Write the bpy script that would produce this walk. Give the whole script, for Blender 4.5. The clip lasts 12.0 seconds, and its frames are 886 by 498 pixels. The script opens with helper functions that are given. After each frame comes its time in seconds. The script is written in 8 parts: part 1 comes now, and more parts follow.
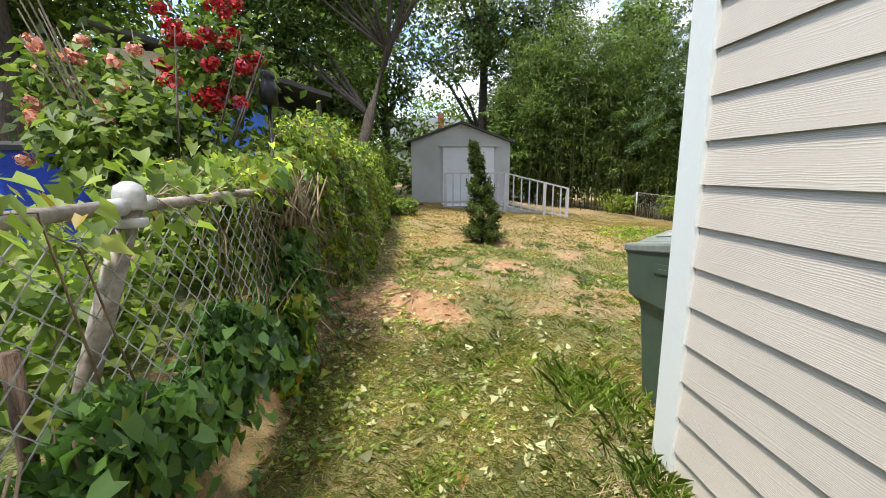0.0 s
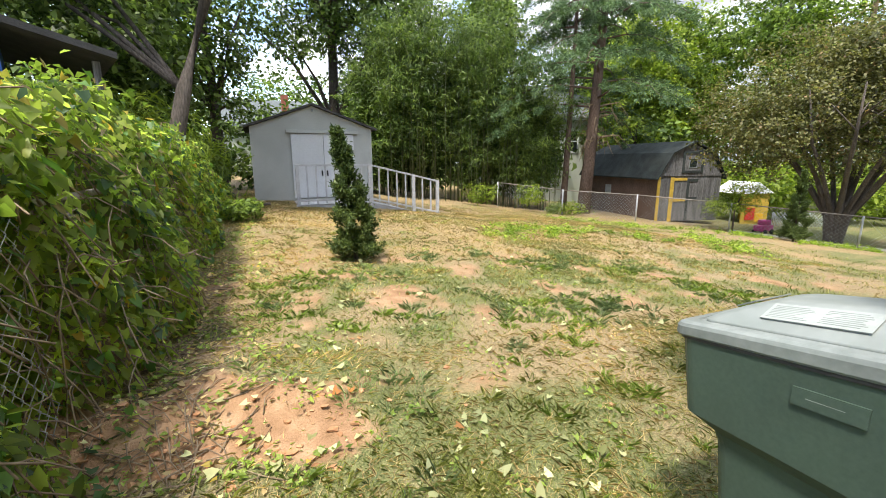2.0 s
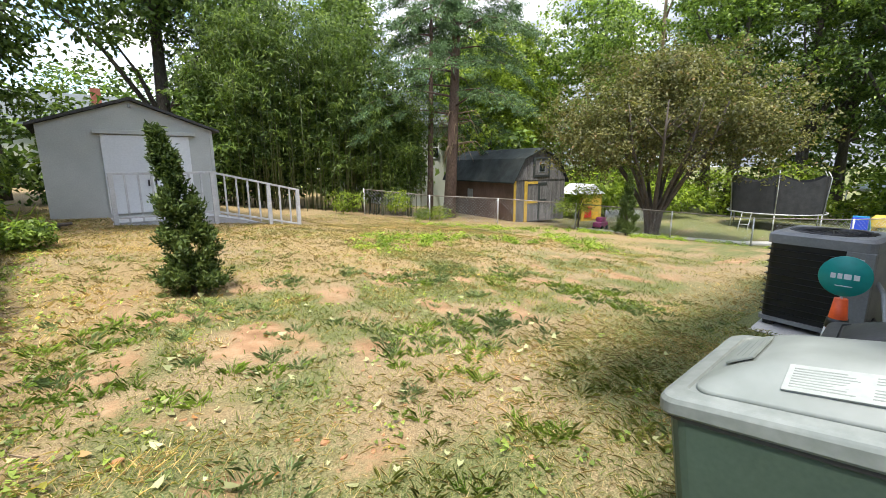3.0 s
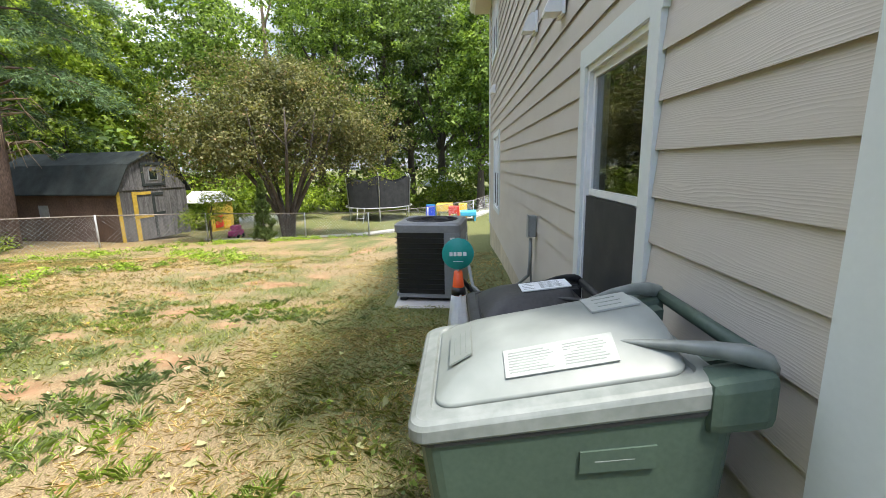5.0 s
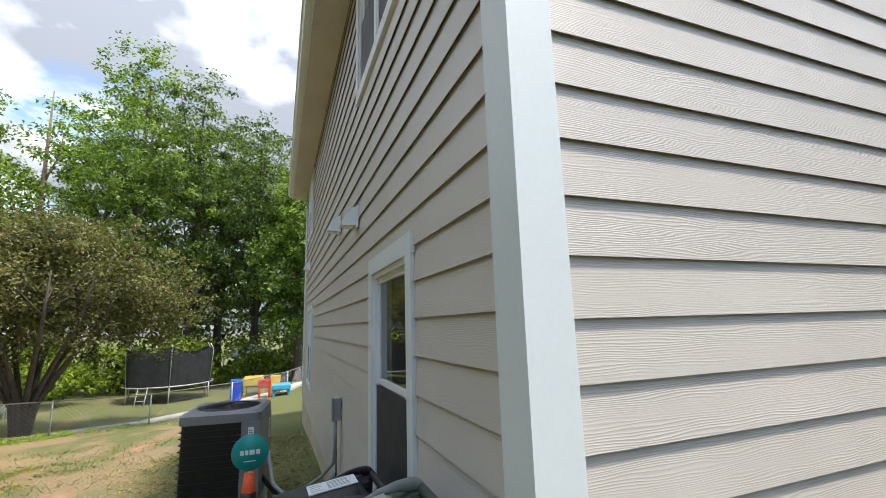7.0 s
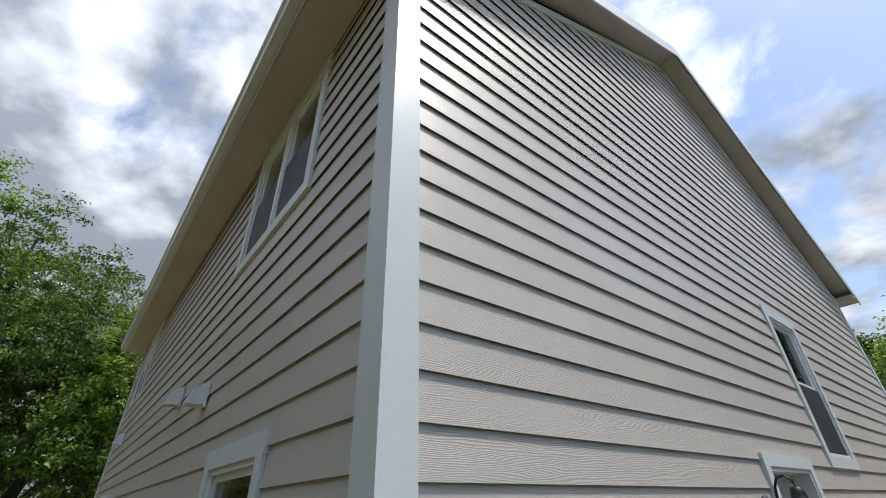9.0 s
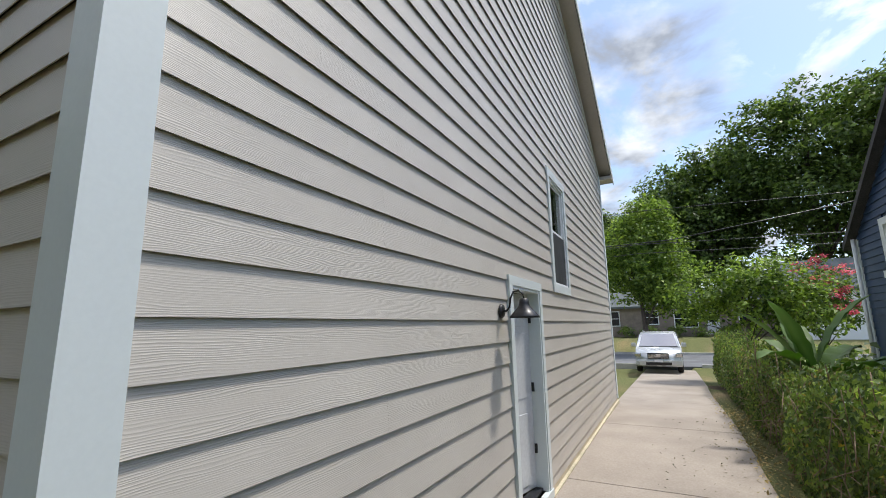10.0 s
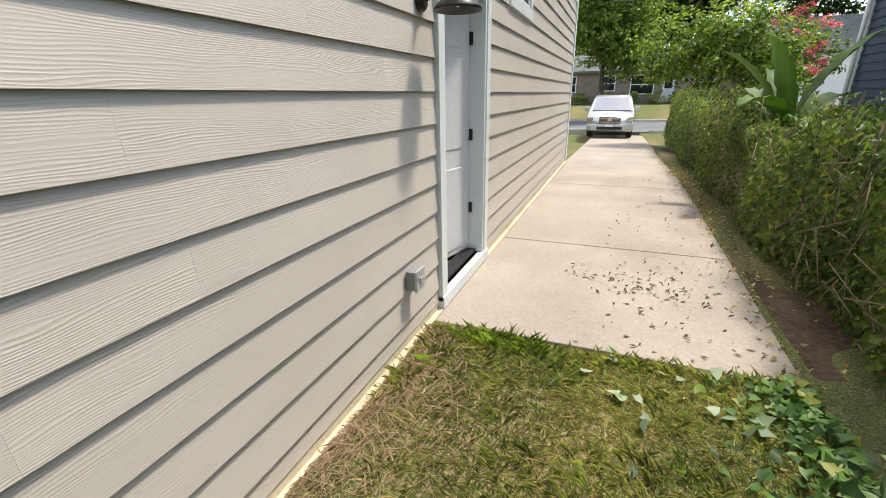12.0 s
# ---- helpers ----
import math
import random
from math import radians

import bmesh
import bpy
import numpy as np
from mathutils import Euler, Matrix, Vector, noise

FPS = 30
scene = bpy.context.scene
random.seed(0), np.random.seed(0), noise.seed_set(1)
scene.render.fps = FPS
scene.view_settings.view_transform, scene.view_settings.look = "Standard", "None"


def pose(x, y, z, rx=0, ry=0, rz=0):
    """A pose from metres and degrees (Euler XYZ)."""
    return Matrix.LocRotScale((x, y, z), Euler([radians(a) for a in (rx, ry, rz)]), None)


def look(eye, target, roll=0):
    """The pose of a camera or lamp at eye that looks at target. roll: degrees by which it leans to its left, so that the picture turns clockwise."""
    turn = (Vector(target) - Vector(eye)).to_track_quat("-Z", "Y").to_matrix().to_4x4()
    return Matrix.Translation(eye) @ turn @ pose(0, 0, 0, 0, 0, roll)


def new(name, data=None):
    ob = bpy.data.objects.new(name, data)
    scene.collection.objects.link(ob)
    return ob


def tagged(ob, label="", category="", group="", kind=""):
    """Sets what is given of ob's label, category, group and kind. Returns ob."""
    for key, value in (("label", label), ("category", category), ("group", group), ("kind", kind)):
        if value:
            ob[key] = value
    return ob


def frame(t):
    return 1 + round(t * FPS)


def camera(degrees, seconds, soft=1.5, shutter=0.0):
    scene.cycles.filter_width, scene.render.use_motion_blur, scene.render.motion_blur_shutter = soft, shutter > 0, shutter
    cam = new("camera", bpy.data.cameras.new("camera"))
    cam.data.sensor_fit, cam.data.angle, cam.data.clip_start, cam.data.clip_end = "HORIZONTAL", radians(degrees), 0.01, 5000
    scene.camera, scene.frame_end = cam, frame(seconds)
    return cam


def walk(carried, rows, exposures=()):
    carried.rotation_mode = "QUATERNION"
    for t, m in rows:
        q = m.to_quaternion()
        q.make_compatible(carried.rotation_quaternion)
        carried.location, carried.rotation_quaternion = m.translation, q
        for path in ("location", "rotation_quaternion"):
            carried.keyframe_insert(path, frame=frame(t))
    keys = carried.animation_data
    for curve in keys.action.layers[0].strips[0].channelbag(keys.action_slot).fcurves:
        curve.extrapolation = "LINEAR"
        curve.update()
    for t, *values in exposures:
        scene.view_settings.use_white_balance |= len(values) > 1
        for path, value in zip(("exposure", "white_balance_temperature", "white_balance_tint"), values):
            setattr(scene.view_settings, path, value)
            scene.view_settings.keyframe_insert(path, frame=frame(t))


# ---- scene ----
cam = camera(91.7, 12.0, 0.9)
PATH = [
    (0, (-1.21, -1.763, 1.57), (-1.075, 0.201, 1.218), -0.1),
    (0.5, (-1.271, -1.28, 1.607), (-1.02, 0.674, 1.26), -0.1),
    (1, (-1.247, -0.868, 1.612), (-0.928, 1.067, 1.221), -0.1),
    (1.5, (-1.167, -0.452, 1.669), (-0.706, 1.448, 1.249), -0.2),
    (2, (-1.156, -0.032, 1.671), (-0.389, 1.769, 1.264), -0.2),
    (2.5, (-1.07, 0.286, 1.7), (-0.035, 1.953, 1.31), -0.2),
    (3, (-0.889, 0.587, 1.683), (0.395, 2.071, 1.297), -0.4),
    (3.2, (-0.834, 0.589, 1.688), (0.575, 1.956, 1.304), -0.7),
    (4.8, (-0.705, 0.899, 1.712), (1.25, 1.094, 1.342), -1.6),
    (5, (-0.686, 0.867, 1.687), (1.275, 0.956, 1.301), -1.1),
    (5.5, (-0.682, 0.756, 1.657), (1.256, 0.519, 1.225), -1.5),
    (6, (-0.736, 0.668, 1.707), (1.1, 0.008, 1.267), -1.6),
    (6.5, (-0.828, 0.723, 1.8), (0.995, -0.09, 1.663), -1.4),
    (7, (-0.997, 0.739, 1.868), (0.843, 0.036, 2.213), -1.7),
    (7.2, (-1.089, 0.756, 1.89), (0.725, 0.103, 2.422), -1.5),
    (8.8, (-1.240, 0.893, 1.957), (0.138, -0.018, 3.050), -1.5),
    (9, (-1.240, 0.868, 1.970), (0.080, -0.216, 3.013), -1.7),
    (9.5, (-1.254, 0.77, 1.916), (-0.093, -0.688, 2.639), -1.7),
    (10, (-1.243, 0.617, 1.832), (-0.338, -1.130, 2.187), -1.1),
    (10.5, (-1.217, 0.394, 1.686), (-0.42, -1.439, 1.739), -1.2),
    (11, (-1.154, 0.176, 1.577), (-0.369, -1.644, 1.308), -1.2),
    (11.5, (-1.026, -0.165, 1.523), (-0.283, -1.925, 0.931), -1.0),
    (12, (-1.005, -0.551, 1.494), (-0.306, -2.3, 0.822), -0.9),
]
EXPOSURE = [(0, 1.72, 6650, 10), (1.5, 1.95, 6650, 10), (3, 1.90, 6550, 10), (5, 2.04, 6600, 10), (5.5, 1.90, 6600, 10), (6.5, 1.62, 6650, 10), (7.2, 1.45, 6450, 10), (9, 0.80, 6300, 10),
            (9.5, 0.86, 6300, 10), (10, 0.98, 6350, 10), (10.5, 1.15, 6550, 10), (11, 1.28, 6700, 10), (11.5, 1.47, 6900, 10), (12, 1.47, 6900, 10)]
walk(cam, [(t, look(eye, target, roll)) for t, eye, target, roll in PATH], EXPOSURE)

# ---- world, sun, exposure ----
world = bpy.data.worlds.new("sky")
scene.world = world
world.use_nodes = True
wn, wl = world.node_tree.nodes, world.node_tree.links
sky = wn.new("ShaderNodeTexSky")
sky.sky_type, sky.sun_disc = "NISHITA", False
sky.sun_elevation, sky.sun_rotation = radians(66), radians(232)
sky.air_density, sky.dust_density = 1.0, 1.5
tc = wn.new("ShaderNodeTexCoord")
sep = wn.new("ShaderNodeSeparateXYZ")
wl.new(tc.outputs["Generated"], sep.inputs[0])
zz = wn.new("ShaderNodeMath"); zz.operation = "MAXIMUM"; zz.inputs[1].default_value = 0.0
wl.new(sep.outputs["Z"], zz.inputs[0])
zadd = wn.new("ShaderNodeMath"); zadd.operation = "ADD"; zadd.inputs[1].default_value = 0.28
wl.new(zz.outputs[0], zadd.inputs[0])
flat = wn.new("ShaderNodeVectorMath"); flat.operation = "DIVIDE"
comb = wn.new("ShaderNodeCombineXYZ")
for k in ("X", "Y", "Z"):
    wl.new(zadd.outputs[0], comb.inputs[k])
wl.new(tc.outputs["Generated"], flat.inputs[0]); wl.new(comb.outputs[0], flat.inputs[1])
cl = wn.new("ShaderNodeTexNoise")
cl.inputs["Scale"].default_value, cl.inputs["Detail"].default_value, cl.inputs["Roughness"].default_value = 3.2, 10, 0.58
cl.inputs["Distortion"].default_value = 0.35
wl.new(flat.outputs[0], cl.inputs["Vector"])
cover = wn.new("ShaderNodeValToRGB")
cover.color_ramp.elements[0].position, cover.color_ramp.elements[1].position = 0.43, 0.60
east = wn.new("ShaderNodeMath"); east.operation = "MULTIPLY_ADD"; east.inputs[1].default_value = 0.15
wl.new(sep.outputs["X"], east.inputs[0]); wl.new(cl.outputs["Fac"], east.inputs[2])
north = wn.new("ShaderNodeMath"); north.operation = "MULTIPLY_ADD"; north.inputs[1].default_value = -0.01
wl.new(sep.outputs["Y"], north.inputs[0]); wl.new(east.outputs[0], north.inputs[2])
wl.new(north.outputs[0], cover.inputs[0])
cl2 = wn.new("ShaderNodeTexNoise")
cl2.inputs["Scale"].default_value, cl2.inputs["Detail"].default_value = 4.2, 8
wl.new(flat.outputs[0], cl2.inputs["Vector"])
shade = wn.new("ShaderNodeValToRGB")
shade.color_ramp.elements[0].position, shade.color_ramp.elements[0].color = 0.26, (0.85, 0.93, 1.08, 1)
shade.color_ramp.elements[1].position, shade.color_ramp.elements[1].color = 0.74, (4.2, 4.3, 4.45, 1)
dull = wn.new("ShaderNodeMath"); dull.operation = "MULTIPLY_ADD"; dull.inputs[1].default_value = -0.27
wl.new(sep.outputs["X"], dull.inputs[0]); wl.new(cl2.outputs["Fac"], dull.inputs[2])
clear = wn.new("ShaderNodeMath"); clear.operation = "MULTIPLY_ADD"; clear.inputs[1].default_value = 0.12
wl.new(sep.outputs["Y"], clear.inputs[0]); wl.new(dull.outputs[0], clear.inputs[2])
wl.new(clear.outputs[0], shade.inputs[0])
# clouds are brighter overhead than near the horizon
over = wn.new("ShaderNodeMath"); over.operation = "MULTIPLY_ADD"; over.inputs[1].default_value = 0.75; over.inputs[2].default_value = 0.50
wl.new(zz.outputs[0], over.inputs[0])
lit = wn.new("ShaderNodeVectorMath"); lit.operation = "SCALE"
wl.new(shade.outputs[0], lit.inputs[0]); wl.new(over.outputs[0], lit.inputs["Scale"])
thin = wn.new("ShaderNodeVectorMath"); thin.operation = "SCALE"; thin.inputs["Scale"].default_value = 0.40
wl.new(sky.outputs[0], thin.inputs[0])
mixc = wn.new("ShaderNodeMix"); mixc.data_type = "RGBA"
wl.new(cover.outputs[0], mixc.inputs["Factor"]); wl.new(thin.outputs[0], mixc.inputs["A"]); wl.new(lit.outputs[0], mixc.inputs["B"])
wl.new(mixc.outputs["Result"], wn["Background"].inputs["Color"])
wn["Background"].inputs["Strength"].default_value = 0.30
sun_dir = Vector((-0.215, -0.19, 0.62)).normalized()
sun = new("sun", bpy.data.lights.new("sun", "SUN"))
sun.data.energy, sun.data.angle, sun.data.color = 1.75, radians(6), (1.0, 0.95, 0.86)
sun.matrix_world = look(sun_dir * 60, (0, 0, 0))

# ---- materials ----
def nodes_of(name):
    m = bpy.data.materials.new(name)
    m.use_nodes = True
    return m, m.node_tree.nodes, m.node_tree.links, m.node_tree.nodes["Principled BSDF"]


def coords(n, l, scale=(1, 1, 1), jitter=0.0):
    """Object coordinates, stretched, and shifted for each piece."""
    t = n.new("ShaderNodeTexCoord")
    m = n.new("ShaderNodeMapping")
    m.inputs["Scale"].default_value = scale
    l.new(t.outputs["Object"], m.inputs["Vector"])
    if jitter:
        oi = n.new("ShaderNodeObjectInfo")
        mu = n.new("ShaderNodeMath"); mu.operation = "MULTIPLY"; mu.inputs[1].default_value = jitter
        l.new(oi.outputs["Random"], mu.inputs[0])
        l.new(mu.outputs[0], m.inputs["Location"])
    return m.outputs[0]


def noise_tex(n, l, vec, scale, detail=4, rough=0.55):
    t = n.new("ShaderNodeTexNoise")
    t.inputs["Scale"].default_value, t.inputs["Detail"].default_value, t.inputs["Roughness"].default_value = scale, detail, rough
    l.new(vec, t.inputs["Vector"])
    return t.outputs["Fac"]


def ramp(n, l, fac, stops):
    r = n.new("ShaderNodeValToRGB")
    el = r.color_ramp.elements
    while len(el) < len(stops):
        el.new(0.5)
    for e, (p, c) in zip(el, stops):
        e.position, e.color = p, (*c, 1)
    l.new(fac, r.inputs[0])
    return r.outputs[0]


def mix(n, l, fac, a, b, mode="MIX"):
    m = n.new("ShaderNodeMix"); m.data_type = "RGBA"; m.blend_type = mode
    for key, v in (("Factor", fac), ("A", a), ("B", b)):
        if isinstance(v, (int, float)):
            m.inputs[key].default_value = v
        elif isinstance(v, tuple):
            m.inputs[key].default_value = (*v, 1)
        else:
            l.new(v, m.inputs[key])
    return m.outputs["Result"]


def bump(n, l, bsdf, height, strength=0.3, dist=0.01):
    b = n.new("ShaderNodeBump")
    b.inputs["Strength"].default_value, b.inputs["Distance"].default_value = strength, dist
    l.new(height, b.inputs["Height"])
    l.new(b.outputs[0], bsdf.inputs["Normal"])


def surface(name, lo, hi, rough=0.6, fine=40.0, coarse=2.0, metal=0.0, relief=0.15, depth=0.004, scale=(1, 1, 1), jitter=0.0, wear=0.25, spec=0.5):
    """A surface with grain and stains: colour runs from lo to hi by fine noise and is stained by coarse noise."""
    m, n, l, b = nodes_of(name)
    v = coords(n, l, scale, jitter)
    f, c = noise_tex(n, l, v, fine, 6), noise_tex(n, l, v, coarse, 4)
    col = ramp(n, l, f, [(0.3, lo), (0.7, hi)])
    stain = ramp(n, l, c, [(0.35, (1 - wear,) * 3), (0.65, (1, 1, 1))])
    l.new(mix(n, l, 1.0, col, stain, "MULTIPLY"), b.inputs["Base Color"])
    rr = ramp(n, l, c, [(0.3, (min(1, rough + 0.1),) * 3), (0.7, (max(0, rough - 0.08),) * 3)])
    l.new(rr, b.inputs["Roughness"])
    b.inputs["Metallic"].default_value = metal
    b.inputs["Specular IOR Level"].default_value = spec
    if relief:
        bump(n, l, b, f, relief, depth)
    return m


def leaf_mat(name, dark, light, gloss=0.35, through_light=0.45, odd=None):
    m, n, l, b = nodes_of(name)
    g = n.new("ShaderNodeNewGeometry")
    dark, light = tuple(0.92 * c for c in dark), tuple(1.45 * c for c in light)
    stops = [(0.0, dark), (0.55, tuple((p + q) / 2 for p, q in zip(dark, light))), (0.95, light)]
    if odd:
        stops += [(0.975, odd)]
    col = ramp(n, l, g.outputs["Random Per Island"], stops)
    v = coords(n, l)
    big = noise_tex(n, l, v, 1.1, 3)
    col = mix(n, l, 1.0, col, ramp(n, l, big, [(0.36, (0.58, 0.64, 0.56)), (0.64, (1.16, 1.12, 1.0))]), "MULTIPLY")
    l.new(col, b.inputs["Base Color"])
    b.inputs["Roughness"].default_value = 0.5
    b.inputs["Specular IOR Level"].default_value = gloss
    tr = n.new("ShaderNodeBsdfTranslucent")
    l.new(mix(n, l, 1.0, col, (1.5, 1.6, 0.9), "MULTIPLY"), tr.inputs["Color"])
    ms = n.new("ShaderNodeMixShader")
    ms.inputs[0].default_value = through_light
    l.new(b.outputs[0], ms.inputs[1]); l.new(tr.outputs[0], ms.inputs[2])
    l.new(ms.outputs[0], n["Material Output"].inputs["Surface"])
    return m


def siding_mat(name, lo, hi, rough=0.5, grain=0.40):
    """Fibre-cement boards with a pressed wood grain: wavering lines along the board that close into cathedrals."""
    m, n, l, b = nodes_of(name)

    def calc(op, a, c, d=None):
        k = n.new("ShaderNodeMath"); k.operation = op
        for i, v_ in enumerate((a, c, d)):
            if v_ is None:
                continue
            if isinstance(v_, (int, float)):
                k.inputs[i].default_value = v_
            else:
                l.new(v_, k.inputs[i])
        return k.outputs[0]

    v = coords(n, l, (1, 1, 1), 37.0)
    sp = n.new("ShaderNodeSeparateXYZ")
    l.new(v, sp.inputs[0])
    mp = n.new("ShaderNodeMapping"); mp.inputs["Scale"].default_value = (1.5, 1.5, 11)
    l.new(v, mp.inputs["Vector"])
    swirl = noise_tex(n, l, mp.outputs[0], 1.0, 2, 0.5)
    mp2 = n.new("ShaderNodeMapping"); mp2.inputs["Scale"].default_value = (7, 7, 60)
    l.new(v, mp2.inputs["Vector"])
    ragged = noise_tex(n, l, mp2.outputs[0], 1.0, 3, 0.6)
    phase = calc("MULTIPLY_ADD", sp.outputs["Z"], 135.0, calc("MULTIPLY_ADD", swirl, 9.0, calc("MULTIPLY", ragged, 1.1)))
    lines = calc("MULTIPLY_ADD", calc("SINE", calc("MULTIPLY", phase, 6.2832), 0.0), 0.5, 0.5)
    mp3 = n.new("ShaderNodeMapping"); mp3.inputs["Scale"].default_value = (0.8, 0.8, 14)
    l.new(v, mp3.inputs["Vector"])
    depth = ramp(n, l, noise_tex(n, l, mp3.outputs[0], 1.0, 2), [(0.34, (0.12, 0.12, 0.12)), (0.62, (1, 1, 1))])
    mp4 = n.new("ShaderNodeMapping"); mp4.inputs["Scale"].default_value = (12, 12, 420)
    l.new(v, mp4.inputs["Vector"])
    fine = noise_tex(n, l, mp4.outputs[0], 1.0, 3)
    h = calc("MULTIPLY_ADD", calc("POWER", lines, 2.2), depth, calc("MULTIPLY", fine, 0.35))
    stain = noise_tex(n, l, v, 1.4, 4)
    col = mix(n, l, fine, lo, hi)
    col = mix(n, l, 1.0, col, ramp(n, l, stain, [(0.3, (0.94, 0.935, 0.93)), (0.7, (1.03, 1.03, 1.03))]), "MULTIPLY")
    oi = n.new("ShaderNodeObjectInfo")
    col = mix(n, l, 1.0, col, ramp(n, l, oi.outputs["Random"], [(0, (0.975, 0.975, 0.975)), (1, (1.015, 1.015, 1.015))]), "MULTIPLY")
    l.new(col, b.inputs["Base Color"])
    b.inputs["Roughness"].default_value = rough
    b.inputs["Specular IOR Level"].default_value = 0.45
    bump(n, l, b, h, grain, 0.004)
    return m


def ground_mat():
    """Lawn soil: clay, thatch and green by the ground's own cover attributes, broken up at two scales."""
    m, n, l, b = nodes_of("lawn soil")
    v = coords(n, l)
    fine, mid = noise_tex(n, l, v, 26, 6, 0.7), noise_tex(n, l, v, 5, 5)
    speck = noise_tex(n, l, v, 90, 3)
    at = {}
    for k in ("green", "clay", "straw"):
        a = n.new("ShaderNodeAttribute"); a.attribute_name = k
        s = n.new("ShaderNodeMath"); s.operation = "ADD"
        j = n.new("ShaderNodeMath"); j.operation = "MULTIPLY_ADD"
        j.inputs[1].default_value, j.inputs[2].default_value = 1.1, -0.55
        l.new(fine, j.inputs[0]); l.new(a.outputs["Fac"], s.inputs[0]); l.new(j.outputs[0], s.inputs[1])
        at[k] = ramp(n, l, s.outputs[0], [(0.32, (0, 0, 0)), (0.68, (1, 1, 1))])
    thatch = ramp(n, l, speck, [(0.3, (0.13, 0.095, 0.052)), (0.5, (0.27, 0.205, 0.115)), (0.72, (0.44, 0.35, 0.205))])
    straw = ramp(n, l, speck, [(0.3, (0.19, 0.13, 0.06)), (0.55, (0.31, 0.23, 0.118)), (0.75, (0.43, 0.34, 0.19))])
    green = ramp(n, l, speck, [(0.3, (0.05, 0.066, 0.022)), (0.5, (0.135, 0.15, 0.058)), (0.72, (0.28, 0.26, 0.12))])
    clay = ramp(n, l, mid, [(0.3, (0.22, 0.125, 0.065)), (0.5, (0.34, 0.205, 0.115)), (0.7, (0.45, 0.30, 0.18))])
    col = mix(n, l, at["straw"], thatch, straw)
    col = mix(n, l, at["green"], col, green)
    col = mix(n, l, at["clay"], col, clay)
    l.new(col, b.inputs["Base Color"])
    b.inputs["Roughness"].default_value = 0.95
    b.inputs["Specular IOR Level"].default_value = 0.15
    h = mix(n, l, 0.5, fine, speck)
    bump(n, l, b, h, 0.8, 0.03)
    return m


def glass_mat():
    m, n, l, b = nodes_of("window glass")
    b.inputs["Base Color"].default_value = (0.55, 0.6, 0.6, 1)
    b.inputs["Roughness"].default_value = 0.02
    b.inputs["Transmission Weight"].default_value = 1.0
    b.inputs["IOR"].default_value = 1.52
    return m


SIDING = siding_mat("taupe fibre cement", (0.50, 0.46, 0.408), (0.58, 0.54, 0.485), 0.45, 0.20)
TRIM = surface("white trim paint", (0.66, 0.705, 0.70), (0.685, 0.73, 0.725), 0.45, 60, 1.5, relief=0.02, depth=0.002, wear=0.03)
SHEATH = surface("grey sheathing", (0.20, 0.18, 0.16), (0.28, 0.25, 0.23), 0.9)
SOFFIT = surface("beige soffit", (0.50, 0.46, 0.40), (0.56, 0.52, 0.46), 0.6, 30, 2, relief=0.05, wear=0.1)
FOUND = surface("cream foundation", (0.55, 0.48, 0.34), (0.66, 0.58, 0.43), 0.85, 30, 2.5, relief=0.3, wear=0.25)
SHINGLE = surface("dark roof shingles", (0.03, 0.03, 0.032), (0.09, 0.088, 0.085), 0.9, 60, 3, relief=0.5, depth=0.01)
GLASS = glass_mat()
SCREEN = surface("insect screen", (0.02, 0.022, 0.025), (0.04, 0.042, 0.045), 0.6, 200, 3, relief=0.0, wear=0.1)
VINYL = surface("white vinyl", (0.76, 0.78, 0.79), (0.82, 0.83, 0.83), 0.35, 30, 2, relief=0.03, wear=0.05)
CONCRETE = surface("driveway concrete", (0.34, 0.29, 0.24), (0.43, 0.375, 0.32), 0.85, 55, 0.9, relief=0.25, depth=0.004, wear=0.22)
PALE_CONC = surface("pale concrete", (0.48, 0.46, 0.42), (0.62, 0.60, 0.55), 0.85, 40, 2)
SOIL = ground_mat()
ASPHALT = surface("street asphalt", (0.13, 0.135, 0.145), (0.21, 0.215, 0.225), 0.9, 60, 1.0, relief=0.3)
BLACK_METAL = surface("black metal", (0.010, 0.010, 0.012), (0.02, 0.02, 0.022), 0.38, 50, 4, relief=0.05, wear=0.2)
GALV = surface("galvanised steel", (0.46, 0.47, 0.47), (0.62, 0.63, 0.63), 0.5, 60, 6, metal=0.3, relief=0.1, wear=0.35)
RUSTY = surface("weathered galvanised pipe", (0.24, 0.19, 0.15), (0.46, 0.43, 0.39), 0.65, 30, 7, metal=0.3, relief=0.2, wear=0.4)
CART_GREEN = surface("green cart plastic", (0.050, 0.082, 0.062), (0.066, 0.100, 0.076), 0.5, 70, 3, relief=0.08, depth=0.002, wear=0.18)
CART_LID = surface("sun-faded green lid", (0.18, 0.205, 0.188), (0.26, 0.285, 0.266), 0.45, 24, 2.2, relief=0.1, depth=0.002, wear=0.35)
CART_BLACK = surface("black cart plastic", (0.018, 0.019, 0.02), (0.035, 0.036, 0.038), 0.5, 60, 4, relief=0.08, wear=0.2)
AC_GREY = surface("grey enamelled steel", (0.19, 0.195, 0.20), (0.235, 0.24, 0.245), 0.45, 60, 3, relief=0.04, wear=0.12)
AC_DARK = surface("dark coil fins", (0.008, 0.008, 0.009), (0.016, 0.016, 0.018), 0.5, 90, 6, relief=0.2, wear=0.2)
BOX_GREY = surface("grey electrical steel", (0.27, 0.29, 0.29), (0.34, 0.36, 0.36), 0.45, 50, 4, metal=0.2, relief=0.04)
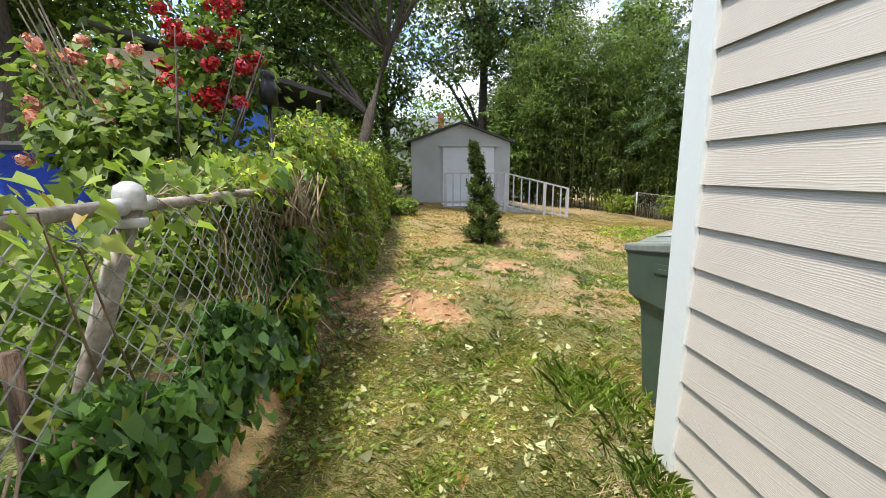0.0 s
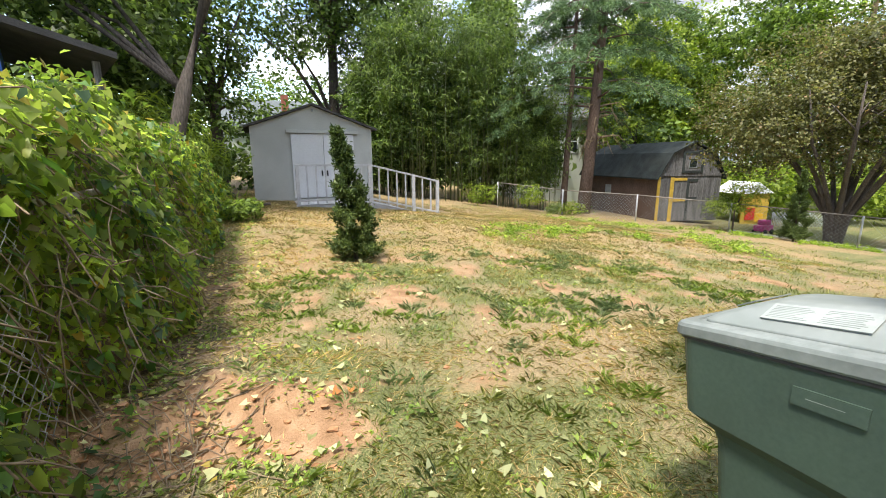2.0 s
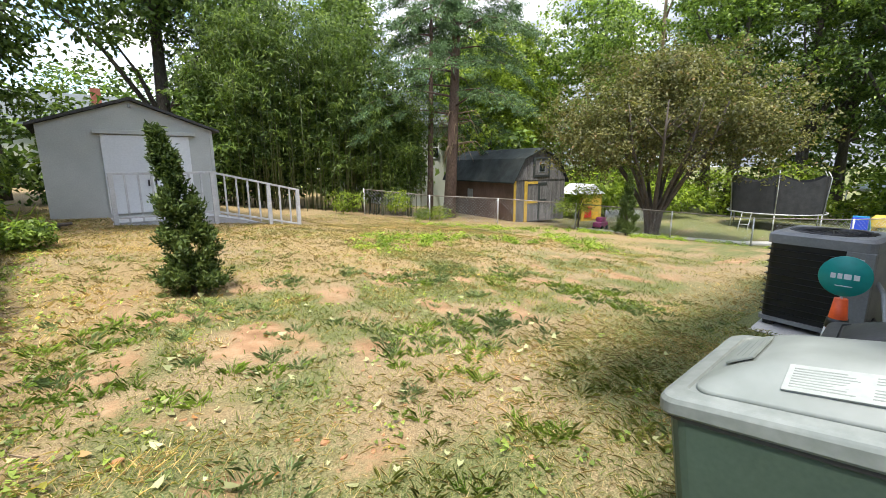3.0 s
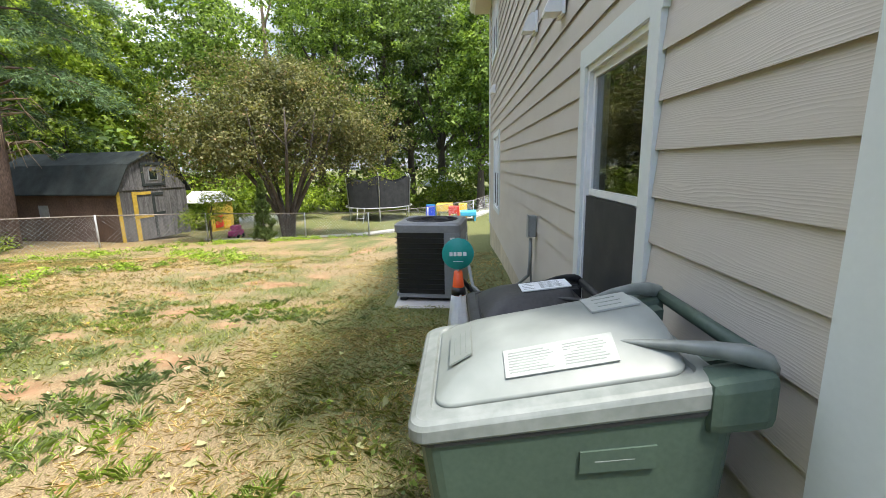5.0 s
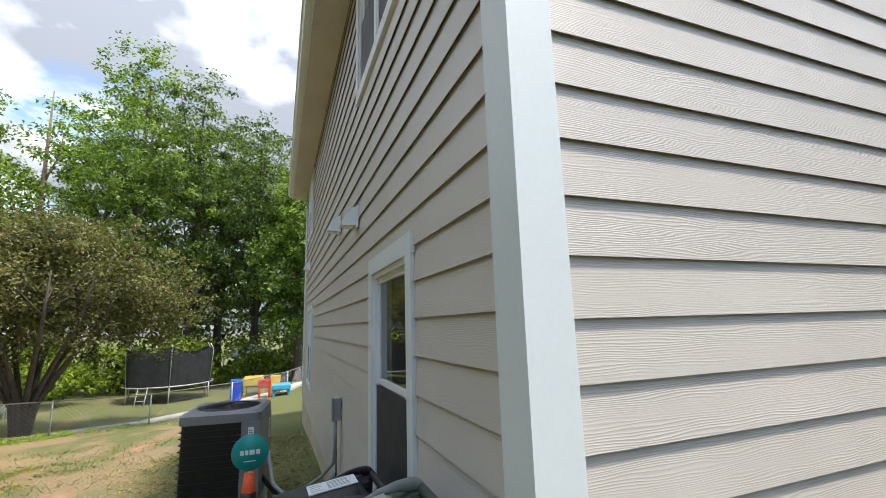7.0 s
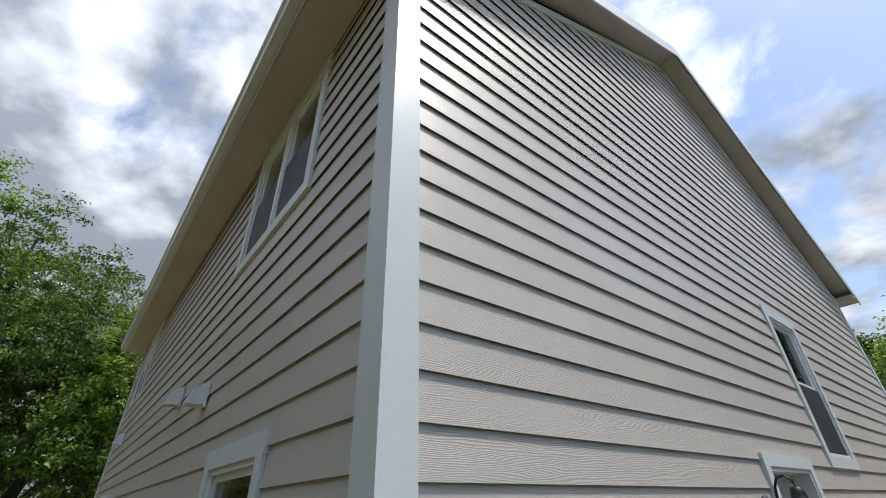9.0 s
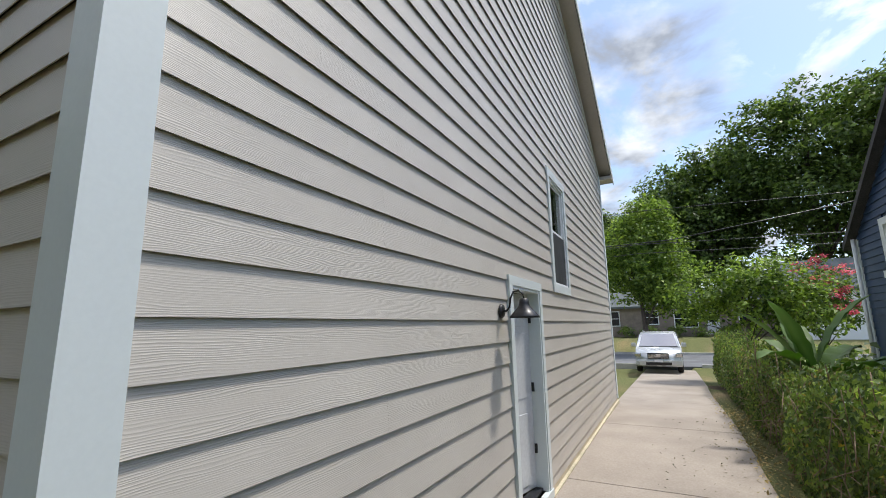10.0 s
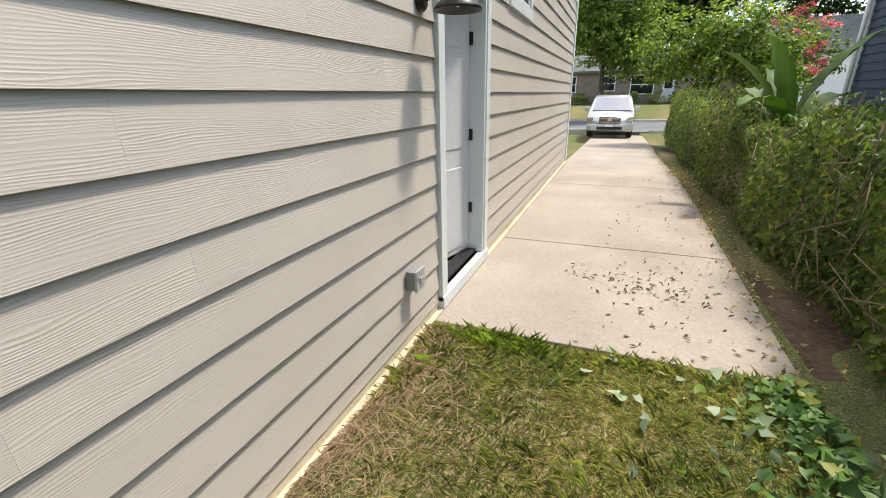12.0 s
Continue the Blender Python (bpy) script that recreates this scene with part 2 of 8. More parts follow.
CHALKY = surface("chalky sun-bleached lid", (0.17, 0.20, 0.18), (0.31, 0.335, 0.315), 0.45, 3.0, 1.6, relief=0.03, depth=0.002, wear=0.28)
LABEL = surface("pale printed label", (0.30, 0.33, 0.305), (0.36, 0.385, 0.36), 0.5, 40, 6, relief=0.0, wear=0.12)
WHITE_LABEL = surface("white label", (0.72, 0.74, 0.76), (0.8, 0.81, 0.82), 0.5, 40, 6, relief=0.0, wear=0.08)
INK = surface("faded ink", (0.18, 0.21, 0.19), (0.23, 0.26, 0.24), 0.6, 60, 9, relief=0.0)
TEAL = surface("teal sign enamel", (0.005, 0.27, 0.24), (0.008, 0.31, 0.275), 0.4, 30, 3, relief=0.02, wear=0.06)
ORANGE = surface("orange cone plastic", (0.75, 0.085, 0.015), (0.85, 0.12, 0.02), 0.5, 40, 5, relief=0.05)
BLUE_PAINT = surface("blue painted planks", (0.03, 0.12, 0.48), (0.05, 0.17, 0.58), 0.6, 30, 3, relief=0.1, wear=0.15)
BLUE_PL = surface("blue plastic", (0.012, 0.045, 0.42), (0.02, 0.07, 0.52), 0.42, 40, 3, relief=0.04, wear=0.15)
SHED_GREY = surface("grey painted shed board", (0.40, 0.41, 0.385), (0.47, 0.48, 0.45), 0.75, 35, 1.2, relief=0.15, wear=0.14)
SHED_DOOR = surface("white painted door", (0.60, 0.61, 0.62), (0.68, 0.69, 0.70), 0.6, 30, 1.2, relief=0.08, wear=0.08)
DECK = surface("grey painted timber", (0.42, 0.42, 0.43), (0.55, 0.55, 0.56), 0.75, 30, 4, relief=0.2, scale=(1, 1, 1), wear=0.2)
BARN_WOOD = surface("weathered grey boards", (0.06, 0.058, 0.060), (0.27, 0.265, 0.265), 0.9, 14, 1.5, relief=0.6, depth=0.012, scale=(6, 6, 0.5), jitter=21, wear=0.5)
# Roof colour is darkened for the pine's shade; dark boards share it.
BARN_ROOF = surface("dark barn felt and boards, pine shade included", (0.018, 0.026, 0.026), (0.045, 0.056, 0.052), 0.95, 30, 2, relief=0.4, depth=0.01, wear=0.4)
BARN_SIDE = surface("brown barn panels", (0.085, 0.052, 0.036), (0.16, 0.10, 0.07), 0.9, 14, 1.0, relief=0.2, wear=0.35)
YELLOW = surface("yellow painted timber", (0.50, 0.33, 0.04), (0.62, 0.43, 0.07), 0.75, 20, 5, relief=0.1)
NAVY = siding_mat("navy vinyl siding", (0.014, 0.036, 0.085), (0.022, 0.050, 0.11), 0.4, 0.08)
PALE_SIDE = siding_mat("pale green siding", (0.40, 0.43, 0.37), (0.47, 0.50, 0.44), 0.6, 0.1)
BRICK = surface("red brick", (0.22, 0.07, 0.045), (0.34, 0.12, 0.08), 0.9, 30, 3, relief=0.3)
GREY_ROOF = surface("grey roof", (0.10, 0.12, 0.12), (0.17, 0.19, 0.19), 0.9, 50, 2, relief=0.3)
HOUSE_TAN = surface("tan ranch wall", (0.22, 0.18, 0.15), (0.30, 0.25, 0.21), 0.9, 30, 2)
BARK = surface("grey-brown bark", (0.055, 0.045, 0.038), (0.15, 0.125, 0.105), 0.95, 12, 1.5, relief=0.8, depth=0.03, scale=(3, 3, 0.7))
BARK_RED = surface("reddish pine bark", (0.07, 0.045, 0.035), (0.19, 0.13, 0.10), 0.95, 12, 1.5, relief=0.8, depth=0.03, scale=(3, 3, 0.8))
TWIG = surface("dry twigs", (0.16, 0.11, 0.07), (0.34, 0.26, 0.17), 0.9, 20, 5, relief=0.3)
CULM = surface("bamboo culms", (0.06, 0.085, 0.03), (0.14, 0.16, 0.065), 0.6, 12, 3, relief=0.1)
CAR_PAINT = surface("silver car paint", (0.60, 0.62, 0.63), (0.64, 0.66, 0.67), 0.25, 50, 1, metal=0.4, relief=0.0, wear=0.05)
SCREEN_GLASS = surface("sky-mirroring windscreen", (0.02, 0.025, 0.03), (0.025, 0.03, 0.035), 0.04, 10, 1, relief=0.0, spec=1.0)
SCREEN_GLASS.node_tree.nodes["Principled BSDF"].inputs["IOR"].default_value = 2.6
CAR_GLASS = surface("dark car glass", (0.012, 0.016, 0.02), (0.018, 0.022, 0.028), 0.05, 10, 1, relief=0.0, spec=1.0)
CHROME = surface("chrome", (0.62, 0.62, 0.63), (0.7, 0.7, 0.71), 0.15, 40, 4, metal=1.0, relief=0.0, wear=0.1)
RUBBER = surface("tyre rubber", (0.012, 0.012, 0.012), (0.025, 0.025, 0.025), 0.85, 40, 6)
NET = surface("black netting", (0.012, 0.013, 0.014), (0.03, 0.032, 0.034), 0.9, 80, 3, relief=0.1)
CANVAS = surface("white canvas", (0.75, 0.76, 0.77), (0.82, 0.83, 0.83), 0.7, 20, 2, relief=0.1, wear=0.08)
RED_PL = surface("red plastic", (0.55, 0.03, 0.02), (0.62, 0.05, 0.03), 0.45, 20, 3, relief=0)
YELLOW_PL = surface("yellow plastic", (0.75, 0.42, 0.02), (0.82, 0.5, 0.04), 0.45, 20, 3, relief=0)
SKY_PL = surface("sky-blue plastic", (0.05, 0.38, 0.62), (0.08, 0.45, 0.7), 0.45, 20, 3, relief=0)
PINK_PL = surface("pink plastic", (0.65, 0.07, 0.28), (0.7, 0.1, 0.33), 0.45, 20, 3, relief=0)
CLAY = surface("red clay", (0.33, 0.15, 0.065), (0.56, 0.32, 0.165), 0.95, 14, 3, relief=0.7, depth=0.02)
STRAW_M = leaf_mat("dry straw", (0.29, 0.205, 0.105), (0.50, 0.39, 0.22), 0.2, 0.25)
GRASS = leaf_mat("grass blades", (0.14, 0.165, 0.05), (0.30, 0.31, 0.115), 0.25, 0.4, (0.50, 0.42, 0.22))
GRASS_BLUE = leaf_mat("blue-green grass", (0.15, 0.20, 0.12), (0.27, 0.335, 0.20), 0.25, 0.4)
WEED = leaf_mat("bright weeds", (0.11, 0.19, 0.02), (0.27, 0.36, 0.05), 0.3, 0.4)
IVY = leaf_mat("ivy leaves", (0.03, 0.08, 0.022), (0.12, 0.225, 0.055), 0.5, 0.4, (0.33, 0.36, 0.08))
VINE = leaf_mat("vine leaves", (0.09, 0.145, 0.026), (0.27, 0.35, 0.08), 0.4, 0.46, (0.45, 0.33, 0.06))
HEDGE = leaf_mat("hedge leaves", (0.045, 0.09, 0.022), (0.15, 0.205, 0.055), 0.4, 0.4)
OAK = leaf_mat("oak leaves", (0.038, 0.072, 0.02), (0.135, 0.195, 0.055), 0.35, 0.35)
MAPLE = leaf_mat("maple leaves", (0.062, 0.115, 0.022), (0.20, 0.275, 0.06), 0.35, 0.42)
BRIGHT = leaf_mat("sunlit leaves", (0.085, 0.14, 0.018), (0.23, 0.29, 0.05), 0.35, 0.5)
PINE = leaf_mat("pine needles", (0.032, 0.07, 0.032), (0.12, 0.19, 0.09), 0.3, 0.2)
BAMBOO = leaf_mat("bamboo leaves", (0.040, 0.08, 0.018), (0.135, 0.19, 0.048), 0.4, 0.45)
DULL = leaf_mat("dull small leaves", (0.075, 0.080, 0.030), (0.17, 0.165, 0.07), 0.3, 0.35, (0.27, 0.18, 0.1))
CEDAR = leaf_mat("cedar sprays", (0.03, 0.06, 0.018), (0.10, 0.135, 0.04), 0.3, 0.25)
BANANA = leaf_mat("banana leaves", (0.09, 0.17, 0.05), (0.16, 0.25, 0.08), 0.5, 0.4)
RED_FL = leaf_mat("red flowers", (0.20, 0.004, 0.010), (0.40, 0.010, 0.022), 0.3, 0.06)
PINK_FL = leaf_mat("pink flowers", (0.50, 0.15, 0.18), (0.62, 0.36, 0.30), 0.3, 0.08)
DRY_LEAF = leaf_mat("fallen leaves", (0.20, 0.21, 0.09), (0.46, 0.46, 0.28), 0.25, 0.25, (0.40, 0.17, 0.06))
TUFT = leaf_mat("lush tuft grass", (0.13, 0.19, 0.045), (0.26, 0.35, 0.09), 0.3, 0.45)
HEDGE_VINE = leaf_mat("hedge vine leaves", (0.12, 0.18, 0.032), (0.34, 0.41, 0.11), 0.4, 0.75, (0.48, 0.34, 0.08))
DRY_HEDGE = leaf_mat("browning hedge leaves", (0.10, 0.085, 0.035), (0.24, 0.20, 0.09), 0.25, 0.35)
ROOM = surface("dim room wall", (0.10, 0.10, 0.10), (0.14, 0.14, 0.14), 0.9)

# ---- mesh helpers ----
def link_mesh(name, verts, faces, mat, parent=None, label="", smooth=False):
    me = bpy.data.meshes.new(name)
    me.from_pydata([tuple(v) for v in verts], [], [tuple(f) for f in faces])
    me.materials.append(mat)
    if smooth:
        me.shade_smooth()
    ob = new(name, me)
    if parent is not None:
        ob.parent = parent
    if label:
        ob["label"] = label
    return ob


def part(name, bm, mat, parent=None, label="", smooth=False):
    """Links a bmesh as one mesh object under a thing or a part."""
    bmesh.ops.recalc_face_normals(bm, faces=bm.faces)
    me = bpy.data.meshes.new(name)
    bm.to_mesh(me)
    bm.free()
    me.materials.append(mat)
    if smooth:
        me.shade_smooth()
    ob = new(name, me)
    if parent is not None:
        ob.parent = parent
    if label:
        ob["label"] = label
    return ob


def thing(name, label, category, group="", kind="", at=(0, 0, 0), turn=0.0):
    ob = new(name)
    ob.matrix_basis = pose(*at, 0, 0, turn)
    return tagged(ob, label, category, group, kind)


def box(bm, x0, x1, y0, y1, z0, z1, bevel=0.0, m=None):
    r = bmesh.ops.create_cube(bm, size=1)
    vs = r["verts"]
    for v in vs:
        v.co = Vector(((x0 + x1) / 2 + v.co.x * (x1 - x0), (y0 + y1) / 2 + v.co.y * (y1 - y0), (z0 + z1) / 2 + v.co.z * (z1 - z0)))
    if bevel:
        es = list({e for v in vs for e in v.link_edges})
        r2 = bmesh.ops.bevel(bm, geom=es, offset=bevel, segments=2, affect="EDGES", profile=0.6)
        vs = list({v for f in r2["faces"] for v in f.verts} | {v for v in vs if v.is_valid})
    if m is not None:
        bmesh.ops.transform(bm, matrix=m, verts=vs)
    return vs


def boxes(*rows, bevel=0.0):
    bm = bmesh.new()
    for r in rows:
        box(bm, *r, bevel=bevel)
    return bm


def tube_into(verts, faces, path, radii, seg=6):
    """Adds a tapered tube along a path to lists of vertices and faces."""
    base = len(verts)
    path = [Vector(p) for p in path]
    for i, p in enumerate(path):
        d = (path[min(i + 1, len(path) - 1)] - path[max(i - 1, 0)]).normalized()
        a = d.orthogonal().normalized() if abs(d.z) > 0.95 else d.cross(Vector((0, 0, 1))).normalized()
        b = d.cross(a)
        r = radii[i] if isinstance(radii, (list, tuple)) else radii
        for k in range(seg):
            t = 2 * math.pi * k / seg
            verts.append(p + a * (math.cos(t) * r) + b * (math.sin(t) * r))
    for i in range(len(path) - 1):
        for k in range(seg):
            q = (k + 1) % seg
            faces.append((base + i * seg + k, base + i * seg + q, base + (i + 1) * seg + q, base + (i + 1) * seg + k))
    faces.append(tuple(base + k for k in reversed(range(seg))))
    faces.append(tuple(base + (len(path) - 1) * seg + k for k in range(seg)))


def tubes(name, paths, mat, parent=None, label="", seg=6):
    v, f = [], []
    for path, r in paths:
        tube_into(v, f, path, r, seg)
    return link_mesh(name, v, f, mat, parent, label, True)


def lathe(name, profile, mat, parent=None, label="", seg=20, at=(0, 0, 0)):
    v, f = [], []
    for r, z in profile:
        for k in range(seg):
            t = 2 * math.pi * k / seg
            v.append((at[0] + r * math.cos(t), at[1] + r * math.sin(t), at[2] + z))
    for i in range(len(profile) - 1):
        for k in range(seg):
            q = (k + 1) % seg
            f.append((i * seg + k, i * seg + q, (i + 1) * seg + q, (i + 1) * seg + k))
    f.append(tuple(reversed(range(seg))))
    f.append(tuple((len(profile) - 1) * seg + k for k in range(seg)))
    return link_mesh(name, v, f, mat, parent, label, True)


def fast_mesh(name, co, quads, mat, parent=None, label=""):
    """A mesh straight from arrays; for leaves and grass. quads: n x 4 or n x 3."""
    me = bpy.data.meshes.new(name)
    co, quads = np.asarray(co, np.float32), np.asarray(quads, np.int32)
    k = quads.shape[1]
    me.vertices.add(len(co)); me.vertices.foreach_set("co", co.ravel())
    me.loops.add(quads.size); me.loops.foreach_set("vertex_index", quads.ravel())
    me.polygons.add(len(quads))
    me.polygons.foreach_set("loop_start", np.arange(0, quads.size, k, dtype=np.int32))
    me.update(calc_edges=True)
    me.materials.append(mat)
    ob = new(name, me)
    if parent is not None:
        ob.parent = parent
    if label:
        ob["label"] = label
    return ob


def unit(v):
    return v / np.maximum(np.linalg.norm(v, axis=-1, keepdims=True), 1e-9)


def leaf_arrays(rng, p, nrm, size, aspect=0.55, droop=0.25, along=None):
    """Folded pointed leaves at p that face nrm; four corners each."""
    n = len(p)
    d = rng.normal(size=(n, 3)) if along is None else along + rng.normal(size=(n, 3)) * 0.35
    d = unit(d - nrm * (d * nrm).sum(1, keepdims=True))
    s = np.cross(nrm, d)
    size = np.asarray(size).reshape(-1, 1) * np.ones((n, 1))
    fold = nrm * size * 0.10
    a = p
    b = p + d * size * 0.45 + s * size * aspect * 0.5 + fold
    c = p + d * size - nrm * size * droop
    e = p + d * size * 0.45 - s * size * aspect * 0.5 + fold
    co = np.stack([a, b, c, e], 1).reshape(-1, 3)
    return co, np.arange(4 * n).reshape(-1, 4)


def lobed_arrays(rng, p, nrm, size, aspect=0.95, droop=0.15, along=None):
    """Broad lobed leaves in two folded halves; six corners each."""
    n = len(p)
    d = rng.normal(size=(n, 3)) if along is None else along + rng.normal(size=(n, 3)) * 0.4
    d = unit(d - nrm * (d * nrm).sum(1, keepdims=True))
    s = np.cross(nrm, d) * aspect
    size = np.asarray(size).reshape(-1, 1) * np.ones((n, 1))
    k = [rng.uniform(0.8, 1.2, (n, 1)) for _ in range(4)]
    co = np.stack([p + d * size * 0.12,
                   p + size * (s * 0.46 * k[0] - d * 0.04 + nrm * 0.10), p + size * (s * 0.36 * k[1] + d * 0.52 + nrm * 0.06),
                   p + size * (d - nrm * droop),
                   p + size * (-s * 0.36 * k[2] + d * 0.52 + nrm * 0.06), p + size * (-s * 0.46 * k[3] - d * 0.04 + nrm * 0.10)], 1).reshape(-1, 3)
    b = np.arange(n)[:, None] * 6
    return co, np.concatenate([b + [[0, 1, 2, 3]], b + [[0, 3, 4, 5]]], 0)


def blob_points(rng, blobs, clumps, per, spread, shell=0.55):
    """Leaf places: clumps strewn in uneven ellipsoids, thicker near the outside. Returns places, outward ways and clump centres."""
    w = np.array([b[3] * b[4] * b[5] for b in blobs]) ** 0.75
    pick = rng.choice(len(blobs), size=clumps, p=w / w.sum())
    bl = np.array(blobs)[pick]
    d = unit(rng.normal(size=(clumps, 3)))
    ph = rng.uniform(0, 6.28, (4, 3)); fq = rng.uniform(2, 5, (4, 3))
    wob = 1 + 0.10 * sum(np.sin(d @ np.diag(fq[k]) + ph[k]).sum(1) / 2 for k in range(4))
    r = (shell + (1 - shell) * rng.uniform(size=clumps) ** 0.7) * wob
    r = np.where(rng.uniform(size=clumps) < 0.22, r * rng.uniform(0.3, 0.9, clumps), r)
    cen = bl[:, :3] + d * bl[:, 3:6] * r[:, None]
    off = rng.normal(size=(clumps, per, 3)) * (spread * rng.uniform(0.6, 1.3, (clumps, 1)))[..., None] * np.array([1, 1, 0.55])
    p = (cen[:, None] + off).reshape(-1, 3)
    out = np.repeat(d, per, 0)
    return p, out, cen


def foliage(name, rng, blobs, clumps, per, spread, size, mat, parent, aspect=0.55, up=0.7, shell=0.55, droop=0.25, along=None, label=""):
    per, size, spread = max(6, int(per * 0.72)), size * 1.22, spread * 0.80
    p, out, cen = blob_points(rng, blobs, clumps, per, spread, shell)
    nrm = unit(out * 0.5 + np.array([0, 0, up]) + rng.normal(size=p.shape) * 0.55)
    al = None if along is None else np.tile(np.array(along, float), (len(p), 1))
    co, q = leaf_arrays(rng, p, nrm, rng.uniform(0.7, 1.25, len(p)) * size, aspect, droop, al)
    return fast_mesh(name, co, q, mat, parent, label), cen


# ---- the lie of the land ----
GX = (-60, -8, -1, 2, 6, 12, 20, 60)
GY = (-60, -42, -34, -20, -12, -3, 0, 4, 8, 13, 20, 60)
FLAT = ((0.8,) * 8, (0.55,) * 8, (-0.42,) * 8, (-0.40,) * 8)
GZ = FLAT + ((.06, .06, .04, .04, .04, -.2, -.5, -1), (.3, .3, .1, .1, .05, -.2, -.9, -1.5),
      (.5, .45, .12, .1, -.12, -.5, -1.4, -2), (.6, .55, .28, .15, -.15, -.7, -1.6, -2.2), (.7, .65, .4, .25, -.05, -.7, -1.6, -2.2),
      (.8, .75, .52, .28, -.2, -.8, -1.5, -2.2), (.9, .85, .6, .4, -.1, -.8, -1.4, -2), (1, 1, .8, .6, .2, -.4, -1, -2))


def ease(a, b, x):
    t = np.clip((x - a) / (b - a), 0, 1)
    return t * t * (3 - 2 * t)


def lay(x, y):
    """The ground's height at x, y (arrays or numbers)."""
    x, y = np.asarray(x, float), np.asarray(y, float)
    gx, gy, gz = np.array(GX, float), np.array(GY, float), np.array(GZ)
    cx, cy = np.clip(x, -59.9, 59.9), np.clip(y, -59.9, 59.9)
    i, j = np.clip(np.searchsorted(gx, cx) - 1, 0, 6), np.clip(np.searchsorted(gy, cy) - 1, 0, 10)
    u, v = (cx - gx[i]) / (gx[i + 1] - gx[i]), (cy - gy[j]) / (gy[j + 1] - gy[j])
    u, v = u * u * (3 - 2 * u) * 0.5 + u * 0.5, v * v * (3 - 2 * v) * 0.5 + v * 0.5
    z = gz[j, i] * (1 - u) * (1 - v) + gz[j, i + 1] * u * (1 - v) + gz[j + 1, i] * (1 - u) * v + gz[j + 1, i + 1] * u * v
    run = ease(-2.6, -1.6, y) * (1 - ease(7, 11, y))
    z = z + 0.42 * run * (1 - ease(-2.26, -2.02, x + 0.06 * np.sin(y * 3.1) + 0.03 * np.sin(y * 8.3)))
    rim = 2.42 + 0.10 * np.sin(x * 3.3) + 0.05 * np.sin(x * 8.1)
    heap = ease(-0.34, 0.0, y - rim) * (1 - ease(0.1, 1.2, y - rim)) * (1 - ease(-0.85, -0.35, x)) * ease(-2.6, -2.2, x)
    z = z + 0.13 * heap * (1 + 0.30 * np.sin(x * 9) * np.sin(y * 11)) + 0.02 * heap * np.sin(x * 23 + 2 * np.sin(y * 17)) * np.sin(y * 27)
    z = z + 0.012 * np.sin(x * 2.3 + 1) * np.sin(y * 1.9) + 0.006 * np.sin(x * 6.1) * np.sin(y * 5.3 + 2)
    return z


def wob(x, y, f, s):
    """Smooth patchy noise, about -1 to 1."""
    z = 0
    for k, (a, b, c, d) in enumerate(((1, .6, .3, 1), (-.7, 1, 1.9, .8), (1.7, 1.3, 4.1, .55), (-1.4, 2.2, 2.7, .5), (3.1, -2.6, .9, .3), (2.9, 3.7, 5.2, .3))):
        z = z + d * np.sin(f * (a * x + b * y) + c + s + 1.3 * np.sin(f * 0.7 * (b * x - a * y) + s * 2))
    return z / 2.0


def cover_of(x, y):
    """How green, how clayey and how strawy the lawn is."""
    x, y = np.asarray(x, float), np.asarray(y, float)
    near = 1 - ease(1.2, 3.2, y)
    mid = ease(2.6, 3.6, y) * (1 - ease(5.2, 7.0, y))
    green = 0.30 + 0.42 * near + mid * (0.2 + 0.3 * wob(x, y, 3.4, 1.9)) + 0.32 * wob(x, y, 1.6, 0.4) - 0.12 * ease(5.5, 8, y) * (1 - ease(13, 19, x)) + 0.5 * ease(17.5, 20, x)
    green = green + 0.25 * ease(2, 4, x) * near
    clay = 0.0 + 0.26 * wob(x, y, 2.3, 2.2) * (1 - ease(4.5, 6.5, y)) - 0.2 * ease(8, 9.5, y) + 1.15 * np.exp(-(((x + 1.30 + 0.15 * np.sin(y * 9)) / 0.90) ** 4 + ((y - 2.30 + 0.10 * np.sin(x * 5.3)) / 0.34) ** 4)) + 0.7 * np.exp(-(((x - 0.05) / 0.45) ** 2 + ((y - 2.35) / 0.22) ** 2)) + mid * (0.22 + 0.42 * wob(x, y, 4.6, 0.7)) - 0.30 * near
    clay = clay + 0.30 * np.exp(-(((x + 0.3) / 2.0) ** 2 + ((y - 7) / 1.4) ** 2)) + 0.95 * (x < -1.93) * (x > -2.5) * (y > -1.9) * (y < 2.6) - 0.3 * ease(16, 19, x)
    straw = 0.12 + 0.60 * ease(3.0, 7, y) + 0.35 * wob(x, y, 0.9, 1.1) - 0.5 * ease(16.5, 18.5, x) + 0.40 * ease(-0.30, -0.05, x) * (y < 0)
    return green, clay, straw


def axis_steps(lo, hi, step, far):
    mid = list(np.arange(lo, hi, step))
    out, s, a = [], step, lo
    while a > -far:
        s *= 1.18; a -= s; out.append(a)
    out2, s, a = [], step, hi
    while a < far:
        out2.append(a); s *= 1.18; a += s
    return np.array(sorted(out) + mid + out2 + [far])


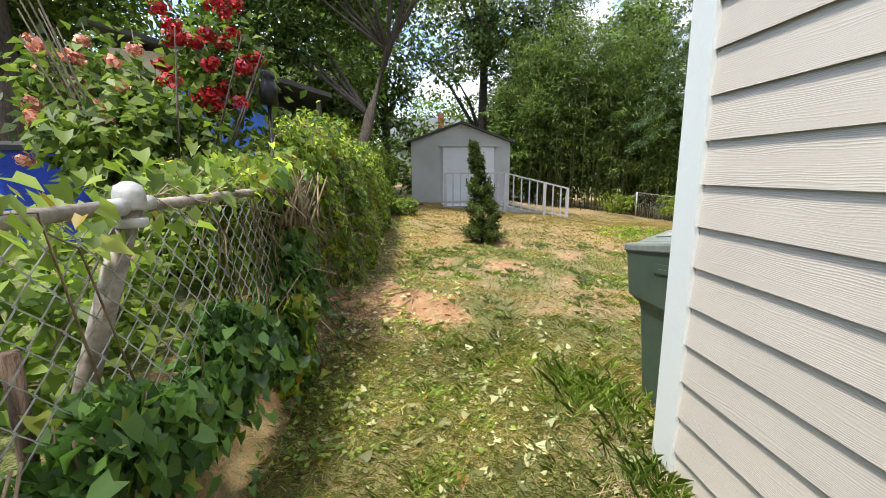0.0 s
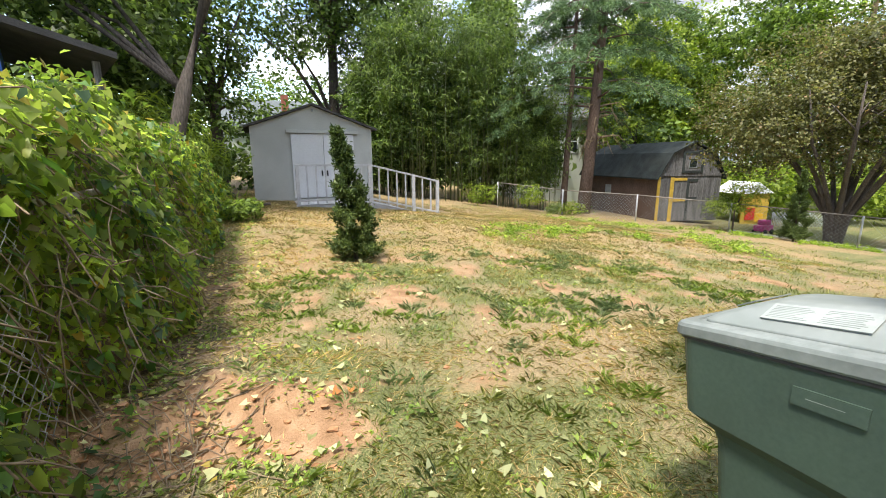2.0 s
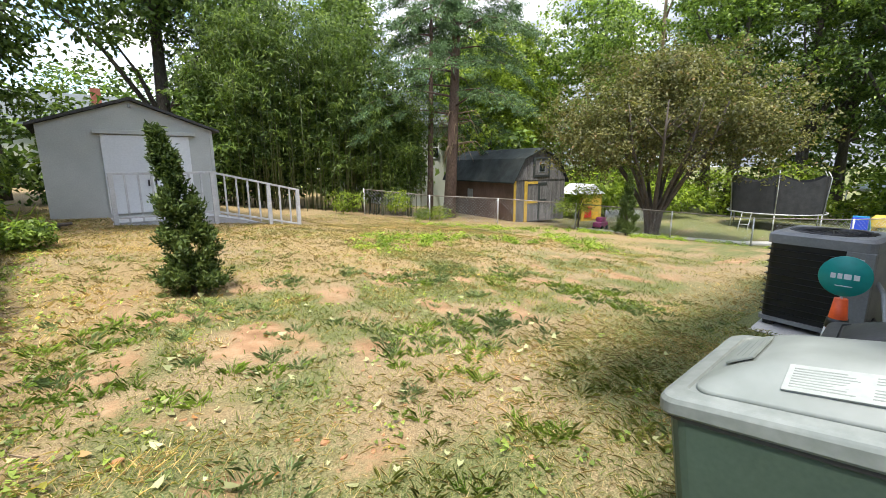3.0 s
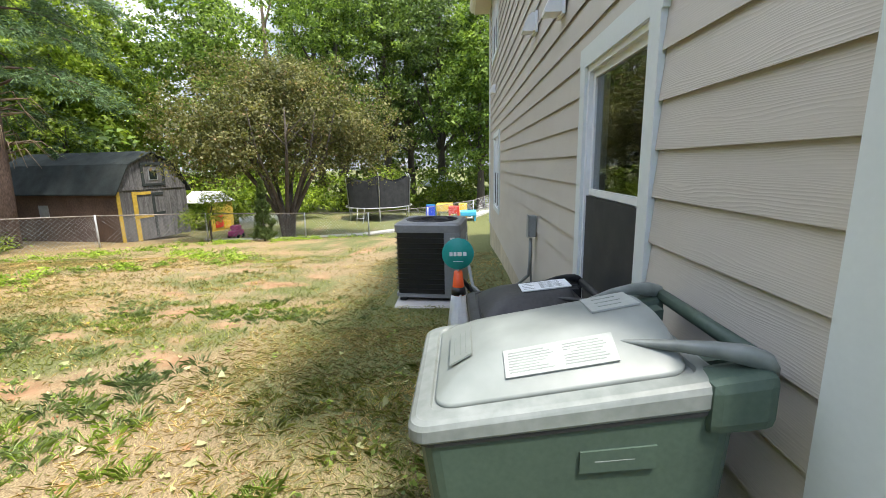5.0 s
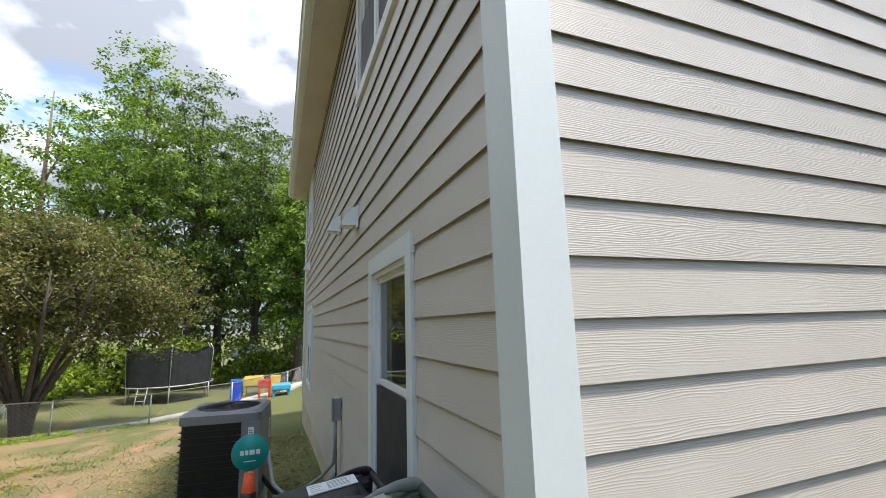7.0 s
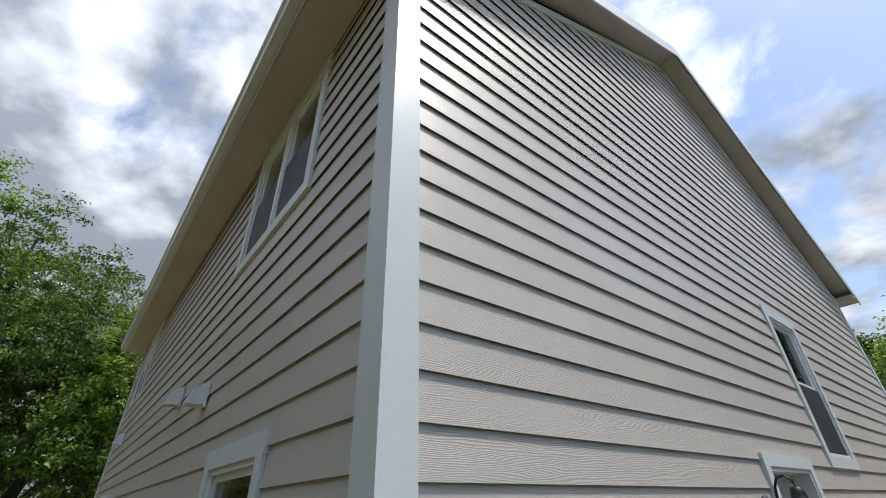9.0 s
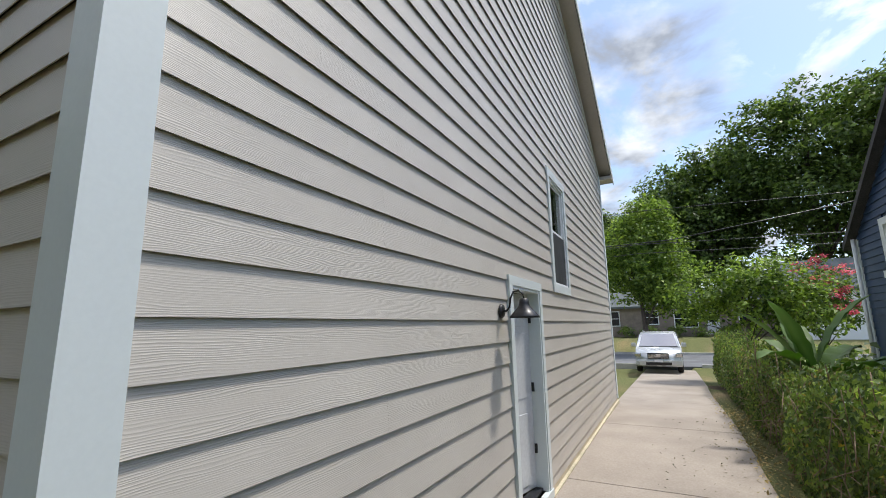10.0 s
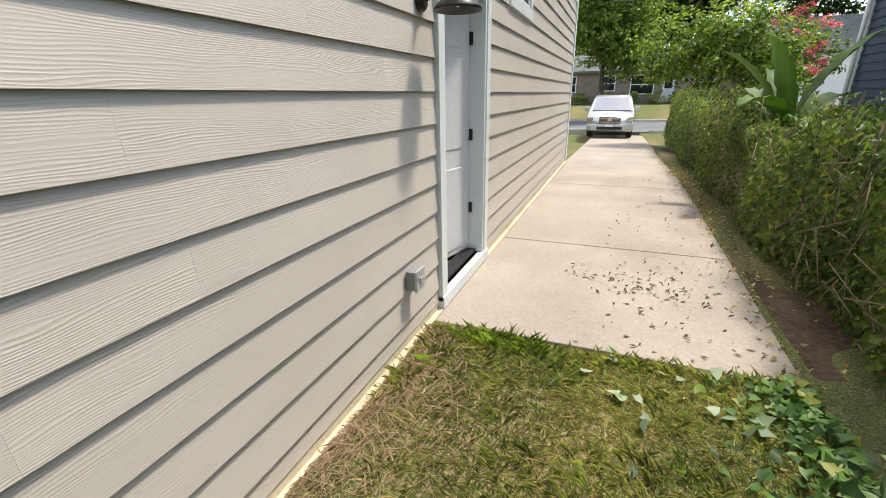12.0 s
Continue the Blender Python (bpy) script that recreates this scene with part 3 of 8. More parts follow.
xs, ys = axis_steps(-3.2, 6.0, 0.09, 420), axis_steps(-3.2, 9.0, 0.09, 420)
gxv, gyv = np.meshgrid(xs, ys)
gz_all = lay(gxv, gyv)
under = (gxv > -2.0) & (gxv < 12) & (gyv < -2.9) & (gyv > -40)
gz_all = np.where(under, gz_all - 0.12, gz_all)
under_house = (gxv > 0.25) & (gxv < 12.3) & (gyv < -0.1) & (gyv > -10)
gz_all = np.where(under_house, -0.6, gz_all)
nx, ny = len(xs), len(ys)
idx = np.arange(nx * ny).reshape(ny, nx)
quads = np.stack([idx[:-1, :-1], idx[:-1, 1:], idx[1:, 1:], idx[1:, :-1]], -1).reshape(-1, 4)
ground = fast_mesh("ground", np.stack([gxv, gyv, gz_all], -1).reshape(-1, 3), quads, SOIL)
ground.data.shade_smooth()
for key, val in zip(("green", "clay", "straw"), cover_of(gxv, gyv)):
    a = ground.data.attributes.new(key, "FLOAT", "POINT")
    a.data.foreach_set("value", np.clip(val, 0, 1).astype(np.float32).ravel())
tagged(ground, "patchy lawn of dry grass, thatch and orange clay", "ground", kind="structure")

# ---- the house ----
YR, XE, YF = 0.128, 10.8, -10.35      # rear wall, far end, front wall
RIDGE_Y = (YR + YF) / 2
EAVE, SLOPE = 5.46, 0.57


def on_west(u, d, z):
    return (d, u, z)


def on_rear(u, d, z):
    return (u, YR - d, z)


def on_front(u, d, z):
    return (u, YF + d, z)


def on_east(u, d, z):
    return (XE - d, u, z)


def slab(place, u0, u1, d0, d1, z0, z1, bm=None):
    """A block on a wall: along it, into it, up."""
    bm = bm or bmesh.new()
    vs = [bm.verts.new(place(u, d, z)) for z in (z0, z1) for d in (d0, d1) for u in (u0, u1)]
    for f in ((0, 1, 3, 2), (4, 6, 7, 5), (0, 4, 5, 1), (2, 3, 7, 6), (0, 2, 6, 4), (1, 5, 7, 3)):
        bm.faces.new([vs[k] for k in f])
    return bm


def wall_core(name, place, u0, u1, z0, z1, holes, gable=False):
    """Sheathing with openings through it."""
    us = sorted({u0, u1, *[h[0] for h in holes], *[h[1] for h in holes]})
    zs = sorted({z0, z1, *[h[2] for h in holes], *[h[3] for h in holes]})
    bm = bmesh.new()
    for a, b in zip(us, us[1:]):
        for c, d in zip(zs, zs[1:]):
            mu, mz = (a + b) / 2, (c + d) / 2
            if not any(h[0] < mu < h[1] and h[2] < mz < h[3] for h in holes):
                slab(place, a, b, 0.027, 0.16, c, d, bm)
    if gable:
        vs = []
        for d in (0.027, 0.16):
            vs.append([bm.verts.new(place(u, d, z)) for u, z in ((YF + 0.03, z1), (YR - 0.03, z1), (RIDGE_Y, z1 + SLOPE * (YR - RIDGE_Y) - 0.02))])
        bm.faces.new(vs[0]); bm.faces.new(vs[1])
        for k in range(3):
            bm.faces.new((vs[0][k], vs[0][(k + 1) % 3], vs[1][(k + 1) % 3], vs[1][k]))
    return tagged(part(name, bm, SHEATH), kind="structure")


def clad(wall, place, u0, u1, zstart, zlow, ztop, holes, gable=False, seed=1, joint_at=None):
    """Lap boards, each an object, cut round the openings."""
    rnd = random.Random(seed)
    n = 0
    zb = zstart
    while zb < ztop - 0.01:
        lo, hi = max(zb, zlow), min(zb + 0.178, ztop)
        top = hi + 0.018 if hi < ztop - 0.001 else hi
        a0, a1 = u0, u1
        if gable and hi > EAVE:
            k = max(0.0, (hi - EAVE) / SLOPE)
            a0, a1 = u0 + k, u1 - k
            k2 = max(0.0, (lo - EAVE) / SLOPE)
            b0, b1 = u0 + k2, u1 - k2
        else:
            b0, b1 = a0, a1
        if b1 - b0 < 0.2:
            break
        cuts = sorted({b0, b1, *[v for h in holes for v in h[:2] if h[2] < hi and h[3] > lo and b0 < v < b1]})
        s = b1 - rnd.uniform(0.6, 3.4)
        joints = []
        while s > b0 + 0.3:
            joints.append(s); s -= 3.66
        if joint_at and abs(lo + 0.09 - joint_at[1]) < 0.09:
            joints = [joint_at[0], joint_at[0] - 3.66]
        cuts = sorted(set(cuts) | {j for j in joints if all(abs(j - c) > 0.25 for c in cuts)})
        for c, d in zip(cuts, cuts[1:]):
            mid = (c + d) / 2
            spans = [(lo, top)]
            for h in holes:
                if h[0] < mid < h[1]:
                    spans = [(p, q) for a, b in spans for p, q in ((a, min(b, h[2])), (max(a, h[3]), b)) if q - p > 0.012]
            for p, q in spans:
                c2 = a0 if abs(c - b0) < 1e-6 else c + 0.0001
                d2 = a1 if abs(d - b1) < 1e-6 else d - 0.0001
                dp, dq = 0.017 * (p - zb) / 0.196, 0.017 * (q - zb) / 0.196
                v = [place(c if c == b0 else c2, dp, p), place(d if d == b1 else d2, dp, p), place(d if d == b1 else d2, dp + 0.0035, p), place(c if c == b0 else c2, dp + 0.0035, p),
                     place(c2, dq, q), place(d2, dq, q), place(d2, dq + 0.0035, q), place(c2, dq + 0.0035, q)]
                f = ((0, 1, 5, 4), (1, 2, 6, 5), (2, 3, 7, 6), (3, 0, 4, 7), (0, 3, 2, 1), (4, 5, 6, 7))
                link_mesh("plank", v, f, SIDING, wall)
                n += 1
        zb += 0.178
    return n


def window(name, place, u0, u1, z0, z1, meet, label, twin=False, trim=0.10, head=0.11):
    """A white hung window in its trim; u0..u1, z0..z1 is the opening through the wall."""
    w = tagged(new(name), label, "window", kind="structure")
    for nm, r in (("window_trim", (u0 - trim, u0, z0 - trim, z1)), ("window_trim", (u1, u1 + trim, z0 - trim, z1)),
                  ("window_head", (u0 - trim - 0.012, u1 + trim + 0.012, z1, z1 + head)), ("window_sill", (u0, u1, z0 - trim, z0))):
        part(nm, slab(place, r[0], r[1], -0.014, 0.02, r[2], r[3]), TRIM, w)
    bays = [(u0, u1)] if not twin else [(u0, (u0 + u1) / 2 - 0.03), ((u0 + u1) / 2 + 0.03, u1)]
    if twin:
        part("mullion", slab(place, (u0 + u1) / 2 - 0.03, (u0 + u1) / 2 + 0.03, -0.006, 0.14, z0, z1), VINYL, w)
    for a, b in bays:
        fr = bmesh.new()
        t = 0.032
        for r in ((a, a + t, z0, z1), (b - t, b, z0, z1), (a + t, b - t, z1 - t, z1), (a + t, b - t, z0, z0 + t)):
            slab(place, r[0], r[1], 0.004, 0.13, r[2], r[3], fr)
        frame_ob = part("window_frame", fr, VINYL, w)
        for nm, lo, hi, dep in (("upper_sash", meet, z1 - t, 0.03), ("lower_sash", z0 + t, meet, 0.062)):
            sb = bmesh.new()
            s = 0.038
            for r in ((a + t, a + t + s, lo, hi), (b - t - s, b - t, lo, hi), (a + t + s, b - t - s, hi - s, hi), (a + t + s, b - t - s, lo, lo + s)):
                slab(place, r[0], r[1], dep, dep + 0.03, r[2], r[3], sb)
            sash = part(nm, sb, VINYL, w)
            pane = part("pane", slab(place, a + t + s, b - t - s, dep + 0.012, dep + 0.018, lo + s, hi - s), GLASS, sash)
            pane.visible_shadow = False
        part("insect_screen", slab(place, a + t, b - t, 0.016, 0.018, z0 + t, meet - 0.004), SCREEN, w, "dark insect screen")
    return w


W1 = (1.13, 2.00, 0.78, 2.225)
W2 = (7.95, 9.15, 0.78, 2.225)
W3 = (1.17, 2.62, 3.97, 5.24)
W4 = (8.5, 9.7, 3.97, 5.24)
W5 = (-5.64, -4.83, 2.33, 3.76)
D1 = (-3.99, -3.09, 0.20, 2.19)


def grown(h, t, head):
    return (h[0] - t - 0.0, h[1] + t, h[2] - t, h[3] + head)


rear_holes = [W1, W2, W3, W4]
wall_rear = wall_core("wall_rear", on_rear, 0.18, XE, 0.0, EAVE - 0.02, rear_holes)
wall_west = wall_core("wall_west", on_west, YF + 0.02, YR - 0.02, 0.0, EAVE - 0.02, [W5, D1], True)
wall_front = wall_core("wall_front", on_front, 0.18, XE, 0.0, EAVE - 0.02, [])
wall_east = wall_core("wall_east", on_east, YF + 0.02, YR - 0.02, 0.0, EAVE - 0.02, [], True)
clad(wall_rear, on_rear, 0.152, XE - 0.15, 0.123, 0.17, EAVE - 0.06, [grown(h, 0.10, 0.11) for h in rear_holes], seed=5)
clad(wall_west, on_west, YF + 0.13, -0.004, 0.093, 0.17, 8.36, [grown(W5, 0.10, 0.11), (D1[0] - 0.09, D1[1] + 0.09, 0.0, D1[3] + 0.085)], True, 8, (-1.14, 2.44))
part("base_trim", slab(on_west, YF, 0.14, 0.012, 0.30, -0.4, 0.169), FOUND, wall_west, "cream foundation strip")
part("base_ledge", slab(on_west, YF, 0.12, -0.026, 0.011, -0.3, 0.118), FOUND, wall_west, "cream foundation ledge")
part("base_trim", slab(on_rear, 0.30, XE, 0.012, 0.28, -1.6, 0.169), FOUND, wall_rear, "cream foundation strip")
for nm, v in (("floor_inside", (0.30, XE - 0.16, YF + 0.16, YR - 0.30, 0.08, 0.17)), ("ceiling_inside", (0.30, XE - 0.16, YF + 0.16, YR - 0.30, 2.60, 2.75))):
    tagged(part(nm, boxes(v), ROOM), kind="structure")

corner = tagged(new("corner_board"), "white painted corner trim of the house", "trim", kind="structure")
part("board", slab(on_west, -0.014, 0.141, -0.012, 0.024, 0.16, EAVE), TRIM, corner)
part("board", slab(on_rear, 0.0245, 0.150, -0.0125, 0.024, 0.16, EAVE), TRIM, corner)
corner2 = tagged(new("corner_board_front"), "white painted corner trim of the house", "trim", kind="structure")
part("board", slab(on_west, YF - 0.02, YF + 0.128, -0.012, 0.024, 0.16, EAVE), TRIM, corner2)
corner3 = tagged(new("corner_board_far"), "white painted corner trim of the house", "trim", kind="structure")
part("board", slab(on_rear, XE - 0.148, XE + 0.02, -0.0125, 0.024, 0.16, EAVE), TRIM, corner3)

window("window_1", on_rear, *W1, 1.49, "white vinyl window low in the rear wall")
window("window_2", on_rear, *W2, 1.49, "white twin vinyl window far along the rear wall", True)
window("window_3", on_rear, *W3, 4.62, "white twin vinyl window under the eave", True)
window("window_4", on_rear, *W4, 4.62, "white twin vinyl window upstairs", True)
window("window_5", on_west, *W5, 3.03, "narrow white vinyl window beside the door")

# roof with its overhangs
OV, RK = 0.36, 0.28
roof = tagged(new("roof"), "dark shingled gable roof with beige soffits", "roof", kind="structure")


def roof_z(y):
    return EAVE + SLOPE * (YR - y if y > RIDGE_Y else y - YF)


for side in (1, -1):
    ye = YR + OV if side == 1 else YF - OV
    ze, zr = EAVE - SLOPE * OV + 0.14, roof_z(RIDGE_Y) + 0.02
    for nm, t0, t1, x0, x1, mt in (("roof_deck", 0.06, 0.16, -RK, XE + RK, SHINGLE), ("rake_soffit", -0.004, 0.056, -RK + 0.02, 0.0185, SOFFIT),
                                   ("rake_board", -0.10, 0.145, -RK - 0.022, -RK - 0.002, TRIM), ("rake_trim", -0.12, -0.006, -0.008, 0.018, TRIM)):
        y0 = ye if nm != "rake_trim" else (YR - 0.03 if side == 1 else YF + 0.03)
        z0 = ze if nm != "rake_trim" else EAVE - 0.019
        bm = bmesh.new()
        vs = [bm.verts.new(p) for x in (x0, x1) for p in ((x, y0, z0 + t0), (x, y0, z0 + t1), (x, RIDGE_Y, zr + t1), (x, RIDGE_Y, zr + t0))]
        for f in ((0, 1, 2, 3), (4, 7, 6, 5), (0, 4, 5, 1), (1, 5, 6, 2), (2, 6, 7, 3), (3, 7, 4, 0)):
            bm.faces.new([vs[k] for k in f])
        part(nm, bm, mt, roof)
    a, b = sorted((YR + 0.0 if side == 1 else YF, ye))
    part("eave_soffit", boxes((-RK + 0.0, XE + RK, a + 0.001, b, ze - 0.03, ze - 0.005)), SOFFIT, roof)
    fy = ye + 0.002 if side == 1 else ye - 0.022
    part("fascia", boxes((-RK - 0.02, XE + RK, fy, fy + 0.02, ze - 0.04, ze + 0.15)), TRIM, roof)
    gy0, gy1 = (ye + 0.024, ye + 0.13) if side == 1 else (ye - 0.13, ye - 0.024)
    gut = bmesh.new()
    prof = [(0.0, 0.13), (0.0, 0.0), (0.07, 0.0), (0.085, 0.05), (0.105, 0.07), (0.105, 0.13), (0.098, 0.13), (0.098, 0.075), (0.08, 0.056), (0.066, 0.006), (0.006, 0.006), (0.006, 0.13)]
    rows = [[gut.verts.new((x, (gy0 + p) if side == 1 else (gy1 - p), ze + 0.0 + q)) for p, q in prof] for x in (-RK - 0.02, XE + RK)]
    for k in range(len(prof)):
        q = (k + 1) % len(prof)
        gut.faces.new((rows[0][k], rows[0][q], rows[1][q], rows[1][k]))
    gut.faces.new(rows[0]); gut.faces.new(list(reversed(rows[1])))
    part("gutter", gut, TRIM, roof, "white metal gutter")
    # boxed return where the eave meets the gable
    part("eave_return", boxes((-RK - 0.004, 0.018, a + 0.002, b - 0.001, ze - 0.034, ze + 0.05)), SOFFIT, roof)

# side door, opened inwards
door = tagged(new("door_1"), "white panelled side door standing ajar in white trim", "door", kind="structure")
for r in ((D1[0] - 0.09, D1[0], 0.17, D1[3]), (D1[1], D1[1] + 0.09, 0.17, D1[3]), (D1[0] - 0.09, D1[1] + 0.09, D1[3], D1[3] + 0.085)):
    part("door_trim", slab(on_west, r[0], r[1], -0.020, 0.018, r[2], r[3]), TRIM, door)
    bead = (r[0], r[1], r[2], r[3])
for r in ((D1[0], D1[0] + 0.03, D1[2], D1[3]), (D1[1] - 0.03, D1[1], D1[2], D1[3]), (D1[0] + 0.03, D1[1] - 0.03, D1[3] - 0.03, D1[3])):
    part("jamb", slab(on_west, r[0], r[1], -0.01, 0.16, r[2], r[3]), TRIM, door)
part("sill", slab(on_west, D1[0] - 0.09, D1[1] + 0.09, -0.03, 0.16, 0.12, D1[2]), TRIM, door, "white door sill")
part("threshold", slab(on_west, D1[0] + 0.03, D1[1] - 0.03, 0.05, 0.155, D1[2] + 0.001, D1[2] + 0.025), BLACK_METAL, door)
lf = bmesh.new()
box(lf, 0, 0.045, 0, 0.82, D1[2] + 0.03, D1[3] - 0.035, 0.003)
for z0, z1 in ((0.28, 0.95), (1.1, 1.75), (1.82, 2.1)):
    for y0, y1 in ((0.1, 0.38), (0.44, 0.72)):
        box(lf, -0.006, 0.004, y0, y1, z0, z1, 0.004)
leafd = part("door_leaf", lf, SHED_DOOR, door)
leafd.matrix_basis = pose(0.115, D1[0] + 0.033, 0, 0, 0, -14)
for z in (0.55, 1.15, 1.85):
    part("hinge", boxes((0.085, 0.112, D1[0] + 0.030, D1[0] + 0.042, z, z + 0.09)), BLACK_METAL, door)

# driveway slabs and street
drive = tagged(new("driveway"), "pale concrete driveway littered with dry leaves", "driveway", kind="structure")
yj = -2.86
for k in range(7):
    y1 = -4.74 if k == 0 else yj - 3.1
    bm = boxes((-2.05, -0.004 if y1 > -10.2 else 0.06, y1 + 0.012, yj, -0.05, 0.100), bevel=0.008)
    for v in bm.verts:
        v.co.z -= 0.036 * max(0.0, -9.0 - v.co.y)
    part("slab", bm, CONCRETE, drive)
    yj = y1
bm = boxes((-2.04, -0.02, -9, -2.9, -0.06, 0.04), (-2.04, 0.0, -24, -9, -0.72, -0.60))
part("joint_filler", bm, CLAY, drive)
road = tagged(part("road", boxes((-70, 70, -33.6, -24.6, -0.8, -0.36)), ASPHALT), "grey asphalt street", "road", kind="structure")
kerb = tagged(new("kerb"), "concrete street kerb", "kerb", kind="structure")
for r in ((-70, -2.4, -24.6, -24.42, -0.8, -0.24), (0.5, 70, -24.6, -24.42, -0.8, -0.24), (-70, 70, -33.8, -33.6, -0.8, -0.22)):
    part("kerb_stone", boxes(r, bevel=0.02), PALE_CONC, kerb)

# ---- things by the house ----
def rounded_loop(x0, x1, y0, y1, z, r=0.05, k=4):
    pts = []
    for cx, cy, a0 in ((x1 - r, y1 - r, 0), (x0 + r, y1 - r, 90), (x0 + r, y0 + r, 180), (x1 - r, y0 + r, 270)):
        for i in range(k + 1):
            a = radians(a0 + 90 * i / k)
            pts.append((cx + r * math.cos(a), cy + r * math.sin(a), z))
    return pts


def loft(loops, cap=True):
    bm = bmesh.new()
    rows = [[bm.verts.new(p) for p in lp] for lp in loops]
    for a, b in zip(rows, rows[1:]):
        for i in range(len(a)):
            j = (i + 1) % len(a)
            bm.faces.new((a[i], a[j], b[j], b[i]))
    if cap:
        bm.faces.new(list(reversed(rows[0]))); bm.faces.new(rows[-1])
    return bm


def dome_at(t, hw, d, h):
    """The lid's dome from its edge (t = 0) to its crown near the hinge (t = 1): half width, rear, front, height."""
    k = 1 - (1 - t) ** 2
    return (hw - 0.062) * (1 - t) + 0.07 * t, d * 0.10 + 0.062 + 0.02 * t, (d - 0.062) * (1 - t) + d * 0.68 * t, h * (0.996 + 0.072 * k)


def cart(label, w, d, h, body_mat, lid_mat, top_mat, at, turn, marks, fall=0.135):
    """A wheeled refuse cart; its hinge side is at y = 0, its front at y = d."""
    c = thing("refuse_cart", label, "refuse cart", at=at, turn=turn)
    hw = w / 2
    step = h * 0.60
    part("body", loft([rounded_loop(-hw * 0.74, hw * 0.74, d * 0.14, d * 0.72, 0.02), rounded_loop(-hw * 0.82, hw * 0.82, d * 0.12, d * 0.80, step - 0.05),
                       rounded_loop(-hw * 0.84, hw * 0.84, d * 0.12, d * 0.82, step - 0.01), rounded_loop(-hw * 0.93, hw * 0.93, d * 0.08, d * 0.925, step + 0.035),
                       rounded_loop(-hw * 0.97, hw * 0.97, d * 0.06, d * 0.97, h * 0.93)]), body_mat, c, smooth=False)
    part("rim", loft([rounded_loop(-hw * 0.985, hw * 0.985, d * 0.05, d * 0.98, h * 0.925), rounded_loop(-hw * 0.985, hw * 0.985, d * 0.05, d * 0.98, h * 0.945)]), CART_BLACK, c)
    def ring(i, z, r=0.05):
        return rounded_loop(-hw + i, hw - i, d * 0.10 + i, d - i, h * z, max(0.012, r - i * 0.4), 6)

    lid = part("lid", loft([ring(0.004, 0.935), ring(0.0, 0.942), ring(0.0, 0.972), ring(0.006, 0.984), ring(0.018, 0.990), ring(0.050, 0.994), ring(0.055, 0.987), ring(0.060, 0.987)]), lid_mat, c, "sun-faded lid with a thick rounded lip")
    rows = []
    for t in (-0.02, 0.0, 0.02, 0.08, 0.16, 0.26, 0.38, 0.5, 0.62, 0.74, 0.86, 0.95, 1.0):
        x, y0, y1, z = dome_at(max(t, 0), hw, d, h)
        rows.append(rounded_loop(-x, x, y0, y1, z - (0.014 if t < 0 else 0.0), min(0.05, x * 0.7), 6))
    part("lid_panel", loft(rows), top_mat, lid, "domed panel bleached pale by the sun", True)
    for s in (-1, 1):
        bm = bmesh.new()
        box(bm, s * hw * 0.87 - 0.05, s * hw * 0.87 + 0.05, -0.01, d * 0.17, h * 0.885, h * 0.995, 0.025)
        part("hinge_lug", bm, body_mat, c, smooth=False)
        arm = []
        for fx, fy, fz, w2, h2 in ((0.44, 0.40, 1.046, 0.004, 0.004), (0.56, 0.31, 1.044, 0.012, 0.008), (0.68, 0.22, 1.040, 0.018, 0.014), (0.78, 0.12, 1.030, 0.024, 0.020), (0.84, 0.04, 1.016, 0.030, 0.026), (0.86, -0.01, 1.000, 0.030, 0.026), (0.86, -0.03, 0.985, 0.022, 0.016)):
            cx, cy, cz, w2, h2 = s * hw * fx, d * fy, h * fz, w2 * 0.72, h2 * 0.72
            arm.append([(cx - w2, cy, cz - h2), (cx + w2, cy, cz - h2), (cx + w2, cy, cz + h2 * 0.5), (cx + w2 * 0.6, cy, cz + h2), (cx - w2 * 0.6, cy, cz + h2), (cx - w2, cy, cz + h2 * 0.5)])
        part("lid_arm", loft(arm), lid_mat, lid, smooth=True)
        wheel = lathe("wheel", [(0.02, -0.03), (0.12, -0.03), (0.135, -0.015), (0.135, 0.015), (0.12, 0.03), (0.02, 0.03)], RUBBER, c)
        wheel.matrix_basis = pose(s * hw * 0.80, d * 0.10, 0.135, 0, 90, 0)
    tubes("handle", [([(-hw * 0.86, -0.005, h * 0.995), (hw * 0.86, -0.005, h * 0.995)], 0.018)], body_mat, c, seg=8)
    for k in (-0.28, 0.28):
        part("handle_web", boxes((k * w - 0.025, k * w + 0.025, 0.03, d * 0.12, h * 0.955, h * 0.985)), body_mat, c)
    marks(c, lid, hw, d, h)
    # the rim and lid fall towards the front
    for o in c.children_recursive:
        if o.name.startswith("wheel"):
            continue
        for v in o.data.vertices:
            f = max(0.0, (v.co.z - 0.55 * h) / (0.45 * h))
            v.co.z += f * (0.055 - fall * v.co.y / d)
    return c


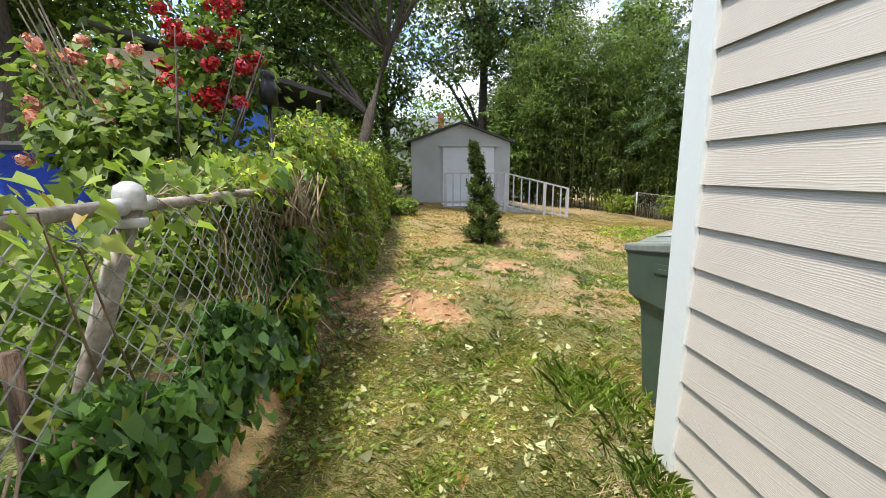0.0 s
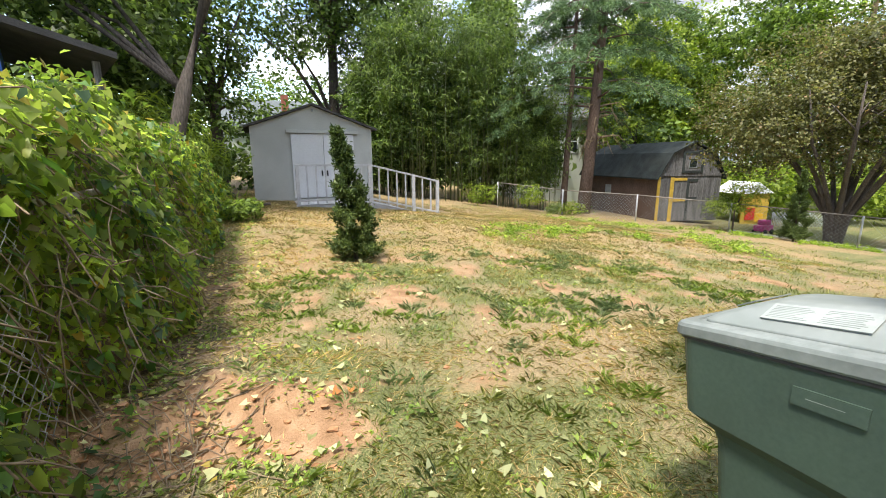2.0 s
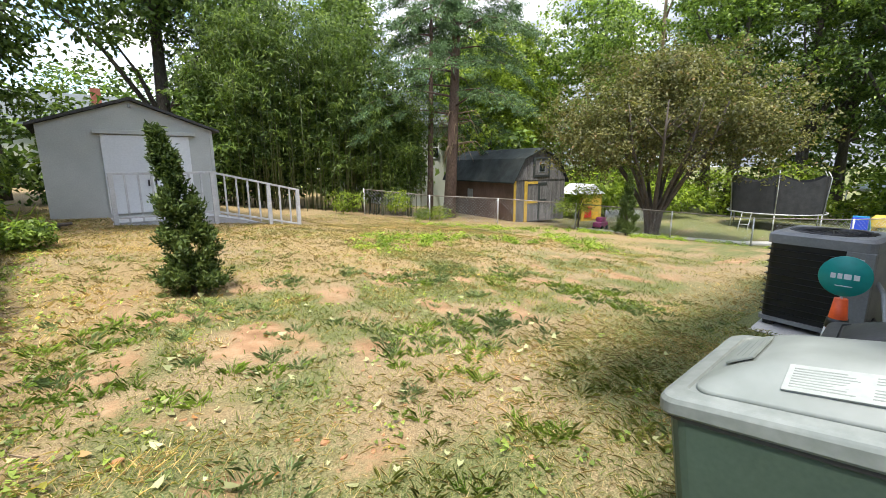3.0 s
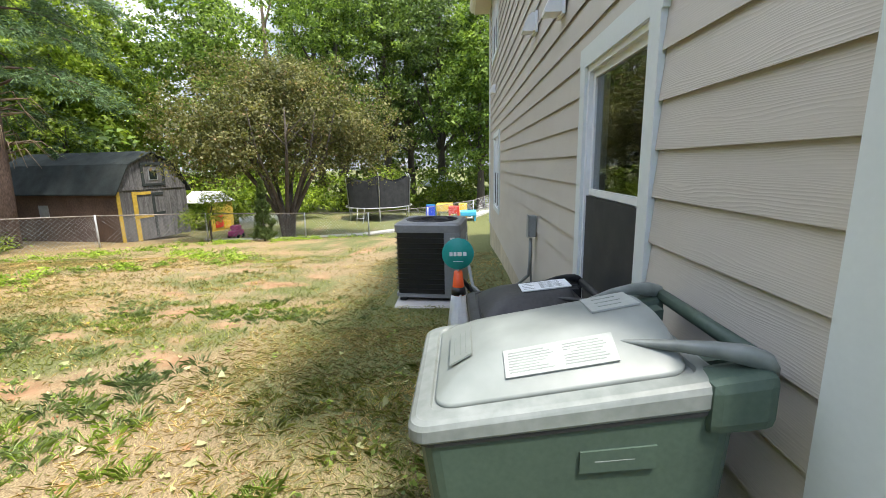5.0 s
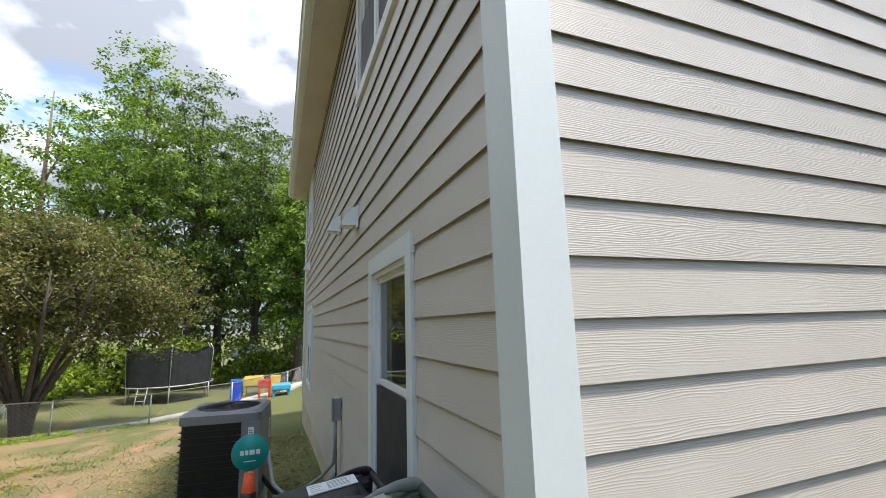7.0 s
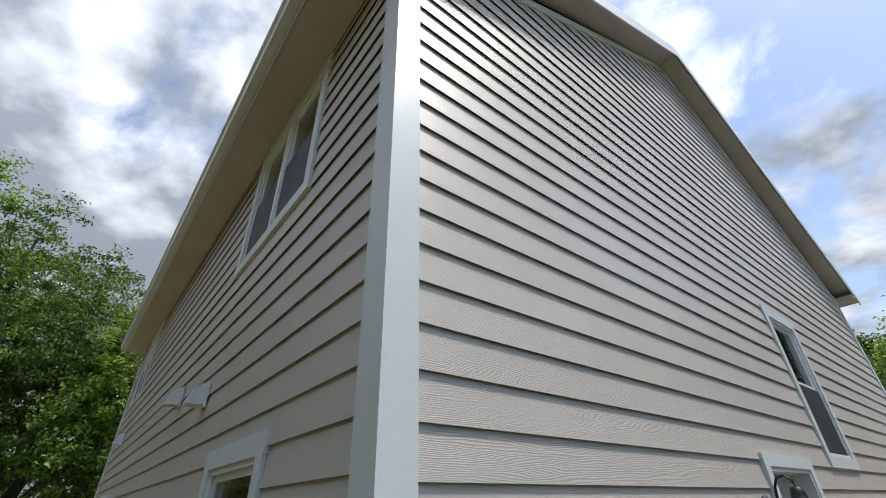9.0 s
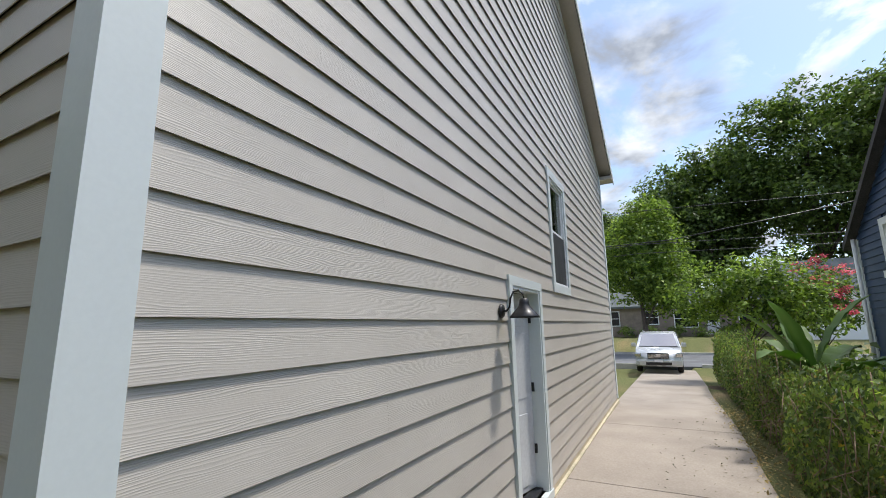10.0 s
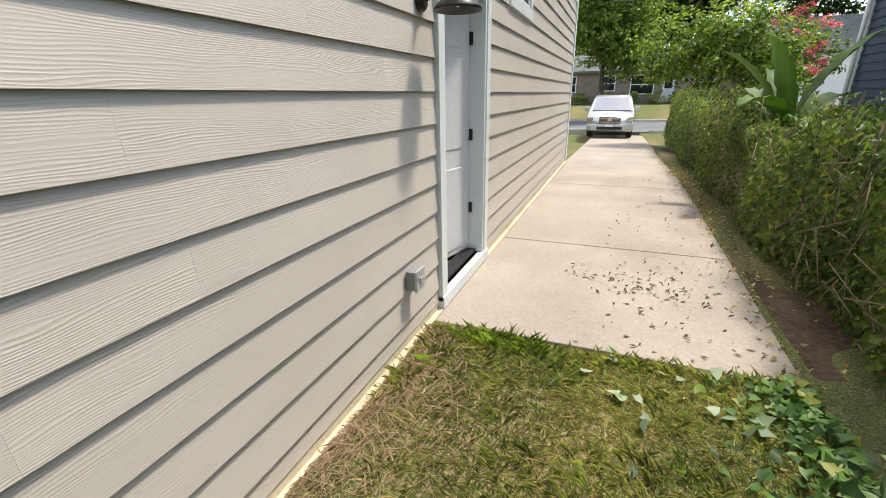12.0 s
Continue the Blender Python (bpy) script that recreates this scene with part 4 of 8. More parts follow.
def patch_on(parent, name, p, ux, uy, su, sv, mat, lift, inked=None, label=""):
    """A thin label lying in the plane of ux, uy at p, with bars of print."""
    p, ux, uy = Vector(p), Vector(ux).normalized(), Vector(uy)
    uy = (uy - ux * uy.dot(ux)).normalized()
    nz = ux.cross(uy)

    def slab_at(a0, a1, b0, b1, h0, h1):
        bm = bmesh.new()
        vs = [bm.verts.new(p + ux * a + uy * b + nz * h) for h in (h0, h1) for a, b in ((a0, b0), (a1, b0), (a1, b1), (a0, b1))]
        for f in ((0, 3, 2, 1), (4, 5, 6, 7), (0, 1, 5, 4), (1, 2, 6, 5), (2, 3, 7, 6), (3, 0, 4, 7)):
            bm.faces.new([vs[k] for k in f])
        return bm
    ob = part(name, slab_at(-su / 2, su / 2, -sv / 2, sv / 2, lift - 0.004, lift + 0.0015), mat, parent, label)
    rnd = random.Random(int(su * 1000))
    for a0, a1, n in (inked or ()):
        for k in range(n):
            b = sv * (0.40 - 0.80 * (k + 0.5) / n)
            e = a1 - rnd.uniform(0, 0.25) * (a1 - a0)
            part("print_line", slab_at(su * a0, su * e, b - sv * 0.018, b + sv * 0.018, lift + 0.0015, lift + 0.0022), INK, ob)
    return ob


top_plate = CHALKY


def green_marks(c, lid, hw, d, h):
    (xa, _, fa, za), (xb, _, fb, zb) = dome_at(0.16, hw, d, h), dome_at(0.66, hw, d, h)
    a, b = Vector((-xa, d * 0.5, za)), Vector((-xb, d * 0.5, zb))
    patch_on(lid, "lid_label", (a + b) / 2 + Vector((0.0, 0.03, 0)), (0, -1, 0), b - a, 0.27, 0.085, LABEL, 0.008, ((-0.46, -0.04, 8), (0.04, 0.46, 8)), "pale printed instruction label")
    a, b = Vector((0, fa, za)), Vector((0, fb, zb))
    patch_on(lid, "lid_notice", (a + b) / 2 + Vector((-0.01, 0.012, 0.0)), (-1, 0, 0), b - a, 0.20, 0.065, top_plate, 0.009, ((-0.4, 0.4, 3),), "embossed notice panel")
    patch_on(lid, "lid_plate", (0.05, d * 0.30, h * 1.066), (0, -1, 0), (1, 0, -0.06), 0.13, 0.13, LABEL, 0.004, ((-0.3, 0.3, 3),), "pale square plate")
    patch_on(c, "maker_panel", (-hw * 0.962, d * 0.40, h * 0.845), (0, -1, 0), (0, 0, 1), 0.17, 0.055, CART_GREEN, 0.004, ((-0.3, 0.35, 1),))


def black_marks(c, lid, hw, d, h):
    patch_on(lid, "lid_label", (-0.01, d * 0.40, h * 1.064), (0, -1, 0), (1, 0, 0), 0.24, 0.13, WHITE_LABEL, 0.010, ((-0.45, -0.2, 4), (-0.1, 0.4, 6)), "white instruction label")


def gz(x, y):
    return float(lay(x, y))


cart("dark green wheeled refuse cart with a sun-faded lid", 0.62, 0.80, 1.08, CART_GREEN, CART_LID, CHALKY, (0.495, 0.20, gz(0.5, 0.6) - 0.02), 0.0, green_marks)
cart("black wheeled refuse cart standing behind the green cart", 0.58, 0.64, 0.90, CART_BLACK, CART_BLACK, CART_BLACK, (1.45, 0.20, gz(1.4, 0.5) - 0.02), 2.0, black_marks, 0.06)

# air conditioner on its pad
pad = tagged(part("concrete_pad", boxes((4.32, 5.50, 0.80, 1.72, -0.28, -0.03), bevel=0.015), PALE_CONC), "pale concrete pad under the air conditioner", "pad", kind="structure")
ac = thing("air_conditioner", "grey outdoor air conditioner with black coil sides on a concrete pad", "air conditioner", at=(4.98, 1.26, -0.03), turn=-7)
ac.matrix_basis = ac.matrix_basis @ Matrix.Diagonal((1.17, 1.17, 1.14, 1.0))
A = 0.36
for s, t in ((-1, -1), (-1, 1), (1, -1), (1, 1)):
    part("foot", boxes((s * 0.28 - 0.04, s * 0.28 + 0.04, t * 0.28 - 0.04, t * 0.28 + 0.04, 0.0, 0.05)), BLACK_METAL, ac)
part("coil", loft([rounded_loop(-A + 0.02, A - 0.02, -A + 0.02, A - 0.02, 0.06, 0.05), rounded_loop(-A + 0.02, A - 0.02, -A + 0.02, A - 0.02, 0.80, 0.05)]), AC_DARK, ac, "black coil")
part("base_pan", loft([rounded_loop(-A, A, -A, A, 0.048, 0.06), rounded_loop(-A, A, -A, A, 0.085, 0.06)]), AC_GREY, ac)
part("top_cap", loft([rounded_loop(-A, A, -A, A, 0.78, 0.06), rounded_loop(-A, A, -A, A, 0.86, 0.06), rounded_loop(-A + 0.03, A - 0.03, -A + 0.03, A - 0.03, 0.885, 0.06)]), AC_GREY, ac)
part("service_panel", boxes((-A - 0.004, -A + 0.055, -A - 0.004, -A + 0.17, 0.086, 0.779), (-A + 0.056, A - 0.02, -A - 0.004, -A + 0.03, 0.086, 0.779), bevel=0.004), AC_GREY, ac, "grey service panel")
for k in range(11):
    z = 0.135 + k * 0.058
    part("louvre", boxes((-A + 0.004, -A + 0.022, -A + 0.175, A - 0.03, z, z + 0.006), (A - 0.022, A - 0.004, -A + 0.04, A - 0.01, z, z + 0.006), (-A + 0.03, A - 0.03, A - 0.022, A - 0.004, z, z + 0.006)), BLACK_METAL, ac)
ring = []
for r in (0.07, 0.12, 0.17, 0.22, 0.27):
    ring.append(([(r * math.cos(a * math.pi / 14), r * math.sin(a * math.pi / 14), 0.905 - 0.08 * r) for a in range(29)], 0.004))
for a in range(24):
    t = a * math.pi / 12
    ring.append(([(0.06 * math.cos(t), 0.06 * math.sin(t), 0.905), (0.30 * math.cos(t), 0.30 * math.sin(t), 0.885)], 0.004))
tubes("fan_grille", ring, BLACK_METAL, ac, "black wire fan grille", 4)
# flat dark disc: its colour stands for the shade inside the fan opening
lathe("fan_well", [(0.285, 0.884), (0.285, 0.889), (0.02, 0.889)], AC_DARK, ac)
patch_on(ac, "rating_label", (-A - 0.004, -A + 0.08, 0.62), (0, -1, 0), (0, 0, 1), 0.05, 0.22, WHITE_LABEL, 0.003, ((-0.35, 0.35, 9),))
patch_on(ac, "rating_label", (0.20, -A - 0.004, 0.6), (1, 0, 0), (0, 0, 1), 0.07, 0.2, WHITE_LABEL, 0.003, ((-0.35, 0.35, 9),))
line = thing("refrigerant_line", "insulated grey refrigerant line from the wall to the air conditioner", "pipe")
tubes("pipe", [([(4.75, 1.0, 0.55), (4.72, 0.86, 0.56), (4.55, 0.80, 0.5), (4.40, 0.74, 0.22), (4.15, 0.62, 0.16), (3.85, 0.40, 0.20), (3.70, 0.22, 0.36), (3.68, 0.165, 0.45)], 0.022)], BOX_GREY, line, seg=8)
tubes("pipe", [([(4.9, 0.90, 0.20), (4.5, 0.72, 0.10), (4.1, 0.50, 0.12), (3.86, 0.26, 0.25), (3.80, 0.16, 0.34)], 0.03)], BLACK_METAL, line, "black foam-wrapped line", 8)
dis = thing("disconnect_box", "grey electrical disconnect box on the siding", "electrical box", at=(3.62, YR, 0))
part("box", boxes((-0.045, 0.055, 0.0, 0.075, 0.96, 1.17), bevel=0.008), BOX_GREY, dis)
part("cover", boxes((-0.05, 0.06, 0.076, 0.084, 0.95, 1.18), bevel=0.003), BOX_GREY, dis)
tubes("conduit", [([(0.0, 0.05, 0.94), (0.0, 0.05, 0.72), (0.03, 0.06, 0.55), (0.12, 0.16, 0.42), (0.3, 0.4, 0.22), (0.6, 0.6, 0.14)], 0.017)], BOX_GREY, dis, seg=8)
tubes("conduit", [([(0.04, 0.04, 0.94), (0.04, 0.03, 0.4)], 0.010)], BOX_GREY, dis, seg=6)

# teal sign on an orange cone
sg = thing("yard_sign", "teal round sign on a stake stuck in an orange cone", "sign", at=(2.60, 0.90, gz(2.6, 0.9)))
z0 = 1.0 - gz(2.6, 0.9)
disc = lathe("sign_disc", [(0.0, -0.004), (0.122, -0.004), (0.125, 0.0), (0.122, 0.004), (0.0, 0.004)], TEAL, sg, seg=40)
disc.matrix_basis = pose(0, 0, z0, 0, 90, 183)
for k, (a, b) in enumerate(((-0.066, -0.040), (-0.030, 0.004), (0.012, 0.034), (0.042, 0.066))):
    part("emblem", boxes((-0.0075, -0.0045, a, b, z0 - 0.016, z0 + 0.016), bevel=0.0), WHITE_LABEL, sg)
part("emblem", boxes((-0.0075, -0.0045, -0.04, 0.04, z0 - 0.062, z0 - 0.057)), WHITE_LABEL, sg)
tubes("stake", [([(0.006, 0, 0.05), (0.006, 0, z0 - 0.1)], 0.007)], GALV, sg)
lathe("cone", [(0.15, 0.0), (0.15, 0.03), (0.12, 0.035), (0.045, 0.66), (0.033, 0.77), (0.028, 0.77)], ORANGE, sg)
lathe("reflective_collar", [(0.107, 0.18), (0.060, 0.56), (0.057, 0.58)], WHITE_LABEL, sg, "white reflective collar")
for k, (a, b) in enumerate(((-0.02, 0.02), (-0.03, 0.01), (-0.01, 0.03))):
    part("print_line", boxes((-0.088 + 0.016 * k, -0.080 + 0.016 * k, a, b, 0.36 + 0.05 * k, 0.38 + 0.05 * k)), RED_PL, sg)
wrap = []
for k in range(9):
    a = 2.5 + 0.19 * k
    r0, r1 = 0.118 - 0.004 * (k % 3), 0.066 + 0.004 * (k % 2)
    wrap.append((a, r0, r1))
wv, wf_ = [], []
for a, r0, r1 in wrap:
    for r, z in ((r0, 0.17 + 0.02 * math.sin(a * 9)), ((r0 + r1) / 2 + 0.006, 0.38), (r1, 0.57 + 0.03 * math.sin(a * 6))):
        wv.append((r * math.cos(a), r * math.sin(a), z))
for k in range(8):
    for j in range(2):
        wf_.append((k * 3 + j, k * 3 + 3 + j, k * 3 + 4 + j, k * 3 + 1 + j))
sheet = link_mesh("paper_notice", wv, wf_, WHITE_LABEL, sg, "torn white paper notice with faded red print")
sheet.modifiers.new("thick", "SOLIDIFY").thickness = 0.004
lathe("black_band", [(0.060, 0.585), (0.052, 0.645), (0.050, 0.645)], BLACK_METAL, sg, "black band")
bucket = thing("blue_bucket", "small blue plastic bin beside the black cart", "bin", at=(2.12, 0.80, gz(2.1, 0.8)))
lathe("shell", [(0.11, 0.0), (0.14, 0.40), (0.15, 0.41), (0.15, 0.43), (0.135, 0.43), (0.10, 0.03)], BLUE_PL, bucket)

# dryer and bath vents
for u, z in ((2.70, 2.80), (3.85, 3.0), (8.9, 3.22)):
    v = thing("wall_vent", "white plastic vent hood on the siding", "vent", "vent hoods on the rear wall")
    part("flange", slab(on_rear, u - 0.085, u + 0.085, -0.022, 0.0, z - 0.09, z + 0.10), VINYL, v)
    bm = bmesh.new()
    pr = [(0.0, 0.09), (0.0, -0.07), (0.02, -0.075), (0.115, -0.075), (0.118, -0.05), (0.07, 0.055), (0.03, 0.088)]
    L = [[bm.verts.new((u + s, YR + 0.022 + p, z + q)) for p, q in pr] for s in (-0.072, 0.072)]
    for k in range(len(pr)):
        q = (k + 1) % len(pr)
        bm.faces.new((L[0][k], L[0][q], L[1][q], L[1][k]))
    bm.faces.new(L[0]); bm.faces.new(list(reversed(L[1])))
    part("hood", bm, VINYL, v)

# barn lamp beside the door
lamp = thing("wall_lamp", "black gooseneck barn lamp beside the side door", "wall lamp", at=(-0.001, -2.80, 1.95))
mount = lathe("mount", [(0.0, 0.0), (0.055, 0.0), (0.058, 0.012), (0.05, 0.024), (0.0, 0.026)], BLACK_METAL, lamp)
mount.matrix_basis = pose(0.0, 0, 0, 0, -90, 0)
arc = [(-0.02, 0, 0.0), (-0.05, -0.003, 0.0), (-0.075, -0.008, 0.03), (-0.085, -0.012, 0.10), (-0.11, -0.016, 0.155), (-0.155, -0.02, 0.165), (-0.19, -0.022, 0.135), (-0.195, -0.022, 0.09)]
tubes("gooseneck", [(arc, 0.0085)], BLACK_METAL, lamp, seg=8)
lathe("shade", [(0.018, 0.10), (0.034, 0.095), (0.040, 0.06), (0.046, 0.035), (0.085, -0.01), (0.118, -0.045), (0.122, -0.06), (0.116, -0.06), (0.08, -0.018), (0.03, 0.02)], BLACK_METAL, lamp, "black bell shade", 28, (-0.195, -0.022, 0.0))
lathe("bulb", [(0.012, 0.03), (0.03, -0.01), (0.03, -0.03), (0.0, -0.045)], WHITE_LABEL, lamp, "unlit bulb", 14, (-0.195, -0.022, 0.0))
outlet = thing("outdoor_outlet", "grey weatherproof outlet box low on the siding", "outlet box", at=(0, -2.55, 0.53))
part("box", boxes((-0.055, 0.0, -0.05, 0.05, -0.055, 0.055), bevel=0.008), BOX_GREY, outlet)
part("cover", boxes((-0.072, -0.056, -0.056, 0.056, -0.062, 0.062), bevel=0.006), GALV, outlet)
part("latch", boxes((-0.082, -0.073, -0.02, 0.02, -0.02, 0.02), (-0.079, -0.073, 0.03, 0.045, 0.0, 0.03), bevel=0.003), GALV, outlet)

# ---- chain-link fence along the west side ----
FX = -2.10


def chain(name, y0, y1, z0, z1, x, pitch, r, mat, parent):
    v, f = [], []
    n = int((y1 - y0) / pitch)
    m = int((z1 - z0) / pitch)
    for i in range(n):
        y = y0 + i * pitch
        path = []
        for k in range(m + 1):
            s = ((k + i) % 2) * 2 - 1
            path.append((x + s * 0.004, y + (0.5 + 0.5 * s) * pitch + 0.012 * math.sin(k * 0.7 + y), z0 + (z1 - z0) * k / m))
        tube_into(v, f, path, r, 4)
    return link_mesh(name, v, f, mat, parent, "", True)


fence = thing("chain_link_fence", "weathered chain-link fence overgrown with ivy and vines", "fence")
chain("wire_mesh", -1.6, 2.4, 0.45, 1.44, FX, 0.055, 0.0028, GALV, fence)
for a, b in ((-1.7, -0.36), (-0.32, 2.9), (2.9, 6.0), (6.0, 9.2)):
    tubes("top_rail", [([(FX, a, 1.46 + 0.02 * (a > 0)), (FX, (a + b) / 2, 1.465 + 0.02 * (a > 0)), (FX, b, 1.47 + 0.02 * (b > 0))], 0.021)], RUSTY, fence, seg=10)
tubes("corner_post", [([(FX - 0.40, -0.37, 0.30), (FX, -0.34, 1.47)], 0.036)], RUSTY, fence, "leaning grey terminal post", 14)
lathe("post_cap", [(0.043, 0.0), (0.046, 0.01), (0.046, 0.05), (0.038, 0.075), (0.015, 0.088), (0.0, 0.089)], GALV, fence, "domed steel cap", 16, (FX, -0.34, 1.455))
lathe("rail_band", [(0.044, 0.0), (0.047, 0.004), (0.047, 0.026), (0.044, 0.03)], GALV, fence, "", 14, (FX, -0.345, 1.40))
tubes("rail_cup", [([(FX, -0.31, 1.467), (FX, -0.24, 1.47)], 0.028)], GALV, fence, seg=10)
tubes("rail_cup", [([(FX, -0.38, 1.467), (FX, -0.45, 1.465)], 0.028)], GALV, fence, seg=10)
for y in (2.9, 6.0, 9.2):
    tubes("post", [([(FX - 0.02, y, 0.2), (FX - 0.02, y, 1.50)], 0.025)], RUSTY, fence, seg=10)
old = thing("rusty_stake", "rusty iron stake beside the fence", "stake")
tubes("rod", [([(FX - 0.18, -0.62, 0.4), (FX - 0.14, -0.66, 1.12)], 0.022)], BARK_RED, old, seg=8)

# ---- vines, hedges and bushes ----
def leaf_wall(name, rng, n, place, size, mat, parent=None, aspect=0.8, face=(1, 0, 0.55)):
    """n leaves at places given by a function of random numbers."""
    p = place(rng, n)
    nrm = unit(np.array(face) + rng.normal(size=p.shape) * 0.6)
    down = np.tile(np.array([0.15, 0, -1.0]), (n, 1))
    co, q = lobed_arrays(rng, p, nrm, rng.uniform(0.5, 1.3, n) * size, aspect, 0.18, down)
    return fast_mesh(name, co, q, mat, parent)


R = np.random.default_rng(7)


def ivy_place(r, n):
    y = r.uniform(-2.05, 1.55, n)
    top = 0.98 - 0.25 * ease(-0.3, 0.6, y) + 0.42 * ease(0.7, 1.1, y) + 0.10 * np.sin(y * 3.1) + 0.10 * np.sin(y * 7.7)
    base = np.where(y < -1.25, 0.1, 0.50 + 0.10 * np.sin(y * 4.3 + 1) + 0.06 * np.sin(y * 11))
    f = r.uniform(0, 1, n) ** 0.8
    z = base + (top - base) * f
    x = -2.08 + 0.10 * (1 - f) + r.normal(size=n) * 0.055
    hole = (np.sin(y * 5.0) * np.sin(z * 9) > 0.55) & (f < 0.5)
    return np.stack([np.where(hole, x - 0.14, x), y, z], 1)


def ivy_low(r, n):
    y = r.uniform(-2.6, 2.6, n)
    x = -1.90 + r.normal(size=n) * 0.07
    return np.stack([x, y, lay(x, y) + r.uniform(0.01, 0.09, n)], 1)


ivy = thing("ivy", "dark green ivy hanging down the clay bank", "ivy", kind="stuff")
leaf_wall("leaves", R, 11000, ivy_place, 0.066, IVY, ivy, 0.95)
leaf_wall("leaves", R, 170, ivy_low, 0.055, IVY, ivy, 0.95, (0.4, 0, 1))
stems = []
for k in range(22):
    y = R.uniform(-2.0, 1.2); x = -2.0 + R.normal() * 0.05
    stems.append(([(x + 0.06 * R.normal(), y + 0.08 * R.normal(), 0.95), (x - 0.02, y, 0.8), (x, y + 0.06 * R.normal(), 0.66), (x + 0.02, y + 0.1 * R.normal(), 0.52)], [0.004, 0.004, 0.003, 0.002]))
tubes("stems", stems, TWIG, ivy, seg=4)


def top_place(r, n):
    y = r.uniform(-1.7, 1.0, n)
    return np.stack([-2.22 + r.normal(size=n) * 0.13 - 0.25 * r.uniform(size=n) ** 2, y, 1.40 + 0.06 * np.sin(y * 4) + np.abs(r.normal(size=n)) * 0.10], 1)


vines = thing("fence_vines", "bright green vines sprawling over the fence rail", "vine", kind="stuff")
leaf_wall("leaves", R, 760, top_place, 0.068, VINE, vines, 0.9, (0.5, -0.3, 0.9))
tendr = []
for k in range(16):
    y = R.uniform(-1.6, 1.0)
    tendr.append(([(-2.3 + 0.1 * R.normal(), y, 1.3 + 0.15 * R.normal()), (-2.12, y + 0.2, 1.5 + 0.05 * R.normal()), (-2.04 + 0.05 * R.normal(), y + 0.4, 1.35 + 0.15 * R.normal()), (-2.03, y + 0.5, 1.0 + 0.2 * R.normal())], 0.0035))
tubes("stems", tendr, TWIG, vines, seg=4)


def hedge_top(y):
    return 1.52 + 0.42 * ease(1.0, 2.6, y) - 0.35 * ease(7.5, 10.5, y) + 0.10 * np.sin(y * 2.3) + 0.07 * np.sin(y * 5.9)


def hedge_front(y, z):
    return -2.03 + 0.13 * np.sin(y * 1.9 + 1) * np.sin(z * 2.2) + 0.07 * np.sin(y * 6.3 + z * 4) + 0.12 * ease(2, 4, y)


def hedge_place(r, n):
    y = 0.75 + 9.9 * r.uniform(size=n) ** 1.35
    t = hedge_top(y)
    b = lay(-1.9 + 0 * y, y)
    f = r.uniform(size=n)
    z = b + (t - b) * f ** 0.85
    over = r.uniform(size=n) < 0.20
    x = hedge_front(y, z) - np.abs(r.normal(size=n)) * 0.13 + 0.06 - 0.30 * f ** 3 + 0.10 * np.sin(y * 9 + z * 7) * f
    x = np.where(over, -2.5 + r.uniform(-0.25, 0.5, n), x)
    z = np.where(over, t - np.abs(r.normal(size=n)) * 0.10 + np.abs(r.normal(size=n)) * 0.07, z)
    gap = ((y < 0.95) | ((y > 1.45) & (y < 1.85) & (z > 1.05))) & (z > 0.85) & (z < 1.42)
    return np.stack([np.where(gap, -2.35, x), y, z], 1)


hedge = thing("fence_hedge", "tall tangled hedge of vines swallowing the fence", "hedge", kind="stuff")
leaf_wall("leaves", R, 17500, hedge_place, 0.07, HEDGE_VINE, hedge, 0.8, (0.5, -0.35, 1.0))
leaf_wall("leaves", R, 2400, hedge_place, 0.09, IVY, hedge, 0.9, (0.7, -0.3, 0.9))
leaf_wall("leaves", R, 2600, hedge_place, 0.06, DRY_HEDGE, hedge, 0.5, (0.5, -0.3, 0.8))
core = bmesh.new()
rows = []
for k in range(24):
    y = 1.5 + k * 0.39
    t, b = float(hedge_top(y)) - 0.2, gz(-2.0, y) - 0.1
    rows.append([core.verts.new(p) for p in ((-2.24, y, b), (-2.30, y, (b + t) / 2), (-2.48, y, t - 0.1), (-2.62, y, t - 0.1), (-2.66, y, b))])
for a, b in zip(rows, rows[1:]):
    for i in range(5):
        core.faces.new((a[i], a[(i + 1) % 5], b[(i + 1) % 5], b[i]))
core.faces.new(rows[0]); core.faces.new(list(reversed(rows[-1])))
part("inner_growth", core, DRY_HEDGE, hedge)
dry = []
for k in range(620):
    y = 0.9 + 5 * R.uniform() ** 1.4; z = R.uniform(0.5, float(hedge_top(y)))
    x = float(hedge_front(y, z)) + 0.04 - 0.30 * (z / float(hedge_top(y))) ** 3
    p = Vector((x, y, z)); q = Vector((R.normal() * 0.12, R.normal() * 0.2, -0.1 + R.normal() * 0.2))
    dry.append(([p, p + q * 0.6, p + q + Vector((0.04, 0, -0.1))], 0.004))
tubes("twigs", dry, TWIG, hedge, seg=4)

stump = thing("cut_shrub", "sawn-off shrub stump with splintered brown stems", "stump")
cuts = []
for k in range(46):
    a, tl = R.uniform(0, 6.28), R.uniform(0.18, 0.42)
    b = Vector((-2.03 + 0.07 * R.normal(), 1.22 + 0.10 * R.normal(), 1.28 + 0.05 * R.normal()))
    cuts.append(([b - Vector((0, 0, 0.06)), b, b + Vector((math.cos(a) * 0.12, math.sin(a) * 0.16, tl * 0.7))], [0.009, 0.008, 0.004]))
tubes("stem", cuts, TWIG, stump, seg=6)
tubes("trunk", [([(-2.14, 1.22, 0.4), (-2.10, 1.22, 0.9), (-2.03, 1.22, 1.40)], [0.035, 0.035, 0.05])], TWIG, stump, seg=10)


